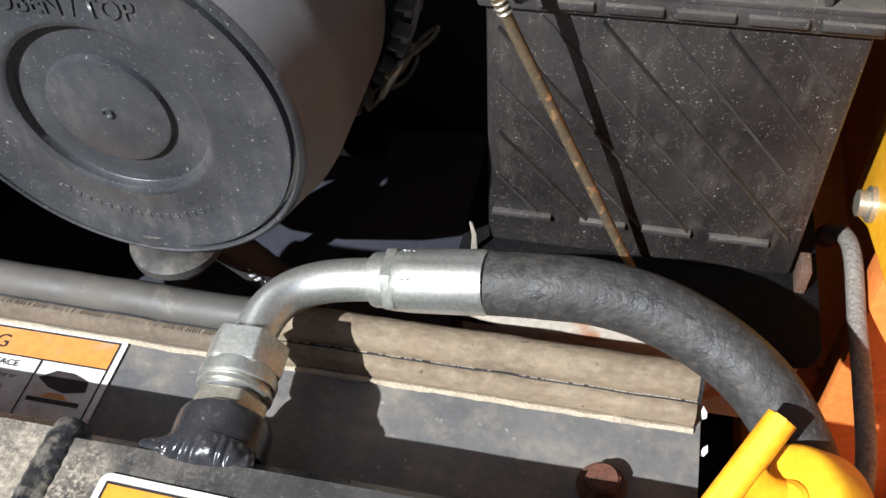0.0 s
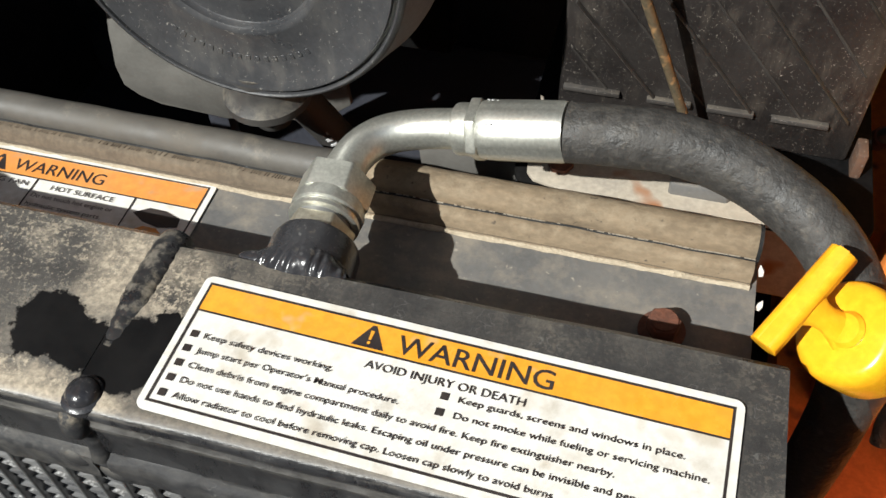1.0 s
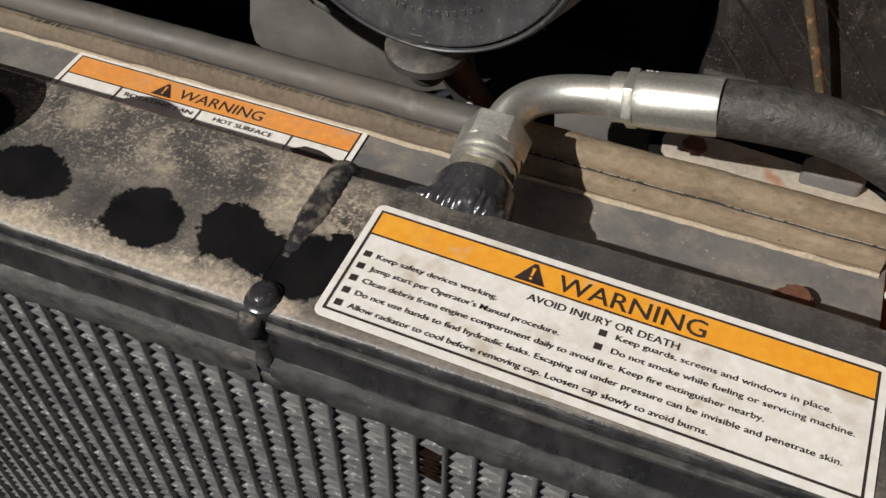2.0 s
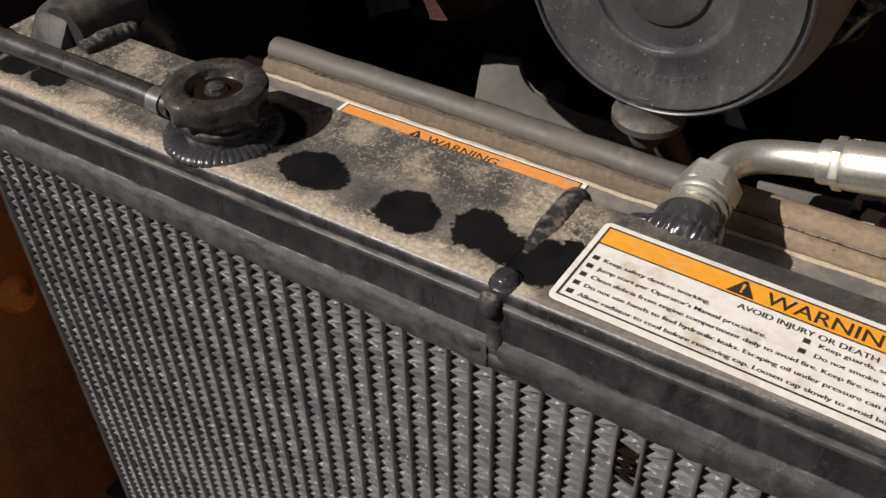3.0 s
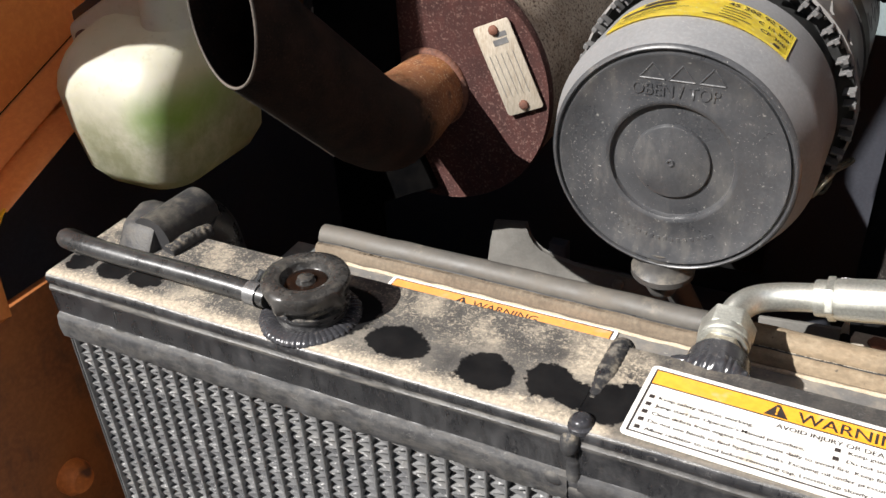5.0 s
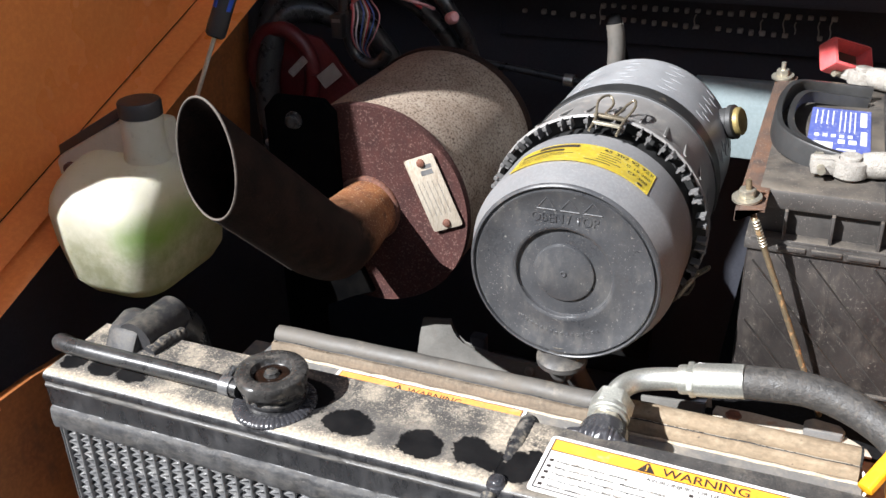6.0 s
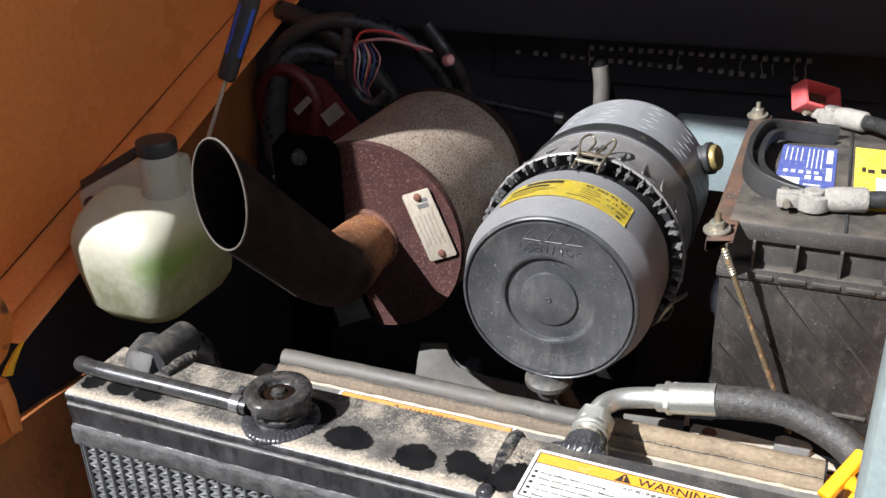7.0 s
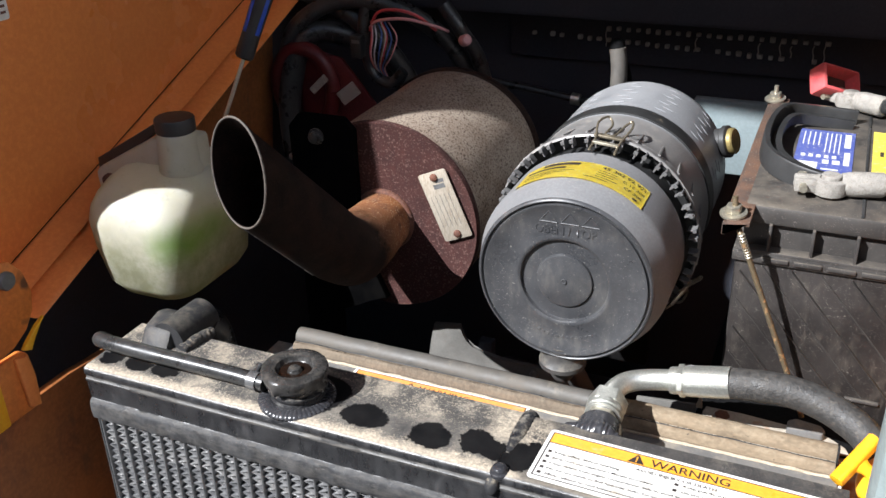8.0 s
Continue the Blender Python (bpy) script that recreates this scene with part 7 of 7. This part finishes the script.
# ---- engine side: harness, fan screen ----
def harness():
    root = thing("wiring_harness", (-0.46, 0.66, 1.1), "loom of thin coloured wires looping out of a black sleeve", "wiring")
    rnd = random.Random(9)
    c = Vector((-0.452, 0.655, 1.175))
    names = ("wire_red", "wire_pink", "wire_white", "wire_blue", "wire_tan", "wire_white", "wire_red", "wire_blue", "wire_pink")
    for k, w in enumerate(names):
        f = 0.7 * (k - 4) / 4 + 0.12 * math.sin(5.0 * k)
        line = smooth_line([c + Vector((0.02 * f - 0.004, 0.0, 0.034)), c + Vector((0.028 * f + 0.008, -0.012, 0.014 + 0.004 * rnd.random())), c + Vector((0.024 * f + 0.002, -0.014, -0.012)), c + Vector((0.012 * f - 0.008, 0.0, -0.036)), c + Vector((0.006 * f - 0.006, 0.012, -0.052))], 6)
        part("wire", sweep(line, 0.0012, 6), w, root)
    for k, w in ((0, "wire_red"), (1, "wire_pink")):
        part("wire", sweep(smooth_line([c + Vector((-0.02, 0, 0.02 + 0.004 * k)), c + Vector((0.0, -0.01, 0.05 - 0.012 * k)), c + Vector((0.035 + 0.01 * k, -0.012, 0.056 - 0.012 * k)), c + Vector((0.06 + 0.025 * k, 0.0, 0.046 - 0.012 * k)), c + Vector((0.075 + 0.02 * k, 0.03, 0.02))], 6), 0.0024, 8), w, root)
    part("sleeve", sweep(smooth_line([c + Vector((-0.03, 0.01, 0.06)), c + Vector((-0.034, 0.004, 0.01)), c + Vector((-0.022, 0.004, -0.045)), c + Vector((0.008, 0.004, -0.06)), c + Vector((0.03, 0.008, -0.04))], 8), 0.009, 12), "rubber", root, "split black loom sleeve")
    part("connector", box(c.x - 0.046, c.x - 0.028, c.y - 0.018, c.y, c.z - 0.02, c.z + 0.014, 0.002), "black_plastic", root, "small dark connector")
    part("tape_tag", box(c.x - 0.043, c.x - 0.03, c.y - 0.0186, c.y - 0.018, c.z + 0.003, c.z + 0.008), "tube_metal", root)
    cable = thing("engine_cables", (-0.5, 0.68, 1.1), "thick black cables and hoses bundled behind the muffler", "cables")
    for pts, r in (([(-0.62, 0.7, 1.24), (-0.56, 0.68, 1.23), (-0.5, 0.68, 1.2), (-0.44, 0.7, 1.12), (-0.4, 0.72, 1.0)], 0.016), ([(-0.64, 0.66, 1.1), (-0.6, 0.65, 1.19), (-0.52, 0.66, 1.235), (-0.42, 0.68, 1.22), (-0.35, 0.72, 1.14), (-0.33, 0.75, 1.0)], 0.013),
                   ([(-0.6, 0.62, 0.95), (-0.61, 0.63, 1.08), (-0.58, 0.66, 1.18), (-0.5, 0.7, 1.16), (-0.43, 0.72, 1.08)], 0.018), ([(-0.37, 0.7, 1.23), (-0.34, 0.7, 1.19), (-0.32, 0.72, 1.14), (-0.31, 0.76, 1.02)], 0.011)):
        part("cable", sweep(smooth_line(pts, 8), r, 14), "rubber", cable)
    plug = thing("plug", (-0.31, 0.65, 1.18), "dull pink plug on a cable", "plug")
    part("plug_body", lathe([(0.007, 0), (0.0085, 0.003), (0.0085, 0.014), (0.006, 0.017), (0, 0.0172)], toward((-0.322, 0.655, 1.19), (0.6, -0.5, 0.3)), 16), "wire_pink", plug)


harness()


def fan_screen():
    root = thing("fan_screen", (-0.54, 0.62, 1.0), "dark red moulded guard with a wire mesh screen", "fan guard")
    ring = [(-0.585 + 0.05 * math.cos(a), 0.64, 1.1 + 0.062 * math.sin(a)) for a in [2 * math.pi * k / 40 for k in range(41)]]
    part("guard_ring", sweep(ring, 0.012, 14), "red_dark", root, "dark red plastic ring")
    part("guard_panel", prism([(-0.6, 1.03), (-0.5, 1.03), (-0.46, 1.075), (-0.52, 1.15), (-0.57, 1.16), (-0.6, 1.12)], 0.008, Matrix(((1, 0, 0, 0), (0, 0, 1, 0.645), (0, 1, 0, 0), (0, 0, 0, 1))), 0.003), "red_dark", root, "dark red moulded panel")
    for x0, x1, z0, z1, lean, half in ((-0.572, -0.53, 1.097, 1.128, 43, 2), (-0.522, -0.478, 1.086, 1.12, 38, 4)):
        bm = bmesh.new()
        mm = Matrix.Translation(((x0 + x1) / 2, 0.625, (z0 + z1) / 2)) @ pose(0, 0, 0, 90, 0, 0) @ Matrix.Rotation(radians(lean), 4, "Z")
        h = 0.0026 * half
        for k in range(15):
            u = -0.0182 + 0.0026 * k
            sweep([mm @ Vector((u, -h, 0)), mm @ Vector((u, h, 0))], 0.0006, 5, bm)
        for k in range(2 * half + 1):
            v = -h + 0.0026 * k
            sweep([mm @ Vector((-0.0182, v, 0)), mm @ Vector((0.0182, v, 0))], 0.0006, 5, bm)
        part("mesh_screen", bm, "lug_metal", root, "small patch of bright wire mesh", 0)
    hose = thing("coolant_hose", (-0.44, 0.2, 0.85), "black ribbed coolant hose on the radiator outlet", "hose")
    line = smooth_line([(-0.42, 0.118, 1.0), (-0.418, 0.132, 0.98), (-0.417, 0.138, 0.94), (-0.416, 0.14, 0.88), (-0.415, 0.145, 0.75)], 8)
    part("tube", sweep(line, 0.022, 24), "rubber", hose)
    cl = toward((-0.417, 0.138, 0.938), (0, 0.02, -1))
    part("hose_clamp", lathe([(0.0222, -0.006), (0.0238, -0.006), (0.0238, 0.006), (0.0222, 0.006)], cl, 32, close=False), "tube_metal", hose, "dull worm-drive clamp")
    for k in range(12):
        a = radians(15 * k + 100)
        part("clamp_slot", box(0.0236, 0.0242, -0.001, 0.001, -0.004, 0.004, m=cl @ Matrix.Rotation(a, 4, "Z")), "rubber", hose)
    eng = thing("engine_block", (-0.1, 0.55, 0.6), "dark engine block low in the bay", "engine", kind="structure")
    part("block", box(-0.3, 0.09, 0.42, 0.74, 0.31, 0.62, 0.03, 3), "navy_paint", eng)


fan_screen()
